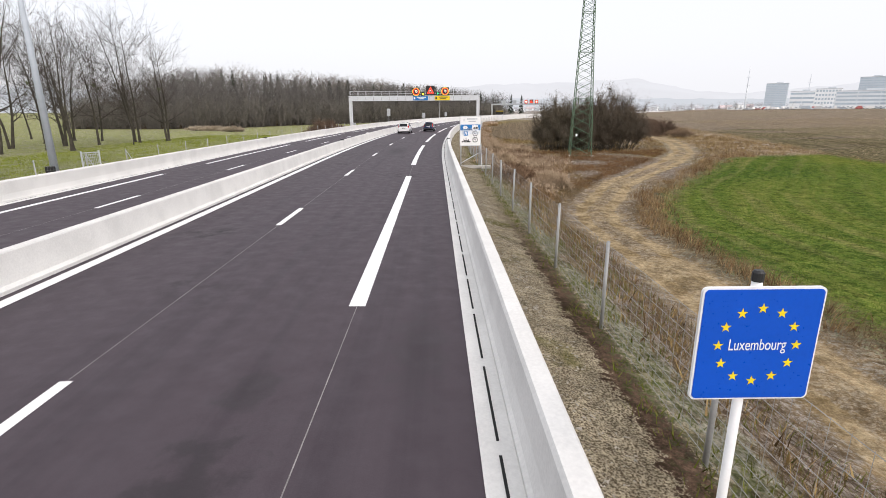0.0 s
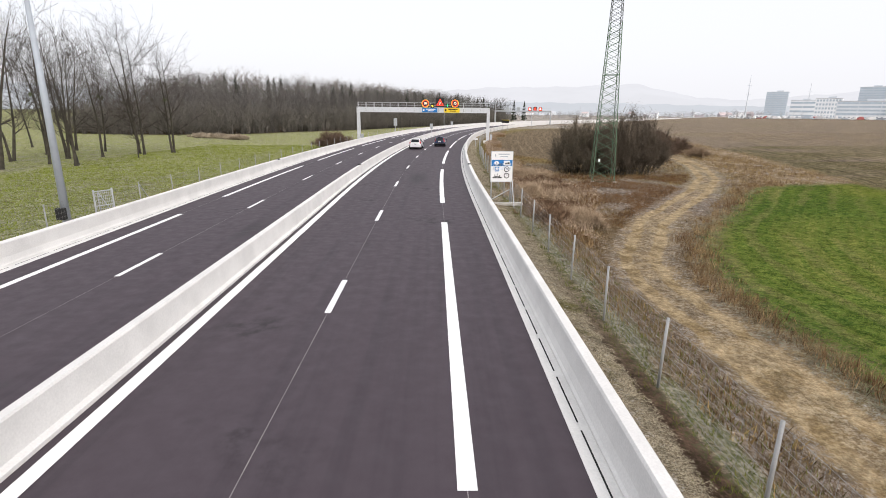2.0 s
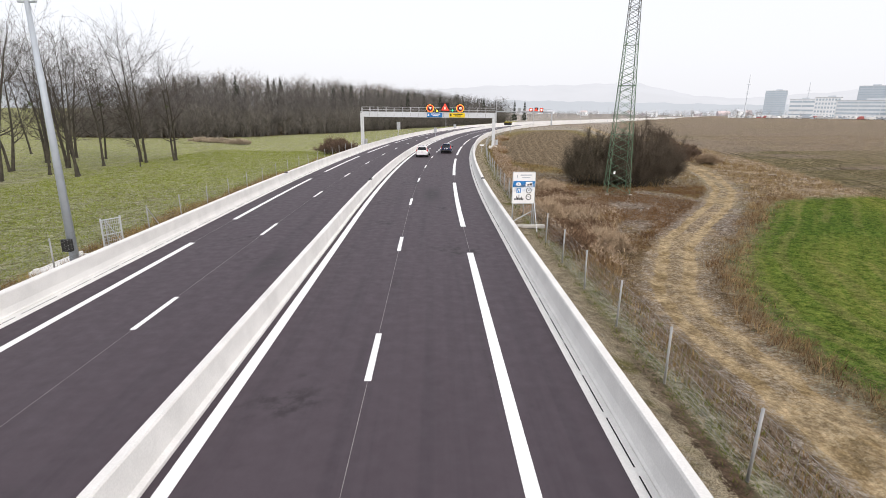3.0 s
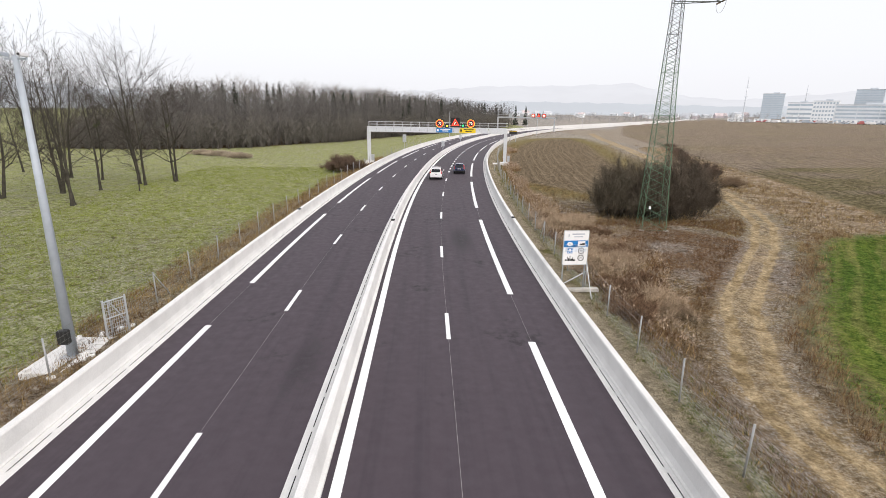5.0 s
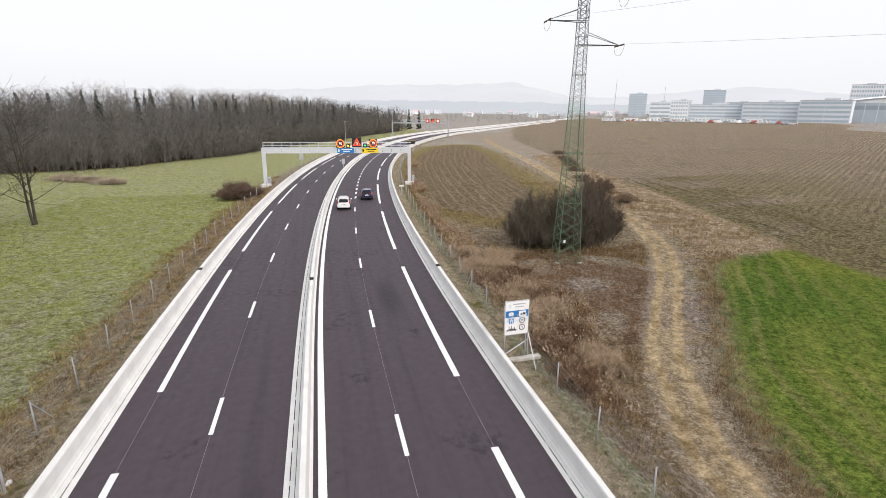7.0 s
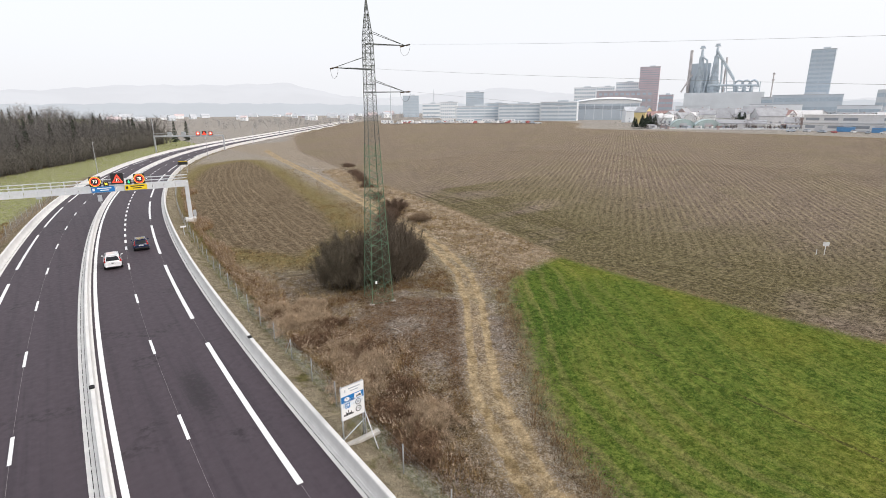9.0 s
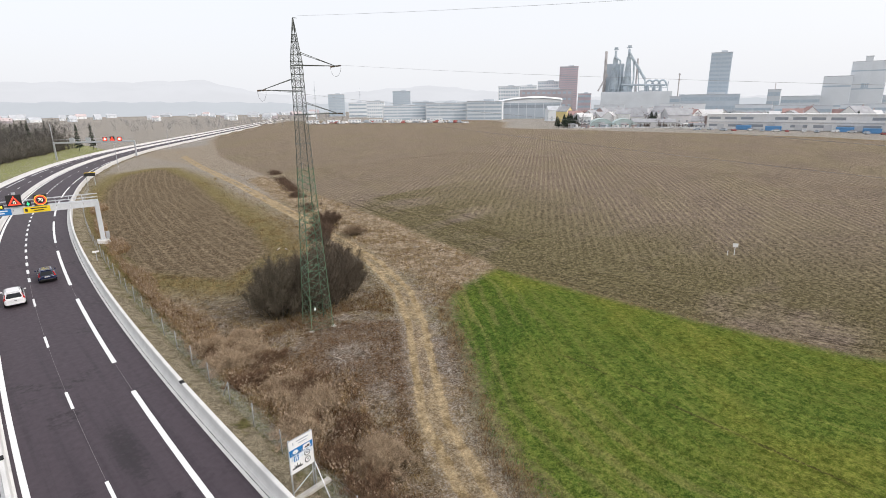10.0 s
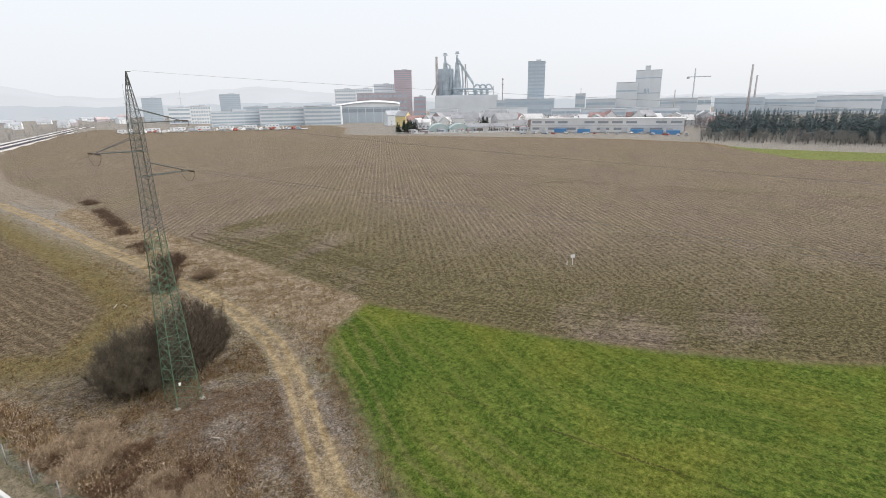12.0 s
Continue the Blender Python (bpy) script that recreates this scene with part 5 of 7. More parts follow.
def bare_tree(x, y, h, seed, r=0.26, stems=1, label="tall bare poplar-like tree with fine upright twigs", spread_=0.54):
    rnd = random.Random(seed)
    t = thing("bare_tree", label, "tree", (x, y, ground_z(x, y)), rnd.uniform(0, 360), group="bare roadside trees")
    trunk, crown_ = Geo(), Geo()
    for k in range(stems):
        lean = Vector((rnd.gauss(0, 0.06) + (0.10 * (k - (stems - 1) / 2)), rnd.gauss(0, 0.06), 1)).normalized()
        base = Vector((0.35 * (k - (stems - 1) / 2), 0, -0.2))
        p, d, rr = base, lean, r * rnd.uniform(0.85, 1.05)
        trunk.tube(p, p + Vector((0, 0, 0.5)), rr * 1.5, rr * 1.05, 8, 0, False)
        n = 9
        for j in range(n):
            d = (d + Vector((rnd.gauss(0, 0.045), rnd.gauss(0, 0.045), 0.06))).normalized()
            q = p + d * (h * 0.93 / n)
            r2 = rr * (0.86 if j < 6 else 0.72)
            trunk.tube(p, q, rr, r2, 8, 0, False)
            p, rr = q, r2
            if j >= 2:
                for _ in range(2):
                    a = rnd.uniform(0, 2 * math.pi)
                    side = Vector((math.cos(a), math.sin(a), rnd.uniform(0.35, 1.1))).normalized()
                    limb(crown_, p - d * rnd.uniform(0, h / n), side, max(0.035, rr * rnd.uniform(0.40, 0.62)), h * rnd.uniform(0.26, 0.42) * (1.25 - 0.075 * j), 1, 3, rnd, spread_, 0.20, trunk)
        limb(crown_, p, d, rr, h * 0.12, 1, 3, rnd, spread_, 0.3, trunk)
    part("trunk", trunk, M_BARK, t, smooth=True)
    part("crown", crown_, M_TWIG, t, "fine bare brown twigs")
    if seed % 3 == 0:
        ball = Geo()
        for _ in range(160):
            v = Vector((rnd.gauss(0, 1), rnd.gauss(0, 1), rnd.gauss(0, 1))).normalized() * rnd.uniform(0.1, 0.42)
            c = Vector((rnd.uniform(-1, 1), rnd.uniform(-1, 1), h * rnd.uniform(0.52, 0.56)))
            c = Vector((0.7, 0.2, h * 0.55))
            ball.tube(c, c + v, 0.012, 0.008, 3, 0, False)
        part("mistletoe", ball, plain("mistletoe_green", (0.08, 0.10, 0.03), 0.8, per="island"), t, "round green mistletoe clump")
    return t


for k, (x, y, h, r, st) in enumerate(((-52.2, 63.6, 22.0, 0.34, 1), (-50.6, 69.1, 19.0, 0.22, 1), (-46.5, 68.0, 17.0, 0.22, 2), (-62.0, 90.9, 20.5, 0.24, 2), (-55.6, 88.5, 19.0, 0.22, 1), (-48.1, 84.8, 22.0, 0.26, 2), (-44.7, 78.4, 9.5, 0.10, 1), (-74.0, 97.5, 18.0, 0.22, 1),
                                         (-57.5, 72.0, 18.5, 0.26, 2), (-53.0, 76.0, 20.0, 0.26, 2), (-49.8, 78.5, 19.0, 0.22, 1), (-60.0, 82.0, 19.5, 0.26, 2), (-46.6, 83.5, 21.0, 0.26, 1), (-44.2, 87.5, 18.5, 0.22, 2))):
    bare_tree(x, y, h * 0.80, 11 + k, r * 0.9, st)


class Cloud:
    """Triangles collected as arrays."""

    def __init__(self):
        self.p = []

    def add(self, tris):
        self.p.append(np.asarray(tris, np.float32))

    def make(self, name, mat):
        p = np.concatenate(self.p)
        n = len(p)
        me = bpy.data.meshes.new(name)
        me.vertices.add(n * 3)
        me.vertices.foreach_set("co", p.reshape(-1))
        me.loops.add(n * 3)
        me.loops.foreach_set("vertex_index", np.arange(n * 3, dtype=np.int32))
        me.polygons.add(n)
        me.polygons.foreach_set("loop_start", np.arange(n, dtype=np.int32) * 3)
        me.update(calc_edges=True)
        me.materials.append(mat)
        return me


def blades(rng, roots, high, wide, lean=0.35, bend=0.0):
    """One narrow leaning triangle at each root."""
    n = len(roots)
    a = rng.uniform(0, 2 * np.pi, n)
    h = high * rng.uniform(0.55, 1.15, n)
    tip = roots + np.stack([np.cos(a) * h * lean * rng.uniform(0.1, 1.0, n), np.sin(a) * h * lean * rng.uniform(0.1, 1.0, n), h], -1)
    b = rng.uniform(0, 2 * np.pi, n)
    w = np.stack([np.cos(b), np.sin(b), np.zeros(n)], -1) * (wide * rng.uniform(0.6, 1.4, n) / 2)[:, None]
    return np.stack([roots - w, roots + w, tip], 1)


def scatter(rng, n, x0, x1, y0, y1, keep):
    x, y = rng.uniform(x0, x1, n), rng.uniform(y0, y1, n)
    ok = keep(x, y)
    x, y = x[ok], y[ok]
    return np.stack([x, y, land(x, y) - 0.02], -1)


def straw_mat(name, dark, light, rough=0.9, other=None, clump=0.55):
    """Stalks that differ one from another and from clump to clump; other: the second kind of clump."""
    m = Nodes(name, rough, 0, 0.04)
    r = m.island()
    d2, l2 = other or (tuple(c * 0.72 for c in dark), tuple(c * 0.85 for c in light))
    m.base(m.mix(m.step(m.noise(clump if other else 0.35, 4), 0.42 if other else 0.3, 0.58 if other else 0.7), m.mix(r, dark, light), m.mix(r, d2, l2)))
    return m.mat


M_STRAW = straw_mat("dry_straw", (0.150, 0.098, 0.040), (0.520, 0.378, 0.170), other=((0.060, 0.038, 0.020), (0.220, 0.138, 0.072)), clump=1.3)
M_REED = straw_mat("russet_weeds", (0.150, 0.097, 0.050), (0.520, 0.375, 0.205), other=((0.075, 0.042, 0.022), (0.280, 0.170, 0.090)), clump=1.1)
M_GRASS = straw_mat("winter_grass", (0.110, 0.145, 0.014), (0.310, 0.355, 0.056))
M_OLIVE = straw_mat("dull_bank_grass", (0.068, 0.082, 0.012), (0.215, 0.225, 0.048))


def stuff(name, cloud, mat, label, category):
    return tagged(new(name, cloud.make(name, mat)), label, category, kind="stuff")


def plants():
    rng = np.random.default_rng(5)

    def off_of(x, y):
        return offset(x, y)[1]

    def tufts(roots, per, high, wide, lean=0.4, loose=0.16):
        r = np.repeat(roots, per, 0)
        r[:, :2] += rng.normal(0, loose, (len(r), 2))
        return blades(rng, r, np.repeat(high, per) if np.ndim(high) else high, wide, lean)

    # straw-coloured grass between fence, track and pylon
    c = Cloud()

    def wild(x, y):
        return (off_of(x, y) > 12.3) & (np.abs(track_far(x, y)) > 1.9) & (inside(x, y, MEADOW) < 0.6) & (inside(x, y, FIELD) < 0) & (inside(x, y, PLOUGH) < 0) & (np.hypot((x - 16.5) / 8.5, (y - 50.2) / 10.5) > 0.85)

    c.add(tufts(scatter(rng, 15000, 2.5, 45, 4, 110, lambda x, y: wild(x, y) & (wobble(x, y, 3.1, 5) > -0.55)), 7, 0.34, 0.032, 0.8, 0.16))
    c.add(tufts(scatter(rng, 3000, 2.5, 60, 60, 175, wild), 6, 0.5, 0.04, 0.8, 0.3))
    stuff("dry_grass", c, M_STRAW, "matted straw-coloured winter grass on the rough ground", "grass")

    # russet weeds in a thick belt along the fence, heavier before the pylon
    c = Cloud()

    def belt(x, y):
        o = off_of(x, y)
        edge = 15.6 - 1.2 * smooth((y - 80) / 40) + 1.6 * wobble(x, y, 7, 3) + 5.0 * np.exp(-((y - 47) / 10.0) ** 2)
        return (o > 13.0) & (o < edge) & (y > 33) & (y < 150) & (np.abs(track_far(x, y)) > 2.6) & (wobble(x, y, 1.7, 7) > -0.72)

    roots = scatter(rng, 26000, 3.0, 26, 33, 150, belt)
    c.add(tufts(roots, 9, 0.82 + 0.42 * wobble(roots[:, 0], roots[:, 1], 1.1, 4), 0.030, 0.85, 0.19))
    c3 = Cloud()
    c3.add(tufts(scatter(rng, 9000, 8.0, 27, 38, 62, lambda x, y: (wobble(x, y, 2.5, 1) > -0.4) & (np.abs(track_far(x, y)) > 1.8) & (track_far(x, y) < 0)), 7, 0.30, 0.022, 1.3, 0.2))
    stuff("weed_belt", c3, straw_mat("dark_russet_stalks", (0.070, 0.038, 0.018), (0.310, 0.180, 0.085)), "low dark russet stalks on the ground about the pylon", "weeds")
    stuff("weed_belt", c, M_REED, "dead russet weeds standing thick along the fence", "weeds")

    near = scatter(rng, 7000, 2.6, 12, 2, 40, lambda x, y: (off_of(x, y) > 12.4) & (np.abs(track_far(x, y)) > 1.9) & (inside(x, y, MEADOW) < 0.3) & (wobble(x, y, 1.6, 9) > -0.3))
    c2 = Cloud()
    c2.add(tufts(near, 8, 0.42, 0.008, 1.0, 0.2))
    stuff("weed_belt", c2, straw_mat("grey_brown_stalks", (0.085, 0.058, 0.030), (0.300, 0.215, 0.115)), "thin grey-brown dead stalks behind the fence", "weeds")
    # pale seed heads on the weeds
    c = Cloud()
    sel = roots[rng.uniform(0, 1, len(roots)) < 0.5]
    for _ in range(9):
        p = sel + np.stack([rng.normal(0, 0.22, len(sel)), rng.normal(0, 0.22, len(sel)), rng.uniform(0.45, 0.95, len(sel))], -1)
        c.add(blades(rng, p, 0.15, 0.10, 0.9))
    stuff("seed_heads", c, straw_mat("pale_seed_heads", (0.26, 0.185, 0.125), (0.56, 0.44, 0.32)), "pale dry seed heads on the dead weeds", "weeds")

    # grass on both banks
    c = Cloud()

    def bank(x, y):
        o = off_of(x, y)
        return (o > 11.3) & (o < 15.0) & (np.abs(track_far(x, y)) > 1.6)

    c.add(tufts(scatter(rng, 12000, 1.8, 18, 1, 110, bank), 7, 0.20, 0.018, 0.9, 0.12))
    stuff("bank_grass", c, M_OLIVE, "short olive grass on the bank by the fence", "grass")
    c = Cloud()
    c.add(tufts(scatter(rng, 16000, -30, -17, 5, 150, lambda x, y: (off_of(x, y) < -11.4) & (off_of(x, y) > -15.8 + 1.0 * wobble(x, y, 4, 2))), 7, 0.42, 0.025, 0.7, 0.15))
    stuff("bank_grass", c, M_STRAW, "long dry grass on the far bank by the fence", "grass")
    c = Cloud()
    c.add(tufts(scatter(rng, 22000, -48, -21, 15, 110, lambda x, y: (off_of(x, y) < -14.5)), 5, 0.16, 0.04, 1.0, 0.2))
    stuff("field_grass", c, M_GRASS, "short patchy winter grass on the field", "grass")
    # long grass at the edge of the meadow and tufts in it
    c = Cloud()
    c.add(tufts(scatter(rng, 22000, 5, 46, 5, 60, lambda x, y: (inside(x, y, MEADOW) > -0.2) & (inside(x, y, MEADOW) < 14)), 6, 0.12, 0.022, 1.0, 0.2))
    stuff("meadow_grass", c, straw_mat("meadow_green", (0.054, 0.105, 0.012), (0.228, 0.292, 0.052)), "short green meadow grass", "grass")
    c = Cloud()
    c.add(tufts(scatter(rng, 9000, 5, 34, 14, 58, lambda x, y: (np.abs(inside(x, y, MEADOW) + 0.9 + 0.5 * wobble(x, y, 2.2, 8)) < 0.75) & (np.abs(track_far(x, y)) > 1.7)), 8, 0.6, 0.022, 0.7, 0.14))
    stuff("weed_belt", c, M_REED, "dead brown weeds between the track and the meadow", "weeds")
    # dead stalks on the strip of broken ground
    c = Cloud()
    c.add(tufts(scatter(rng, 5000, 30, 66, 55, 166, lambda x, y: inside(x, y, RUBBLE) > -1), 7, 0.4, 0.03, 0.8, 0.2))
    stuff("dry_grass", c, straw_mat("pale_stalks", (0.210, 0.145, 0.072), (0.500, 0.385, 0.215)), "pale dead stalks on the strip beside the field", "grass")
    # cut sticks strewn on the cleared ground
    c = Cloud()
    p = scatter(rng, 9000, 3.5, 29, 34, 72, lambda x, y: (off_of(x, y) > 13.0) & (np.abs(track_far(x, y)) > 1.6) & (track_far(x, y) < 0) & (wobble(x, y, 2.7, 6) > -0.35))
    p[:, 2] += 0.05
    a = rng.uniform(0, 2 * np.pi, len(p))
    way = np.stack([np.cos(a), np.sin(a), rng.uniform(-0.05, 0.35, len(p))], -1) * rng.uniform(0.25, 1.1, (len(p), 1))
    side = np.stack([-np.sin(a), np.cos(a), 0 * a], -1) * rng.uniform(0.010, 0.032, (len(p), 1))
    c.add(np.stack([p - side, p + side, p + way], 1))
    stuff("cut_sticks", c, straw_mat("cut_sticks", (0.050, 0.033, 0.018), (0.42, 0.31, 0.18)), "cut sticks and twigs strewn on the cleared ground", "branches")
    # brown scrub on the bank beside the track
    c = Cloud()
    f = rng.uniform(0, 1, 420)
    x, y = 38.4 + 36 * f + rng.normal(0, 0.8, 420), 91.2 + 93 * f + rng.normal(0, 0.8, 420)
    sel = wobble(x, y, 6, 2) > -0.2
    c.add(tufts(np.stack([x, y, land(x, y)], -1)[sel], 40, 0.9, 0.035, 1.0, 0.45))
    stuff("scrub", c, straw_mat("scrub_twigs", (0.075, 0.050, 0.036), (0.21, 0.145, 0.105)), "low brown scrub on the bank beside the track", "scrub")
    # stubble on the big field
    c = Cloud()
    pts = scatter(rng, 120000, 45, 160, -30, 170, lambda x, y: (inside(x, y, FIELD) > 15) | ((inside(x, y, FIELD) > 1) & (wobble(x, y, 6, 3) > 0.35)))
    row = pts[:, 0] * math.cos(radians(56)) - pts[:, 1] * math.sin(radians(56))
    pts = pts[(np.abs((row / 1.30) % 1 - 0.5) < 0.2) | (rng.uniform(0, 1, len(pts)) < 0.06)]
    c.add(tufts(pts, 4, 0.15, 0.05, 1.1, 0.22))
    stuff("stubble", c, straw_mat("stubble_straw", (0.20, 0.155, 0.095), (0.56, 0.46, 0.31)), "broken straw stubble lying in rows on the field", "stubble")
    # clods and stones
    c = Cloud()
    for n, box_, keep, size in ((15000, (1.2, 2.7, 0, 34), lambda x, y: (off_of(x, y) > 9.9) & (off_of(x, y) < 11.0), 0.020), (2600, (1, 16, 6, 36), lambda x, y: (np.abs(track_far(x, y)) < 2.2) & (np.abs(track_far(x, y)) > 1.2), 0.03), (5000, (30, 66, 55, 150), lambda x, y: inside(x, y, RUBBLE) > 0, 0.08)):
        p = scatter(rng, n, *box_, keep)
        s = size * rng.uniform(0.4, 1.5, len(p))
        a = rng.normal(0, 1, (len(p), 3, 3)) * s[:, None, None]
        a[:, :, 2] = np.abs(a[:, :, 2]) * 0.6
        for _ in range(3):
            c.add(p[:, None, :] + a)
            a = a[:, [1, 2, 0]] * np.array([-1, 1, 1]) + rng.normal(0, 0.2, a.shape) * s[:, None, None]
    stuff("loose_stones", c, plain("pale_stones", (0.45, 0.41, 0.34), 0.9, vary=0.3, per="island"), "loose pale stones and lumps on the bare earth", "stones")


plants()


def bush(x, y, rx, ry, h, seed, mat, label, stems=90, name="bush", twig=0.007):
    """A dense leafless bush: arching stems, split into twigs."""
    rng = np.random.default_rng(seed)
    z = ground_z(x, y)
    t = thing(name, label, "bush", (x, y, z))
    rnd = random.Random(seed)
    g = Geo()
    ends = []
    for _ in range(stems):
        a, f = rnd.uniform(0, 2 * math.pi), math.sqrt(rnd.uniform(0, 1))
        b = Vector((rx * 0.75 * f * math.cos(a), ry * 0.75 * f * math.sin(a), -0.1))
        top = Vector((b.x * 1.4 + rnd.gauss(0, 0.5), b.y * 1.4 + rnd.gauss(0, 0.5), h * (1 - 0.62 * f * f) * rnd.uniform(0.55, 1.0)))
        mid = b.lerp(top, 0.5) + Vector((rnd.gauss(0, 0.2), rnd.gauss(0, 0.2), 0.2))
        g.tube(b, mid, 0.02, 0.014, 4, 0, False)
        g.tube(mid, top, 0.014, 0.006, 3, 0, False)
        ends += [(b.lerp(mid, 0.5), mid), (mid, top), (mid, top), (mid.lerp(top, 0.5), top)]
    part("stem_mass", g, M_BARK, t, kind="stuff")
    c = Cloud()
    a = np.array([list(e[0]) for e in ends])
    b = np.array([list(e[1]) for e in ends])
    for _ in range(36 if stems > 100 else 28):
        f = rng.uniform(0, 1, (len(a), 1))
        p = a + (b - a) * f
        d = (b - a) / np.maximum(np.linalg.norm(b - a, axis=1, keepdims=True), 0.01) * 0.5 + rng.normal(0, 0.42, p.shape) + np.array([0, 0, 0.25])
        q = p + d * rng.uniform(0.3, 1.6, (len(p), 1)) * min(1.0, h / 4)
        w = rng.normal(0, twig, p.shape)
        c.add(np.stack([p - w, p + w, q], 1))
        for _ in range(3):
            p2 = p + (q - p) * rng.uniform(0.3, 0.9, (len(p), 1))
            q2 = p2 + rng.normal(0, 0.26, p.shape) + np.array([0, 0, 0.08])
            c.add(np.stack([p2 - w * 0.8, p2 + w * 0.8, q2], 1))
    part("twig_tangle", c.make("twig_tangle", mat), None, t, "tangled leafless twigs")
    return t


M_BUSH = straw_mat("dark_twigs", (0.070, 0.056, 0.043), (0.195, 0.160, 0.122))
M_BUSH2 = straw_mat("brown_twigs", (0.10, 0.07, 0.05), (0.24, 0.17, 0.125))
bush(20.6, 64.4, 4.2, 3.4, 7.2, 1, M_BUSH, "large dense dark leafless bush behind the pylon", 150)
bush(15.0, 64.8, 3.2, 3.0, 6.2, 2, straw_mat("olive_brown_twigs", (0.090, 0.076, 0.054), (0.240, 0.202, 0.150)), "broad dense dark leafless bush beside the pylon", 150)
bush(18.1, 63.0, 3.2, 2.6, 6.8, 3, M_BUSH, "dense dark leafless bush behind the pylon", 110)
bush(34.0, 87.2, 2.0, 1.6, 2.6, 5, M_BUSH2, "purplish leafless bush beside the field track", 60)
bush(40.6, 96.2, 2.4, 1.6, 2.6, 6, M_BUSH2, "purplish leafless bush beside the field track", 60)
bush(39.9, 86.3, 1.5, 1.2, 1.5, 7, straw_mat("pale_brush", (0.2, 0.14, 0.09), (0.42, 0.32, 0.22)), "pale heap of cut brushwood beside the track", 60)
bush(-21.4, 102.4, 3.0, 2.0, 2.9, 8, M_BUSH2, "rounded brown leafless bush on the green field", 110)
M_CLUMP = straw_mat("pale_brown_brush", (0.250, 0.180, 0.115), (0.640, 0.500, 0.350))
M_BRAMBLE = straw_mat("dark_bramble", (0.105, 0.066, 0.043), (0.310, 0.205, 0.130))
rc = random.Random(21)
for k in range(26):
    o, s_ = rc.uniform(13.4, 17.5), rc.uniform(33, 62)
    p = at(s_, o)
    if abs(float(track_far(np.array([p.x]), np.array([p.y]))[0])) < 3.2:
        continue
    r_ = rc.uniform(0.7, 1.5)
    bush(p.x, p.y, r_, r_ * rc.uniform(0.7, 1.1), rc.uniform(0.6, 1.2), 60 + k, M_BRAMBLE if k % 3 == 0 else M_CLUMP, "dark low bramble bush among the weeds" if k % 3 == 0 else "pale brown dead brush clump among the weeds", 34, "bramble_bush" if k % 3 == 0 else "brush_clump", 0.011)
M_HEAP = straw_mat("pale_cut_brush", (0.30, 0.24, 0.17), (0.58, 0.50, 0.39))
for k, (x, y, rx) in enumerate(((-59.4, 133.0, 2.4), (-54.0, 129.5, 3.2), (-48.3, 125.3, 2.6))):
    bush(x, y, rx, 1.4, 0.95, 30 + k, M_HEAP, "pale heap of cut brushwood before the wood", 50, "brush_heap", 0.02)
M_CUT = plain("cut_wood", (0.30, 0.22, 0.15), 0.9, per="object")
for k in range(12):
    x, y = 15 + random.uniform(-5.5, 7), 55.5 + random.uniform(-3.5, 6)
    heap = thing("branch_heap", "cut branches strewn by the pylon", "branches", (x, y, ground_z(x, y)), 0, "cut branches")
    for _ in range(7):
        p = Vector((random.uniform(-0.7, 0.7), random.uniform(-0.7, 0.7), 0.05))
        a = random.uniform(0, 6.3)
        part("branch", Geo().tube(p, p + Vector((math.cos(a), math.sin(a), random.uniform(0.0, 0.25))) * random.uniform(0.5, 1.3), 0.025, 0.01, 4, 0, False), M_CUT, heap)
for x, y, l, a in ((42.9, 68.7, 1.1, 20), (37.2, 63.9, 0.8, 70), (26.2, 86.9, 1.2, 40), (27.0, 86.0, 0.8, 80), (13.3, 51.8, 0.7, 110), (41.6, 72.7, 1.0, 150)):
    solo("log", Geo().tube((-l / 2, 0, 0.10), (l / 2, 0, 0.13), 0.085, 0.07, 8), plain("birch_log", (0.42, 0.36, 0.29), 0.85, vary=0.3), "short pale log lying on the rough ground", "log", group="pale logs", smooth=True, m=pose(x, y, ground_z(x, y), 0, 0, a))


# ---- the wood on the left, and the conifers in it ----
def wood_pieces(seed, h, wide=1.0, low=0.22, limbs=30, twigs=12):
    """One bare forest tree as triangles round the origin."""
    rng = np.random.default_rng(seed)
    tris = []

    def spike(p, q, w):
        d = q - p
        s = np.cross(d, rng.normal(0, 1, 3))
        s = s / max(np.linalg.norm(s), 1e-6) * w
        tris.append([p - s, p + s, q])

    trunk = np.array([0, 0, h])
    for a in (0, 1.05, 2.1):
        s = np.array([math.cos(a), math.sin(a), 0]) * 0.11
        tris.append([-s, s, trunk * 0.8])
    for _ in range(limbs):
        f = rng.uniform(low, 0.78)
        p = trunk * f
        a = rng.uniform(0, 2 * np.pi)
        ln = h * rng.uniform(0.14, 0.28) * (1.25 - 0.6 * f) * wide
        q = p + np.array([math.cos(a) * ln * 0.75, math.sin(a) * ln * 0.75, ln * rng.uniform(0.5, 1.0)])
        spike(p, q, 0.045)
        for _ in range(twigs):
            b = p + (q - p) * rng.uniform(0.25, 1.05)
            spike(b, b + (rng.normal(0, 0.55, 3) + np.array([0, 0, rng.uniform(0.1, 0.8)])) * rng.uniform(0.6, 1.2), 0.024)
    return np.array(tris)


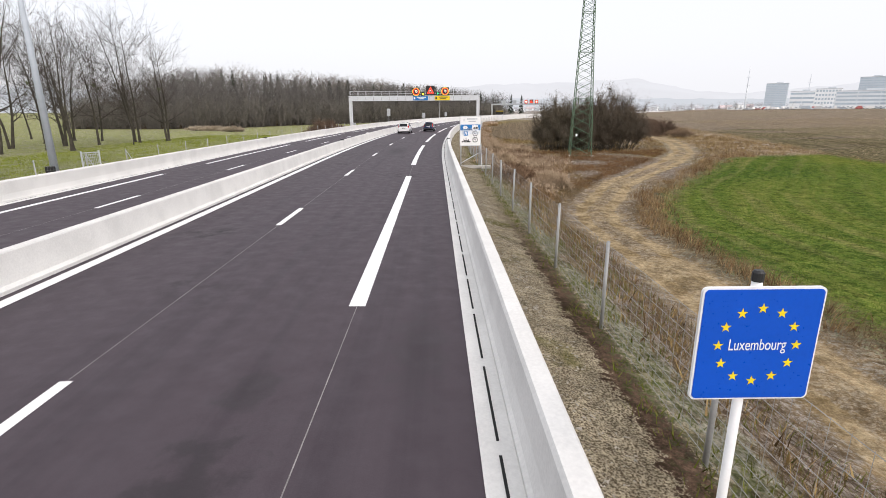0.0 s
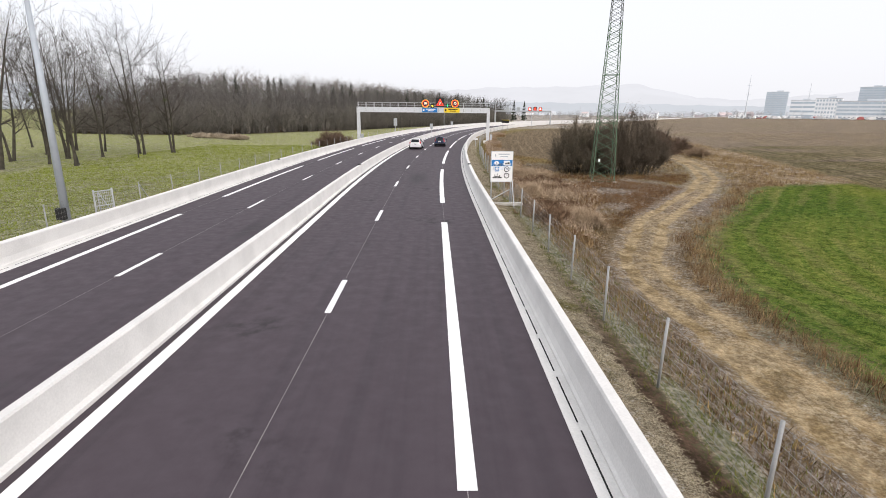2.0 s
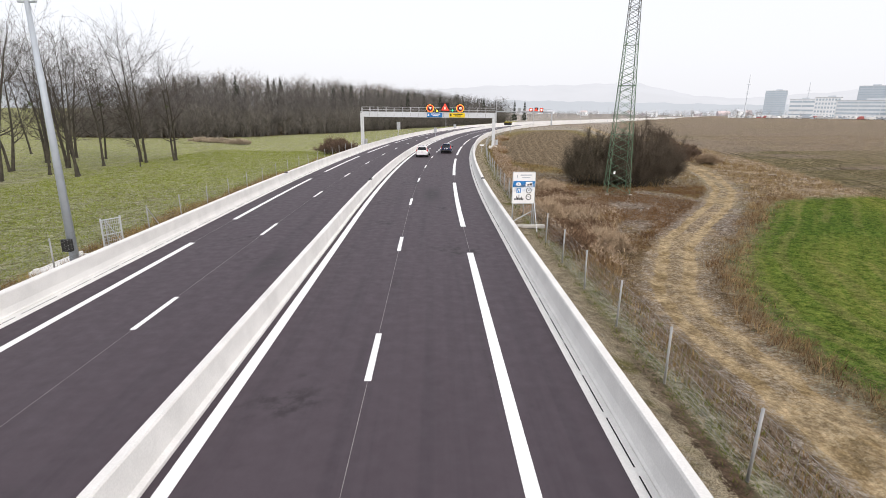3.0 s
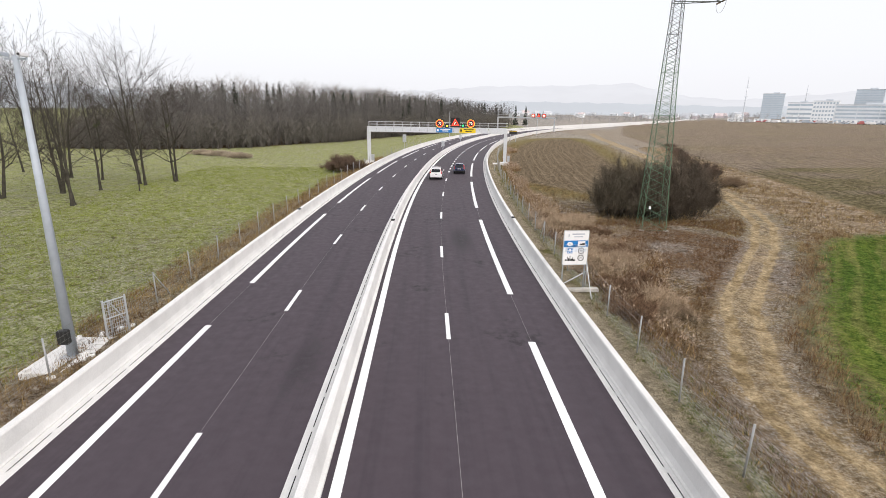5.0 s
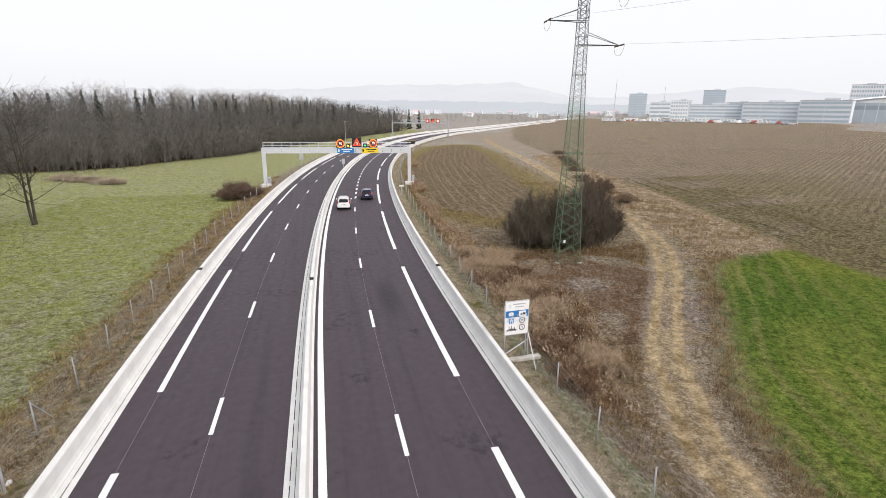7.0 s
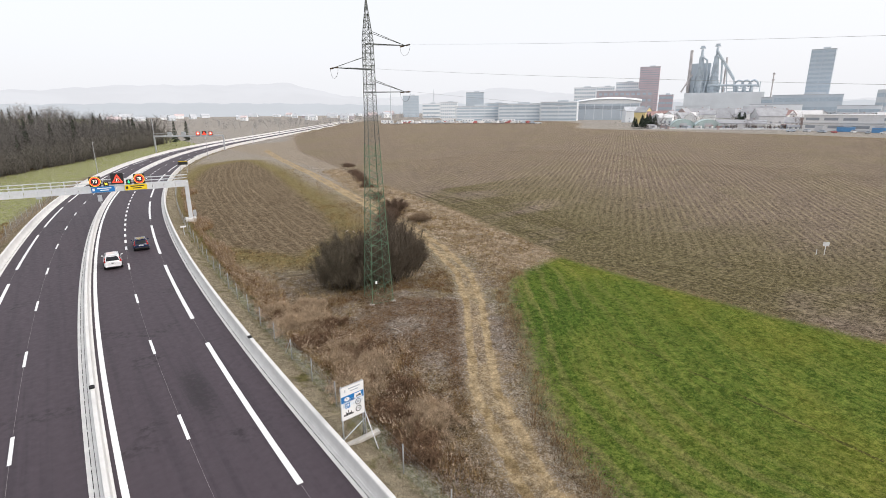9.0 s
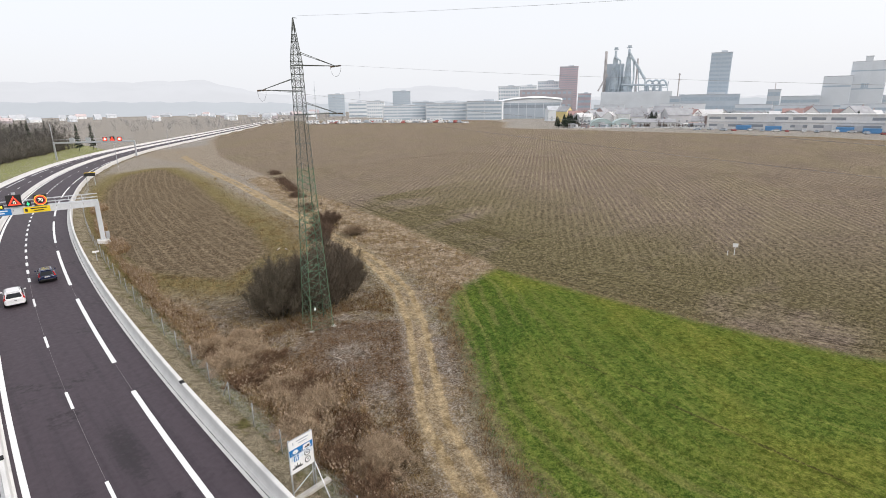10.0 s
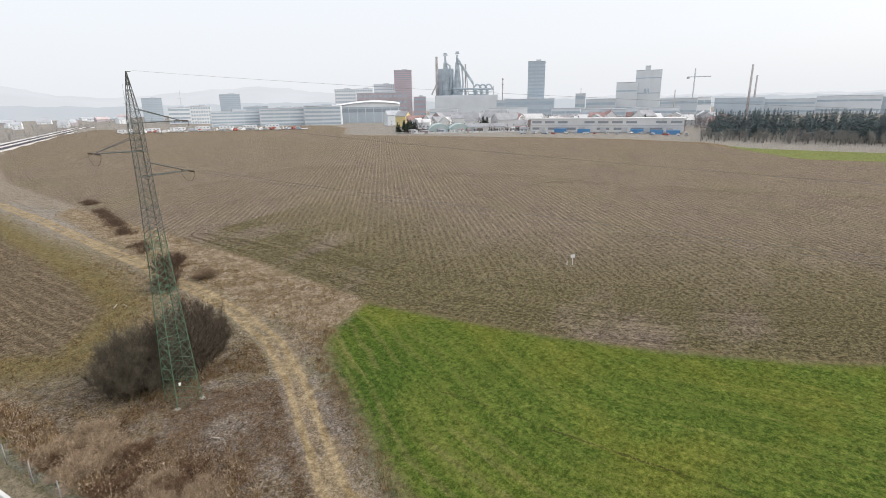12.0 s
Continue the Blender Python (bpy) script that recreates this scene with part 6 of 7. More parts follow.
def conifer_pieces(seed, h, wide=1.0, boughs=420):
    rng = np.random.default_rng(seed)
    tris = [[np.array([-0.15, 0, 0]), np.array([0.15, 0, 0]), np.array([0, 0, h])], [np.array([0, -0.15, 0]), np.array([0, 0.15, 0]), np.array([0, 0, h])]]
    for _ in range(boughs):
        f = rng.uniform(0.12, 1.0) ** 0.8
        a = rng.uniform(0, 2 * np.pi)
        reach = ((1 - f) * h * 0.21 + 0.25) * wide
        p = np.array([0, 0, f * h])
        q = p + np.array([math.cos(a) * reach, math.sin(a) * reach, -0.25 * reach]) * rng.uniform(0.7, 1.1)
        s = np.array([-math.sin(a), math.cos(a), rng.normal(0, 0.5)]) * (0.16 + 0.12 * (1 - f))
        m_ = (p + q) / 2
        tris += [[m_ - s, m_ + s, q], [p, m_ - s, m_ + s]]
    return np.array(tris)


def plant_wood(name, spots, kinds, mat, label, seed, scale=(0.62, 0.92)):
    rng = np.random.default_rng(seed)
    c = Cloud()
    for x, y in spots:
        k = kinds[rng.integers(len(kinds))]
        a, s = rng.uniform(0, 2 * np.pi), rng.uniform(*scale)
        rot = np.array([[math.cos(a), -math.sin(a), 0], [math.sin(a), math.cos(a), 0], [0, 0, 1]]) * s
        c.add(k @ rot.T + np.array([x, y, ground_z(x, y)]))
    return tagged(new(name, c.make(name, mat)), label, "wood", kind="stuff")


EDGE = WOOD[:9]


def wood_spots(n, depth, seed, lo=0.0, a=0, b=None):
    rng = np.random.default_rng(seed)
    pts = np.array(EDGE[a:b], float)
    seg = np.linalg.norm(np.diff(pts, axis=0), axis=1)
    out = []
    for _ in range(n):
        k = rng.choice(len(seg), p=seg / seg.sum())
        p = pts[k] + (pts[k + 1] - pts[k]) * rng.uniform()
        d = (pts[k + 1] - pts[k]) / seg[k]
        away = np.array([-d[1], d[0]])
        out.append(p + away * (lo + (depth - lo) * rng.uniform() ** 1.4) + rng.normal(0, 1.5, 2))
    return out


M_WOOD = straw_mat("bare_wood", (0.100, 0.093, 0.086), (0.225, 0.210, 0.196))
M_WOOD_LIGHT = straw_mat("bare_birch_wood", (0.20, 0.175, 0.15), (0.36, 0.32, 0.28))
M_FIR = straw_mat("dark_fir", (0.03, 0.04, 0.028), (0.085, 0.10, 0.068))
KINDS = [wood_pieces(k, 20.0) for k in range(5)]
FIRS = [conifer_pieces(k, 14.5) for k in range(3)]
plant_wood("bare_wood", wood_spots(1150, 62, 3), KINDS, M_WOOD, "leafless brown deciduous wood along the field", 1)
plant_wood("bare_wood", wood_spots(220, 95, 4, 45, 2), KINDS, M_WOOD_LIGHT, "paler leafless trees deeper in the wood", 2, (0.78, 1.0))
plant_wood("fir_wood", wood_spots(70, 40, 15, 2, 5), FIRS, M_FIR, "dark firs at the edge of the bare wood", 16, (0.6, 1.1))
plant_wood("fir_wood", wood_spots(75, 85, 5, 26, 3), FIRS, M_FIR, "dark firs standing among the bare trees", 6, (0.8, 1.12))
SHRUB = [wood_pieces(20 + k, 5.0, limbs=20, twigs=8) for k in range(3)]
M_UNDER = straw_mat("undergrowth_twigs", (0.122, 0.112, 0.098), (0.255, 0.235, 0.208))
plant_wood("undergrowth", wood_spots(1900, 10, 8), [wood_pieces(30 + k, 5.0, 2.0, 0.02, 20, 8) for k in range(4)], M_UNDER, "thick leafless undergrowth at the foot of the wood", 9, (0.5, 1.7))
plant_wood("undergrowth", wood_spots(900, 70, 18, 8), SHRUB, M_UNDER, "thick leafless undergrowth within the wood", 19, (1.0, 1.9))


# ---- the town beyond the field ----
VIEW, EYE_LEVEL = (-9.9, 18.2), 24.7


def spot(az, dist):
    a = radians(az - 1.9)
    return VIEW[0] + dist * math.sin(a), VIEW[1] + dist * math.cos(a)


def high(dist, el):
    """The height of what stands el degrees over the eye's level, dist metres off."""
    return EYE_LEVEL + dist * math.tan(radians(el - 0.35))


# far town: aerial haze is mixed into these base colours, paler and bluer
M_HAZED = {
    "pale": plain("hazed_pale_render", (0.708, 0.741, 0.768), 0.85, vary=0.07, scale=0.05, fine=1.0),
    "white": plain("hazed_white_render", (0.840, 0.860, 0.873), 0.8, vary=0.06, scale=0.05, fine=1.0),
    "grey": plain("hazed_grey_cladding", (0.602, 0.642, 0.675), 0.6, vary=0.08, scale=0.05, fine=1.0),
    "steel": plain("hazed_blue_grey_cladding", (0.523, 0.583, 0.636), 0.6, vary=0.08, scale=0.05, fine=1.0),
    "red": plain("hazed_red_cladding", (0.57, 0.475, 0.505), 0.7, vary=0.08, scale=0.05, fine=1.0),
    "brick": plain("hazed_red_brown_brick", (0.50, 0.445, 0.465), 0.85, vary=0.15, scale=0.1, fine=2.0),
    "yellow": plain("hazed_yellow_render", (0.734, 0.649, 0.444), 0.85, vary=0.06, scale=0.1, fine=1.0),
    "roof": plain("hazed_dark_roof", (0.510, 0.530, 0.557), 0.8, vary=0.15, scale=0.2, fine=2.0),
    "tile": plain("hazed_red_tile_roof", (0.602, 0.510, 0.504), 0.85, vary=0.2, scale=0.3, fine=3.0),
    "iron": plain("hazed_furnace_iron", (0.48, 0.54, 0.585), 0.7, 0.1, vary=0.2, scale=0.1, fine=1.0),
    "rust": plain("hazed_rusted_iron", (0.52, 0.49, 0.485), 0.8, vary=0.3, scale=0.1, fine=1.0),
    "blue": plain("hazed_blue_container", (0.378, 0.497, 0.642), 0.6, vary=0.1, scale=0.3, fine=2.0),
    "hangar": plain("hazed_grey_green_sheet", (0.635, 0.682, 0.695), 0.5, 0.2, vary=0.08, scale=0.2, fine=3.0),
    "pane": glass("hazed_far_window", (0.34, 0.40, 0.45), 0.3, 0.3),
    "dark": glass("hazed_dark_window", (0.28, 0.315, 0.35), 0.3, 0.3),
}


# nearer houses: grey, steel, brick, slate and panes lightened to carry slight haze
M_NEAR = {
    "white": plain("white_house_render", (0.80, 0.80, 0.79), 0.8, vary=0.08, scale=0.1, fine=1.0),
    "pale": plain("pale_house_render", (0.72, 0.71, 0.70), 0.85, vary=0.10, scale=0.1, fine=1.0),
    "grey": plain("hazed_grey_house_render", (0.57, 0.57, 0.58), 0.85, vary=0.10, scale=0.1, fine=1.0),
    "steel": plain("hazed_blue_grey_sheet", (0.45, 0.50, 0.56), 0.6, vary=0.10, scale=0.1, fine=1.0),
    "red": plain("red_paint", (0.42, 0.13, 0.12), 0.6, vary=0.10, scale=0.1, fine=1.0),
    "brick": plain("hazed_brown_house_brick", (0.45, 0.355, 0.335), 0.85, vary=0.15, scale=0.2, fine=2.0),
    "yellow": plain("yellow_house_render", (0.74, 0.61, 0.30), 0.85, vary=0.06, scale=0.1, fine=1.0),
    "roof": plain("hazed_slate_roof", (0.37, 0.375, 0.39), 0.8, vary=0.2, scale=0.3, fine=3.0),
    "tile": plain("clay_tile_roof", (0.36, 0.235, 0.215), 0.85, vary=0.2, scale=0.3, fine=3.0),
    "blue": plain("blue_container_paint", (0.12, 0.30, 0.55), 0.5, vary=0.1, scale=0.3, fine=2.0),
    "hangar": plain("sea_green_sheet", (0.47, 0.565, 0.55), 0.5, 0.2, vary=0.1, scale=0.3, fine=3.0),
    "dark": glass("hazed_house_window", (0.23, 0.245, 0.265), 0.3, 0.3),
}


def block(name, az0, az1, dist, top, label, wall="pale", storeys=5, base=None, depth=18.0, cols=0, pane="pane", sill=0.42, turn=0.0, roof="roof", plant=True):
    """A flat-roofed building as seen between two bearings, with a band of windows to each storey."""
    am = (az0 + az1) / 2
    x, y = spot(am, dist + depth / 2)
    w = 2 * dist * math.tan(radians((az1 - az0) / 2))
    z0 = ground_z(x, y) - 0.3 if base is None else base
    h = high(dist, top) - z0
    t = thing(name, label, "building", (x, y, z0), -am + turn)
    part("wall", Geo().box((w, depth, h), (0, 0, h / 2), bevel=0.15), M_HAZED[wall], t)
    part("roof", Geo().box((w + 0.4, depth + 0.4, 0.5), (0, 0, h + 0.2)), M_HAZED[roof], t)
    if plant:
        part("plant_room", Geo().box((w * 0.3, depth * 0.4, 2.0), (w * 0.1, 0, h + 1.4)), M_HAZED["grey"], t)
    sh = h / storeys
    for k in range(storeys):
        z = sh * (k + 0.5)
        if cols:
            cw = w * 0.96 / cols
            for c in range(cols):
                part("window", Geo().box((cw * 0.62, 0.12, sh * sill), (-w * 0.48 + cw * (c + 0.5), -depth / 2 - 0.02, z)), M_HAZED[pane], t)
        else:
            part("window_band", Geo().box((w * 0.97, 0.12, sh * sill), (0, -depth / 2 - 0.02, z)), M_HAZED[pane], t)
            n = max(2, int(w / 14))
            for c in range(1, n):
                part("pier", Geo().box((0.5, 0.2, sh * 0.9), (-w / 2 + w * c / n, -depth / 2 - 0.05, z)), M_HAZED[wall], t)
    return t


def house(az, dist, w, d, eave, ridge, label, wall="white", roof="roof", turn=0.0, windows=2):
    x, y = spot(az, dist)
    z0 = ground_z(x, y) - 0.2
    near = M_NEAR if dist < 560 else M_HAZED
    t = thing("house", label, "house", (x, y, z0), -az + turn, group="houses at the field's edge")
    g = Geo().box((w, d, eave), (0, 0, eave / 2))
    g.add([(-w / 2, -d / 2, eave), (-w / 2, d / 2, eave), (-w / 2, 0, ridge), (w / 2, -d / 2, eave), (w / 2, d / 2, eave), (w / 2, 0, ridge)], [(0, 2, 1), (3, 4, 5)])
    part("wall", g, near[wall], t)
    o = 0.35
    sl = (ridge - eave) / (d / 2)
    for s in (-1, 1):
        a = [(-w / 2 - o, s * (d / 2 + o), eave - sl * o), (w / 2 + o, s * (d / 2 + o), eave - sl * o), (w / 2 + o, 0, ridge + 0.02), (-w / 2 - o, 0, ridge + 0.02)]
        b = [(p[0], p[1], p[2] + 0.22) for p in a]
        part("roof", Geo().add(a + b, [(0, 1, 2, 3), (7, 6, 5, 4), (0, 4, 5, 1), (1, 5, 6, 2), (2, 6, 7, 3), (3, 7, 4, 0)]), near[roof], t)
    for k in range(windows):
        for z in ((1.5,) if eave < 4.5 else (1.5, 4.2)):
            part("window", Geo().box((1.3, 0.1, 1.2), (-w / 2 + w * (k + 0.5) / windows, -d / 2 - 0.02, z)), near["dark"], t)
    part("chimney", Geo().box((0.6, 0.6, 1.6), (w * 0.25, 0.3, ridge + 0.3)), near["brick"], t)
    return t


# towers and offices
block("office_tower", 34.9, 36.6, 930, 1.21, "distant blue-grey office tower beyond the field", "steel", 14, depth=25, sill=0.35)
block("office_tower", 41.7, 43.6, 900, 1.49, "distant dark blue-grey office tower beyond the offices", "steel", 13, depth=25, sill=0.35)
block("office_block", 37.0, 38.9, 820, 0.30, "white office block with dark window bands", "white", 4)
block("office_block", 38.9, 40.8, 780, 0.40, "white office block with square windows", "white", 5, cols=8, sill=0.5)
block("office_block", 40.6, 45.2, 640, -0.15, "long pale office building with bands of windows", "pale", 5, depth=22, sill=0.48, turn=6)
block("office_block", 45.3, 49.7, 625, 0.05, "long pale office building with bands of windows", "pale", 5, depth=22, sill=0.48)
block("office_block", 49.8, 53.6, 615, 0.21, "long pale office building with open end frames", "pale", 5, depth=22, sill=0.48, turn=-4)
block("office_block", 47.0, 53.0, 760, 0.17, "grey office building behind the long offices", "grey", 6)
block("office_block", 43.8, 46.2, 800, 0.27, "grey office building beside the tower", "steel", 6)
block("apartment_block", 53.0, 55.2, 960, 1.85, "white apartment block with many square windows", "white", 8, cols=12, sill=0.5)
block("apartment_block", 55.2, 57.0, 980, 1.90, "white apartment block with many square windows", "white", 8, cols=10, sill=0.5)
block("apartment_block", 57.1, 59.3, 1010, 2.30, "white apartment block with a patterned front", "white", 10, cols=12, sill=0.45)
block("brick_block", 55.3, 60.8, 900, 1.45, "long red-brown block with scattered white windows", "brick", 4, cols=10, pane="pane", sill=0.35)
block("red_tower", 59.3, 61.15, 980, 3.72, "tall dull red tower block", "red", 22, depth=24, sill=0.22, pane="dark")
block("red_block", 61.3, 62.6, 900, 1.0, "low red building beside the tower", "red", 4)
block("office_tower", 73.45, 75.2, 590, 4.30, "grey striped high-rise tower with window bands", "steel", 17, depth=20, sill=0.5, pane="pane")
block("low_block", 71.2, 76.3, 580, 0.55, "dark low block at the foot of the high-rise", "steel", 3, depth=30)
block("works_building", 70.2, 72.0, 640, 0.45, "grey works building beside the furnace", "grey", 3)


def hall():
    x, y = spot(56.2, 680)
    z0 = ground_z(x, y) + 8.5
    t = thing("exhibition_hall", "wide low hall with a white curved roof", "building", (x, y, z0), -57)
    rows = []
    for k in range(13):
        u = k / 12
        zz = 10.2 + 5.6 * math.sin(math.pi * (0.02 + 0.80 * u))
        rows.append([(-42 + 84 * u, -30, zz), (-42 + 84 * u, 0, zz + 2.2), (-42 + 84 * u, 30, zz)])
    g = Geo().sheet(rows)
    g.sheet([[(p[0], p[1], p[2] - 0.8) for p in r][::-1] for r in rows])
    part("roof", g, M_HAZED["white"], t, "white membrane roof", smooth=True)
    part("gable", Geo().sheet([[(r[0][0], -28.4, 10.2), (r[0][0], -28.4, r[0][2] - 0.4)] for r in rows][::-1]), M_HAZED["white"], t, "white front under the curved roof")
    part("wall", Geo().box((82, 56, 20.5), (0, 0, 0.2)), M_HAZED["steel"], t)
    part("window_band", Geo().box((80, 0.3, 4), (0, -28.1, 6.0)), M_HAZED["dark"], t)
    for k in range(9):
        part("pier", Geo().box((0.6, 0.5, 19), (-40 + 10 * k, -28.2, 0.6)), M_HAZED["pale"], t)


hall()


def furnace():
    x, y = spot(66.6, 835)
    z0 = ground_z(x, y) - 1
    t = thing("blast_furnace", "old blast furnace plant with chimney, towers and slanting hoists", "furnace", (x, y, z0), -66.6)
    I, R = M_HAZED["iron"], M_HAZED["rust"]

    def X(px):
        return (px - 818) * 0.875

    def Z(py):
        return 22.7 - z0 + (185 - py) * 0.84

    part("chimney", Geo().tube((X(771), 6, 0), (X(771), 6, Z(101)), 2.6, 1.9, 14), R, t, "tall rust-grey chimney")
    part("chimney", Geo().tube((X(822), 14, 0), (X(822), 14, Z(114)), 1.6, 1.2, 12), R, t, "slim rust-grey chimney")
    for px, top in ((787, 97), (808, 95)):
        part("furnace_tower", Geo().tube((X(px), 0, 0), (X(px), 0, Z(150)), 8, 6, 16).tube((X(px), 0, Z(150)), (X(px), 0, Z(128)), 5, 2.4, 14), I, t)
        for dx in (-3.2, 3.2):
            part("uptake", Geo().tube((X(px) + dx, 0, Z(140)), (X(px) + dx * 0.6, 0, Z(112)), 1.2, 1.0, 8), I, t)
        part("bleeder", Geo().tube((X(px), 0, Z(128)), (X(px), 0, Z(top + 4)), 2.4, 1.6, 10).box((7, 4, 1.2), (X(px), 0, Z(top + 2))).box((5, 3, 2.4), (X(px), 0, Z(top))), I, t)
        for k in range(5):
            part("platform", Geo().box((15 - k * 1.4, 11 - k, 0.7), (X(px), 0, Z(172 - 9 * k))), I, t)
            for sx in (-1, 1):
                part("column", Geo().tube((X(px) + sx * (7 - k * 0.7), -4, Z(176 - 9 * k)), (X(px) + sx * (6.5 - k * 0.7), -4, Z(166 - 9 * k)), 0.45, n=5), I, t)
    part("hoist", Geo().tube((X(808), -3, Z(104)), (X(836), -3, Z(148)), 1.4, n=6).tube((X(808), 3, Z(108)), (X(836), 3, Z(152)), 0.8, n=5), I, t, "slanting skip hoist")
    part("hoist", Geo().tube((X(762), -3, Z(168)), (X(776), -3, Z(140)), 1.2, n=6), R, t, "slanting skip hoist")
    part("stove_house", Geo().box((24, 18, Z(122)), (X(787), 16, Z(122) / 2), bevel=0.4), M_HAZED["steel"], t, "pale blue-grey stove house")
    for k, px in enumerate((841, 851, 861)):
        part("bent_pipe", Geo().path([(X(px) + 6 * math.cos(a) + 2, 4, Z(162) + 9 * math.sin(a)) for a in (math.pi * j / 9 for j in range(10))], 1.3, 8), I, t, "thick arched gas pipe")
        part("dust_catcher", Geo().tube((X(px), 2, Z(176)), (X(px), 2, Z(160)), 3.2, 2.0, 12), I, t)
    part("gas_main", Geo().tube((X(800), -6, Z(158)), (X(868), -6, Z(160)), 1.4, n=8), I, t)
    part("machine_house", Geo().box((30, 12, Z(168)), (X(845), 10, Z(168) / 2), bevel=0.3), I, t)
    part("base_wall", Geo().box((96, 10, Z(170)), (X(824), -14, Z(170) / 2), bevel=0.2), M_HAZED["pale"], t, "long pale concrete bunker wall")
    for k in range(12):
        part("buttress", Geo().box((1.0, 0.5, Z(173)), (X(824) - 46 + 8.3 * k, -19.2, Z(173) / 2)), M_HAZED["pale"], t)
    rf = random.Random(8)
    for px in (787, 808):
        for k in range(7):
            z, w = 176 - 7.5 * k, 8.5 - 0.75 * k
            for sx in (-1, 1):
                part("brace", Geo().tube((X(px) + sx * w, -5, Z(z)), (X(px) - sx * w * 0.9, -5, Z(z - 7.5)), 0.35, n=4), I, t)
        part("downcomer", Geo().path([(X(px), -2, Z(112)), (X(px) + 7, -3, Z(118)), (X(px) + 9, -3, Z(150)), (X(px) + 6, -3, Z(176))], 1.2, 8), I, t, "bent gas downcomer pipe")
    for k in range(16):
        px = rf.uniform(778, 872)
        part("pipe_rack", Geo().tube((X(px), -7, Z(176)), (X(px), -7, Z(rf.uniform(150, 170))), 0.5, n=5), I, t)
    for py in (164, 171):
        part("walkway", Geo().box((78, 1.5, 0.6), (X(826), -8, Z(py))), I, t)
    part("hoist_frame", Geo().tube((X(836), -3, Z(148)), (X(838), -3, Z(176)), 0.9, n=5).tube((X(824), -3, Z(130)), (X(828), -3, Z(176)), 0.6, n=5), I, t)
    part("lamp_stack", Geo().tube((X(888), 0, 0), (X(888), 0, Z(141)), 0.9, 0.7, 8).box((3, 2, 1.5), (X(888), 0, Z(152))).box((3, 2, 1.5), (X(888), 0, Z(143))), R, t)


furnace()


def works(az0, az1, dist, top, label, wall, **kw):
    return block("works_building", az0, az1, dist, top, label, wall, plant=False, **kw)


works(82.4, 84.4, 790, 2.0, "pale grey silo building of the works", "pale", storeys=2, sill=0.08, depth=30)
works(84.2, 86.6, 800, 3.10, "tall pale grey silo tower of the works", "pale", storeys=3, sill=0.06, depth=30)
works(85.0, 85.5, 800, 3.5, "small tower top above the silo", "pale", storeys=1, sill=0.1, depth=8)
works(86.6, 90.0, 820, 0.35, "long grey hall of the works", "grey", storeys=2, sill=0.2, depth=30)
works(78.4, 79.4, 760, 1.0, "small grey works building", "grey", storeys=3)
works(79.5, 82.4, 780, 0.4, "low grey works hall", "grey", storeys=2, sill=0.3)
works(90.0, 91.2, 700, 0.45, "white works building behind the wood", "white", storeys=2)
works(91.5, 95.6, 760, 0.30, "long blue-grey works hall behind the wood", "steel", storeys=2, sill=0.25, depth=40)
works(95.6, 99.5, 800, 0.15, "long grey works hall behind the wood", "grey", storeys=2, sill=0.25, depth=40)
works(99.5, 104.0, 820, 0.35, "long pale works hall behind the wood", "pale", storeys=2, sill=0.2, depth=40)
works(104.0, 110.0, 840, 0.2, "long blue-grey works hall behind the wood", "steel", storeys=2, sill=0.25, depth=40)
works(63.0, 66.0, 620, -0.3, "pale low hall before the furnace", "pale", storeys=2, sill=0.2)
works(69.4, 73.5, 520, -0.35, "grey low hall with red lettered front", "white", storeys=1, sill=0.3)
works(76.0, 79.0, 540, -0.45, "pale low works hall", "pale", storeys=2, sill=0.3)
works(79.2, 83.5, 500, -0.6, "pale low works building behind the warehouse", "grey", storeys=2, sill=0.3)
works(84.0, 88.5, 520, -0.5, "pale low works building behind the warehouse", "pale", storeys=2, sill=0.3)
for az, el, d, r, lb in ((94.25, 3.25, 760, 1.6, "tall slim rust-grey chimney of the works"), (94.7, 2.3, 900, 1.6, "pale distant works chimney"), (78.9, 1.6, 800, 0.6, "slim grey mast far off"), (87.9, 1.2, 700, 0.8, "short grey chimney of the works")):
    x, y = spot(az, d)
    z0 = ground_z(x, y)
    solo("chimney", Geo().tube((0, 0, 0), (0, 0, high(d, el) - z0), r, r * 0.75, 10), M_HAZED["rust"], lb, "chimney", m=pose(x, y, z0), smooth=True)


def crane(az, d, el):
    x, y = spot(az, d)
    z0 = ground_z(x, y)
    h = high(d, el) - z0
    t = thing("tower_crane", "distant pale tower crane", "crane", (x, y, z0), -az)
    part("tower", Geo().tube((0, 0, 0), (0, 0, h), 0.9, n=4), M_HAZED["grey"], t)
    part("jib", Geo().tube((-9, 0, h * 0.82), (22, 0, h * 0.82), 0.7, n=4), M_HAZED["grey"], t)
    part("counterweight", Geo().box((4, 2, 3), (-9, 0, h * 0.80)), M_HAZED["rust"], t)


crane(89.5, 900, 3.1)


def lattice(az, d, el):
    x, y = spot(az, d)
    z0 = ground_z(x, y)
    h = high(d, el) - z0
    t = thing("radio_mast", "slim distant grey radio mast", "mast", (x, y, z0), -az)
    part("mast", Geo().tube((0, 0, 0), (0, 0, h), 0.9, 0.25, n=4), M_HAZED["grey"], t)
    for k in (0.55, 0.75):
        part("arm", Geo().tube((-2.5, 0, h * k), (2.5, 0, h * k), 0.2, n=4), M_HAZED["grey"], t)


lattice(33.6, 760, 2.5)
lattice(38.2, 900, 1.9)


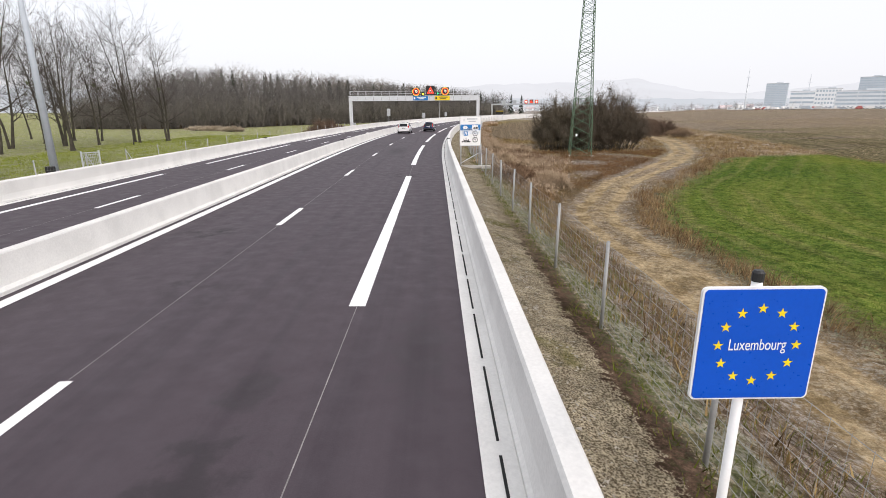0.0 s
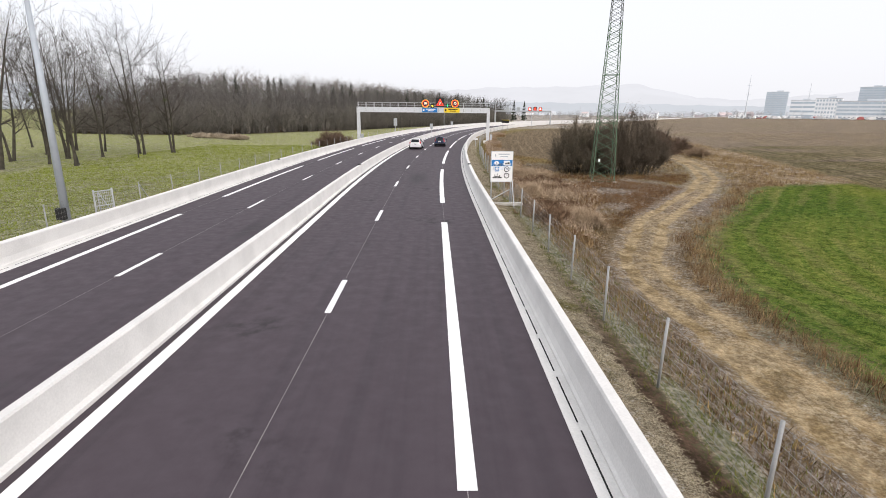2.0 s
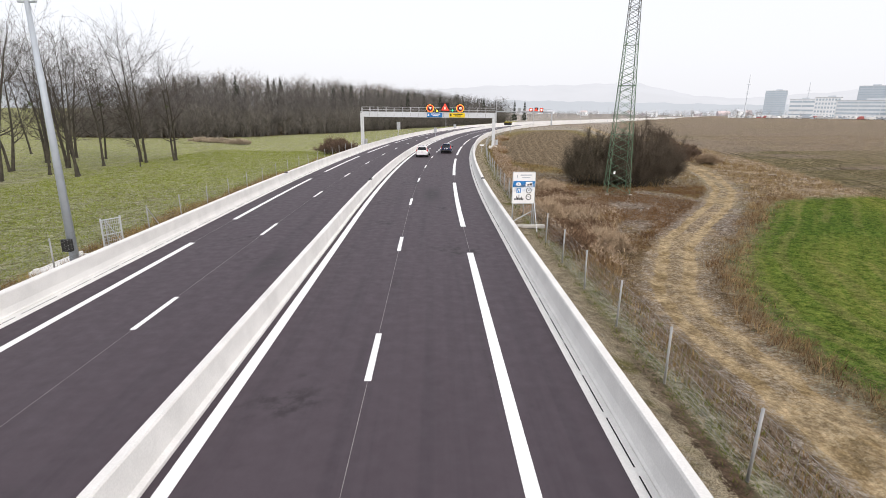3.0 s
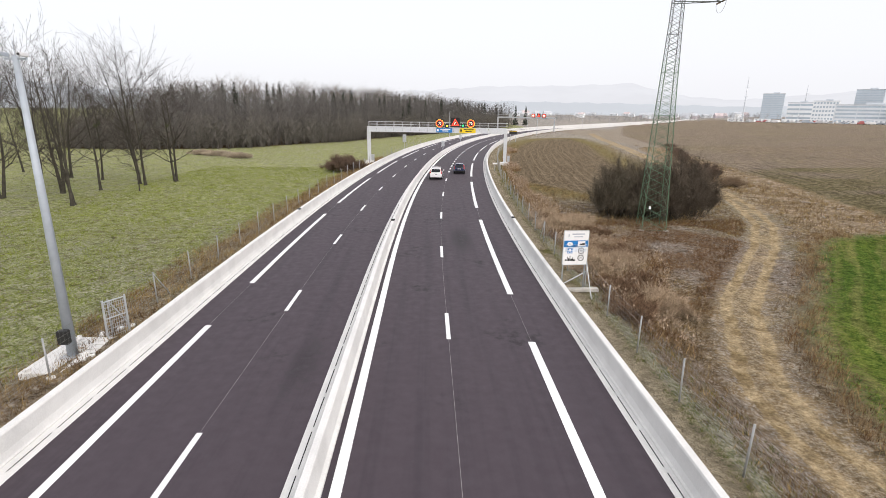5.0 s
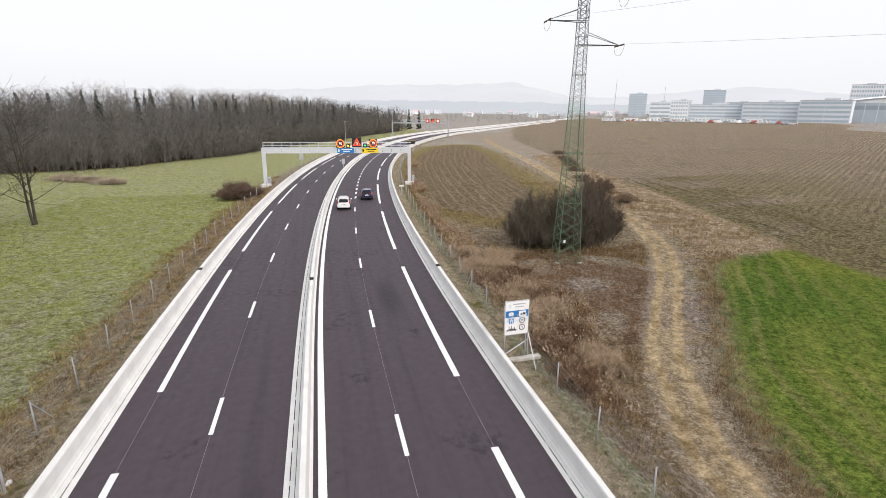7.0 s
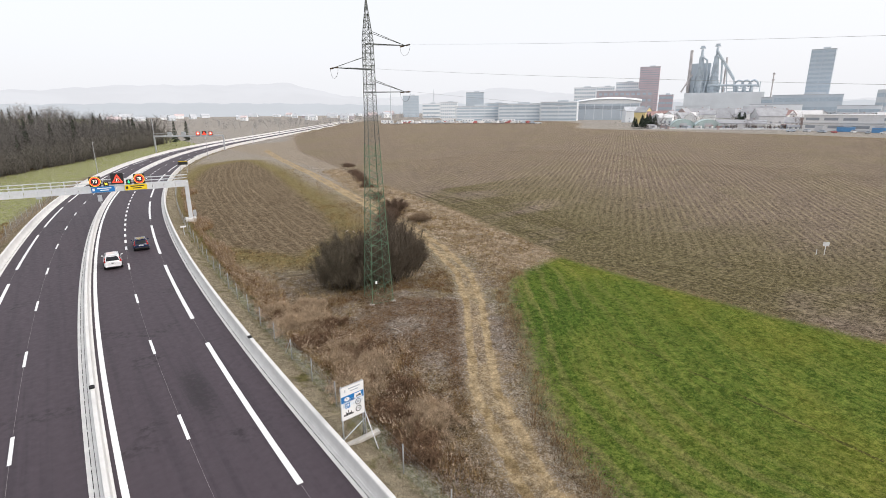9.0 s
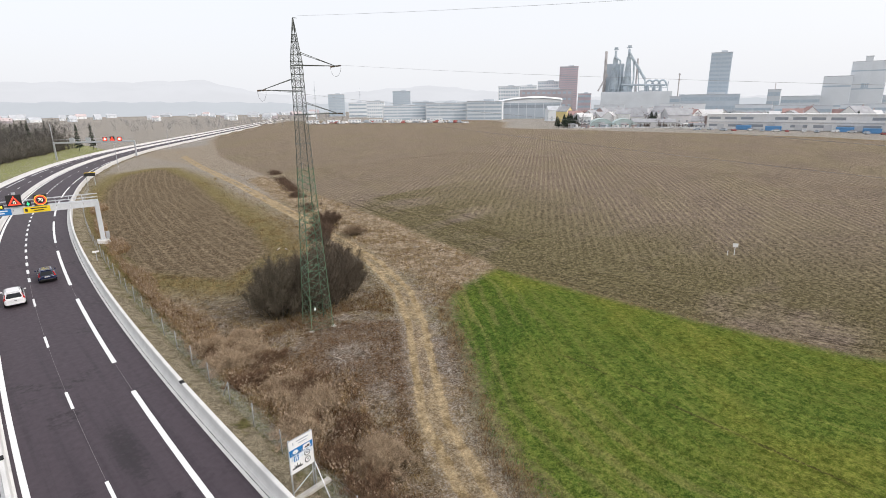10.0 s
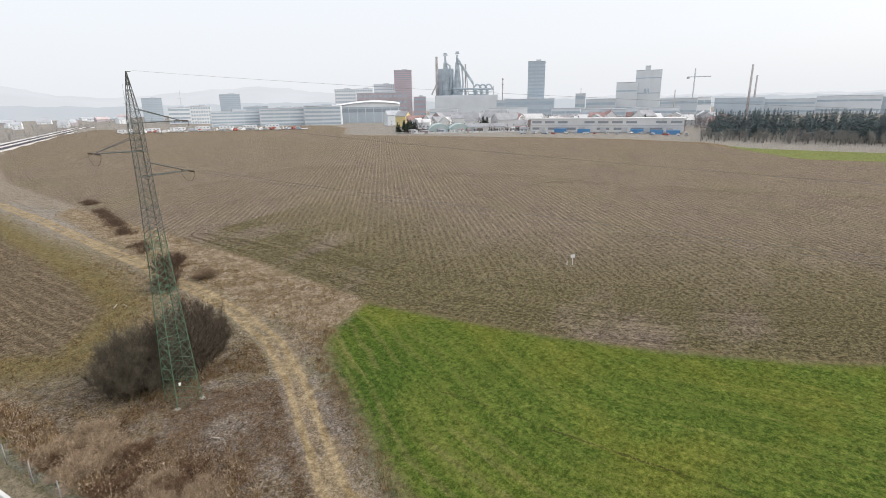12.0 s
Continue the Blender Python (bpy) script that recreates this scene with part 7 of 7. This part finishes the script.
def warehouse():
    d = 392
    az0, az1 = 73.9, 89.0
    am = (az0 + az1) / 2
    x, y = spot(am, d + 4)
    w = 2 * d * math.tan(radians((az1 - az0) / 2))
    z0 = ground_z(x, y)
    t = thing("warehouse", "long white two-storey warehouse with bands of windows", "building", (x, y, z0), -am - 4)
    h = 9.3
    part("wall", Geo().box((w, 16, h), (0, 0, h / 2), bevel=0.1), M_NEAR["pale"], t)
    part("roof", Geo().box((w + 0.6, 16.6, 0.6), (0, 0, h + 0.2)), M_NEAR["pale"], t)
    part("ledge", Geo().box((w, 0.6, 0.35), (0, -8.2, h * 0.52)), M_NEAR["grey"], t)
    for z, n in ((h * 0.76, 11), (h * 0.27, 9)):
        cw = w / n
        for c in range(n):
            if (c * 7 + int(z)) % 5 == 3:
                continue
            part("window", Geo().box((cw * 0.74, 0.12, h * 0.17), (-w / 2 + cw * (c + 0.5), -8.03, z)), M_NEAR["dark"], t)
    for c in range(7):
        part("gate", Geo().box((4.0, 0.14, 3.4), (-w / 2 + w * (c + 0.6) / 7.2, -8.05, 1.7)), M_NEAR["grey"], t)
    for k, f in enumerate((-0.28, -0.12, 0.22, 0.34, 0.44)):
        p = t.matrix_world @ Vector((w * f, -11.5 - (k % 2), 0))
        c = thing("container", "blue steel shipping container before the warehouse", "container", (p.x, p.y, ground_z(p.x, p.y)), -am - 4, group="blue containers")
        part("box", Geo().box((8.5, 2.5, 2.7), (0, 0, 1.35), bevel=0.05), M_NEAR["blue"], c)
        for j in range(8):
            part("rib", Geo().box((0.15, 0.1, 2.4), (-3.8 + 1.08 * j, -1.28, 1.35)), M_NEAR["blue"], c)


warehouse()

# houses, hangars and yards before the furnace
for az, d, w, dd, e, r, lb, wl, rf, tn in (
    (59.0, 560, 13, 10, 9, 12.5, "long pale three-storey house with a grey roof", "pale", "roof", 20),
    (60.1, 520, 9.5, 9, 8.5, 12, "yellow rendered house with a dark roof", "yellow", "roof", -30),
    (61.6, 500, 16, 10, 5.5, 9, "house with a red tiled roof", "white", "tile", 5),
    (62.8, 470, 10, 9, 6, 9.5, "pale gabled house with a grey roof", "pale", "roof", 70),
    (63.9, 500, 12, 10, 6.5, 11, "brown gabled house with a dark roof", "brick", "roof", 75),
    (65.0, 520, 14, 10, 6.5, 11, "grey gabled house with a grey roof", "grey", "roof", 10),
    (66.0, 455, 9, 9, 7.5, 10, "small white square house", "white", "roof", 0),
    (67.2, 470, 14, 10, 5.5, 11, "white house with a steep grey roof", "white", "roof", 5),
    (70.1, 480, 16, 11, 6, 12, "house with a tall dark mansard roof", "pale", "roof", 0),
    (71.4, 455, 10, 9, 6, 9.5, "brick gabled house with a red roof", "brick", "tile", 75),
    (72.6, 440, 11, 9, 3.2, 6, "low white house with a grey roof", "white", "roof", 10),
    (69.0, 415, 24, 8, 3.2, 5, "low pale shed with a grey roof", "pale", "roof", 0),
    (73.2, 400, 6, 4, 2.4, 3.4, "small white site hut", "white", "roof", 0),
    (62.2, 425, 6, 4, 2.4, 3.2, "small white site hut", "white", "roof", 12),
    (107.9, 330, 11, 8, 3.4, 6.5, "white house with a white roof by the wood", "white", "white", 25),
    (109.6, 340, 14, 9, 4.0, 7.5, "white farm house beside the wood", "white", "roof", 12),
):
    k = 1.22 if d > 410 else 1.0
    house(az, d, w * k, dd * k, e * k, r * k, lb, wl, rf, tn)


rt = random.Random(12)
for k in range(58):
    az, d = rt.uniform(61.5, 92.5), rt.uniform(425, 555)
    if 73.0 < az < 90 and d < 440:
        d += 30
    w, e = rt.uniform(9, 19), rt.uniform(4.5, 9.5)
    house(az, d, w, rt.uniform(9, 12), e, e + rt.uniform(2.0, 5.0), "town house with a pitched roof among the works", rt.choice(("white", "white", "pale", "grey", "brick", "steel")), rt.choice(("roof", "roof", "tile", "pale")), rt.uniform(-90, 90), 3)


M_SHED = [M_NEAR["white"], M_NEAR["pale"], M_NEAR["grey"], M_NEAR["steel"], M_NEAR["brick"]]
for k in range(34):
    az, d = rt.uniform(61.0, 74.0), rt.uniform(398, 430)
    x, y = spot(az, d)
    w, dd, h = rt.uniform(2.5, 7.0), rt.uniform(2.0, 4.0), rt.uniform(1.8, 3.2)
    shed = thing("garden_shed", "small garden shed with a flat slanting roof by the field", "shed", (x, y, ground_z(x, y)), -az + rt.uniform(-40, 40), group="garden sheds")
    part("wall", Geo().box((w, dd, h), (0, 0, h / 2 - 0.1)), rt.choice(M_SHED), shed)
    part("roof", Geo().box((w + 0.4, dd + 0.4, 0.16), (0, 0, h), m=pose(0, 0, 0, 4, 0, 0)), rt.choice((M_NEAR["roof"], M_NEAR["tile"], M_NEAR["pale"])), shed)
    part("door", Geo().box((0.9, 0.08, min(2.0, h - 0.3)), (w * 0.2, -dd / 2 - 0.03, min(2.0, h - 0.3) / 2)), M_NEAR["dark"], shed)
for k in range(16):
    az0 = 61.2 + 0.8 * k
    (xa, ya), (xb, yb) = spot(az0, 397), spot(az0 + 0.74, 397)
    za, zb = ground_z(xa, ya), ground_z(xb, yb)
    solo("garden_wall", Geo().sheet([[(xa, ya, za - 0.3), (xa, ya, za + 1.0), (xa + 0.2, ya + 0.15, za + 1.0), (xa + 0.2, ya + 0.15, za - 0.3)], [(xb, yb, zb - 0.3), (xb, yb, zb + 1.0), (xb + 0.2, yb + 0.15, zb + 1.0), (xb + 0.2, yb + 0.15, zb - 0.3)]], closed=True), M_NEAR["white" if k % 3 else "pale"], "low pale garden wall along the field's far edge", "wall", group="garden walls")


def hangar(az, d):
    x, y = spot(az, d)
    z0 = ground_z(x, y)
    t = thing("hangar", "round-roofed grey sheet-metal shed", "shed", (x, y, z0), -az + 8, group="round sheds")
    rows = [[(8.6 * math.cos(math.pi * k / 12), yy, 6.4 * math.sin(math.pi * k / 12)) for k in range(13)] for yy in (-9, -3, 3, 9)]
    part("shell", Geo().sheet(rows), M_NEAR["hangar"], t, smooth=True)
    for yy in (-8.95, 8.95):
        part("front", Geo().add([(8.55 * math.cos(math.pi * k / 12), yy, 6.35 * math.sin(math.pi * k / 12)) for k in range(13)], [tuple(range(13))]), M_NEAR["hangar"], t)
    part("door", Geo().box((4.6, 0.2, 3.8), (0, -9.1, 1.9)), M_NEAR["grey"], t)


hangar(63.9, 412)
hangar(66.1, 410)


# small vans and cars parked along the field's far edge
def van(at_, turn, mat, l, h, first=[None]):
    t = thing("parked_vehicle", "small parked vehicle beyond the field", "vehicle", at_, turn, group="parked vehicles")
    part("body", Geo().box((l, 1.8, h * 0.55), (0, 0, h * 0.42), bevel=0.15), mat, t)
    part("cabin", Geo().box((l * 0.62, 1.6, h * 0.40), (-l * 0.08, 0, h * 0.85), bevel=0.2), M_NEAR["dark"] if h < 1.8 else mat, t)
    for sx in (-1, 1):
        for sy in (-1, 1):
            part("wheel", Geo().tube((sx * l * 0.32, sy * 0.75, 0.32), (sx * l * 0.32, sy * 0.92, 0.32), 0.32, n=8), M_BLACK, t)


rv = random.Random(4)
for k in range(46):
    az = 33 + 16.5 * k / 45 + rv.uniform(-0.15, 0.15)
    x, y = spot(az, 565 - (az - 33) * 3 + rv.uniform(-6, 12))
    van((x, y, ground_z(x, y)), rv.uniform(0, 180), rv.choice([M_NEAR["white"], M_NEAR["white"], M_NEAR["grey"], M_NEAR["steel"], M_NEAR["red"]]), rv.choice((4.4, 5.5, 6.5)), rv.choice((1.5, 2.3, 2.6)))
for k in range(26):
    az = 62 + 27.5 * k / 25 + rv.uniform(-0.2, 0.2)
    x, y = spot(az, (405 if az < 73 else 374) + rv.uniform(-3, 5))
    van((x, y, ground_z(x, y)), rv.uniform(0, 180), rv.choice([M_NEAR["white"], M_NEAR["grey"], M_NEAR["steel"], M_NEAR["red"]]), rv.choice((4.2, 4.6)), rv.choice((1.5, 1.6)))
for k in range(7):
    az = 33.2 + 2.2 * k
    x, y = spot(az, 590)
    c = thing("site_cabin", "white flat site cabin beyond the field", "cabin", (x, y, ground_z(x, y)), -az, group="site cabins")
    part("box", Geo().box((14, 3, 2.9), (0, 0, 1.45), bevel=0.05), M_HAZED["white"], c)
    for j in range(4):
        part("window", Geo().box((1.4, 0.1, 1.0), (-5 + 3.3 * j, -1.52, 1.7)), M_HAZED["dark"], c)

# far villages across the valley
for k in range(34):
    az, d = rv.uniform(6, 34), rv.uniform(900, 1500)
    house(az, d, rv.uniform(10, 26), rv.uniform(9, 12), rv.uniform(3.5, 7), rv.uniform(7, 11), "small pale house far across the valley", rv.choice(("white", "pale", "white", "brick")), rv.choice(("roof", "tile", "roof")), rv.uniform(-40, 40), 2)


# ---- trees and hedges of the town, and the fir wood on the right ----
def ring_spots(n, az0, az1, d0, d1, seed):
    rng = np.random.default_rng(seed)
    return [spot(a, d) for a, d in zip(rng.uniform(az0, az1, n), rng.uniform(d0, d1, n))]


# the hazy, misty and far tree colours have the haze of distance painted in
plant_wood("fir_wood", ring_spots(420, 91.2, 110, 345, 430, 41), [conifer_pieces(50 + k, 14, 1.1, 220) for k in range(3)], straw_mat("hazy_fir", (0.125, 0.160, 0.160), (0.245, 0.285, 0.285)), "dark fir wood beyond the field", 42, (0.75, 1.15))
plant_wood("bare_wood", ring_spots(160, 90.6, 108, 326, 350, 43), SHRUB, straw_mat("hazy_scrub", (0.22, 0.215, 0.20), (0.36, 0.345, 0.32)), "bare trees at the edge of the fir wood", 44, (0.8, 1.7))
plant_wood("hedge", ring_spots(260, 60.5, 76, 398, 412, 45), SHRUB, straw_mat("hedge_brown", (0.10, 0.075, 0.065), (0.20, 0.155, 0.13)), "bare brown hedge along the field's far edge", 46, (0.35, 0.8))
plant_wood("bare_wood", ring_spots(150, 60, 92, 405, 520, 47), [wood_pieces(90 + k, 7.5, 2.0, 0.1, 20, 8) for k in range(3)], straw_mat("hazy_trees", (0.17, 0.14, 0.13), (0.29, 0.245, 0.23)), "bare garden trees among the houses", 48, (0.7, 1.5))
plant_wood("fir_wood", ring_spots(14, 59.4, 61.4, 404, 430, 49) + ring_spots(6, 68.2, 69.2, 420, 445, 50) + ring_spots(8, 73, 90, 400, 470, 57), [conifer_pieces(60 + k, 11.0, 1.9) for k in range(3)], straw_mat("garden_evergreen", (0.045, 0.06, 0.045), (0.12, 0.145, 0.11)), "dark evergreen trees beside the houses", 51, (0.6, 1.0))
plant_wood("bare_wood", ring_spots(420, 4, 35, 520, 1000, 52), [wood_pieces(70 + k, 9, 2.0, 0.05, 20, 8) for k in range(3)], straw_mat("hazed_far_trees", (0.28, 0.275, 0.27), (0.40, 0.39, 0.385)), "pale bare tree rows far along the valley", 53, (0.5, 1.0))
plant_wood("bare_wood", ring_spots(240, 15, 60, 700, 1100, 54), [wood_pieces(80 + k, 9, 2.0, 0.05, 20, 8) for k in range(3)], straw_mat("hazed_far_trees_2", (0.34, 0.345, 0.35), (0.45, 0.455, 0.46)), "pale bare trees among the far buildings", 55, (0.5, 1.0))
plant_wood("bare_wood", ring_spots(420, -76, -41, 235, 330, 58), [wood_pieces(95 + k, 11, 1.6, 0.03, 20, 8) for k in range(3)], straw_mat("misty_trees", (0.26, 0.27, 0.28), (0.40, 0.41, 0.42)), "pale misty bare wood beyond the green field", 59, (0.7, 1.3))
plant_wood("fir_wood", [tuple(at(s, o))[:2] for s, o in ((236, -44), (244, -40), (335, -30), (345, -28))], FIRS, M_FIR, "tall dark firs near the road", 56, (0.9, 1.15))


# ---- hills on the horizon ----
# hills glow by themselves: their haze is a pale emission on a near-black base
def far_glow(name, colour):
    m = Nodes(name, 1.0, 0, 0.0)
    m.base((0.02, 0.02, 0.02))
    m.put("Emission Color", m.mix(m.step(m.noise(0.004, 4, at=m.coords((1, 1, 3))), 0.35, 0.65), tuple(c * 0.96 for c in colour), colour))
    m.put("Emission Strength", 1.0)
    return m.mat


def ridge(name, dist, heights, colour, label, seed):
    rng = np.random.default_rng(seed)
    rows = []
    az = np.arange(-180, 181, 0.5)
    el = np.interp(az, [h[0] for h in heights], [h[1] for h in heights])
    el = el + 0.05 * np.sin(az * 1.7 + seed) + 0.03 * np.sin(az * 4.3 + seed) + rng.normal(0, 0.012, len(az))
    for a, e in zip(az, el):
        x, y = spot(float(a), dist)
        xb, yb = spot(float(a), dist + 260)
        rows.append([(x, y, -30), (x, y, EYE_LEVEL + dist * math.tan(radians(e)) * 0.6), (xb, yb, EYE_LEVEL + (dist + 260) * math.tan(radians(e)))])
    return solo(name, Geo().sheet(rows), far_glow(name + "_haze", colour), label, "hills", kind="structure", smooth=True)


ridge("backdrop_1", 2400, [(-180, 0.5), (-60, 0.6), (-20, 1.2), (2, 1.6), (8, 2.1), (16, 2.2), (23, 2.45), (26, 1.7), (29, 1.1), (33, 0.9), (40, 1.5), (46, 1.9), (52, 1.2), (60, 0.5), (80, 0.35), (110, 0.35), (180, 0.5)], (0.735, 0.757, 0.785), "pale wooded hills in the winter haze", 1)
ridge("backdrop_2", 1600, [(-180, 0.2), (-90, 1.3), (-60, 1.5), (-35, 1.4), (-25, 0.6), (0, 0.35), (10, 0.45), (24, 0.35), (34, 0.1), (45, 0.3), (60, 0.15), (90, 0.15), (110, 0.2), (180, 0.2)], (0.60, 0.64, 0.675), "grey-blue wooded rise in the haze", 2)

# ---- small things in the big field ----
def field_post(x, y, h, w, label):
    t = thing("field_marker", label, "marker", (x, y, ground_z(x, y)), -50)
    part("post", Geo().tube((0, 0, -0.2), (0, 0, h), 0.05, n=6), M_WHITE, t)
    if w:
        part("board", slab(w, w * 0.75, 0.03, -0.07, -0.05), M_WHITE, t, m=pose(0, 0, h - 0.2))


field_post(72.2, 37.0, 1.7, 0.75, "white marker board on a thin post in the field")
field_post(71.5, 37.7, 0.7, 0, "short white marker post in the field")
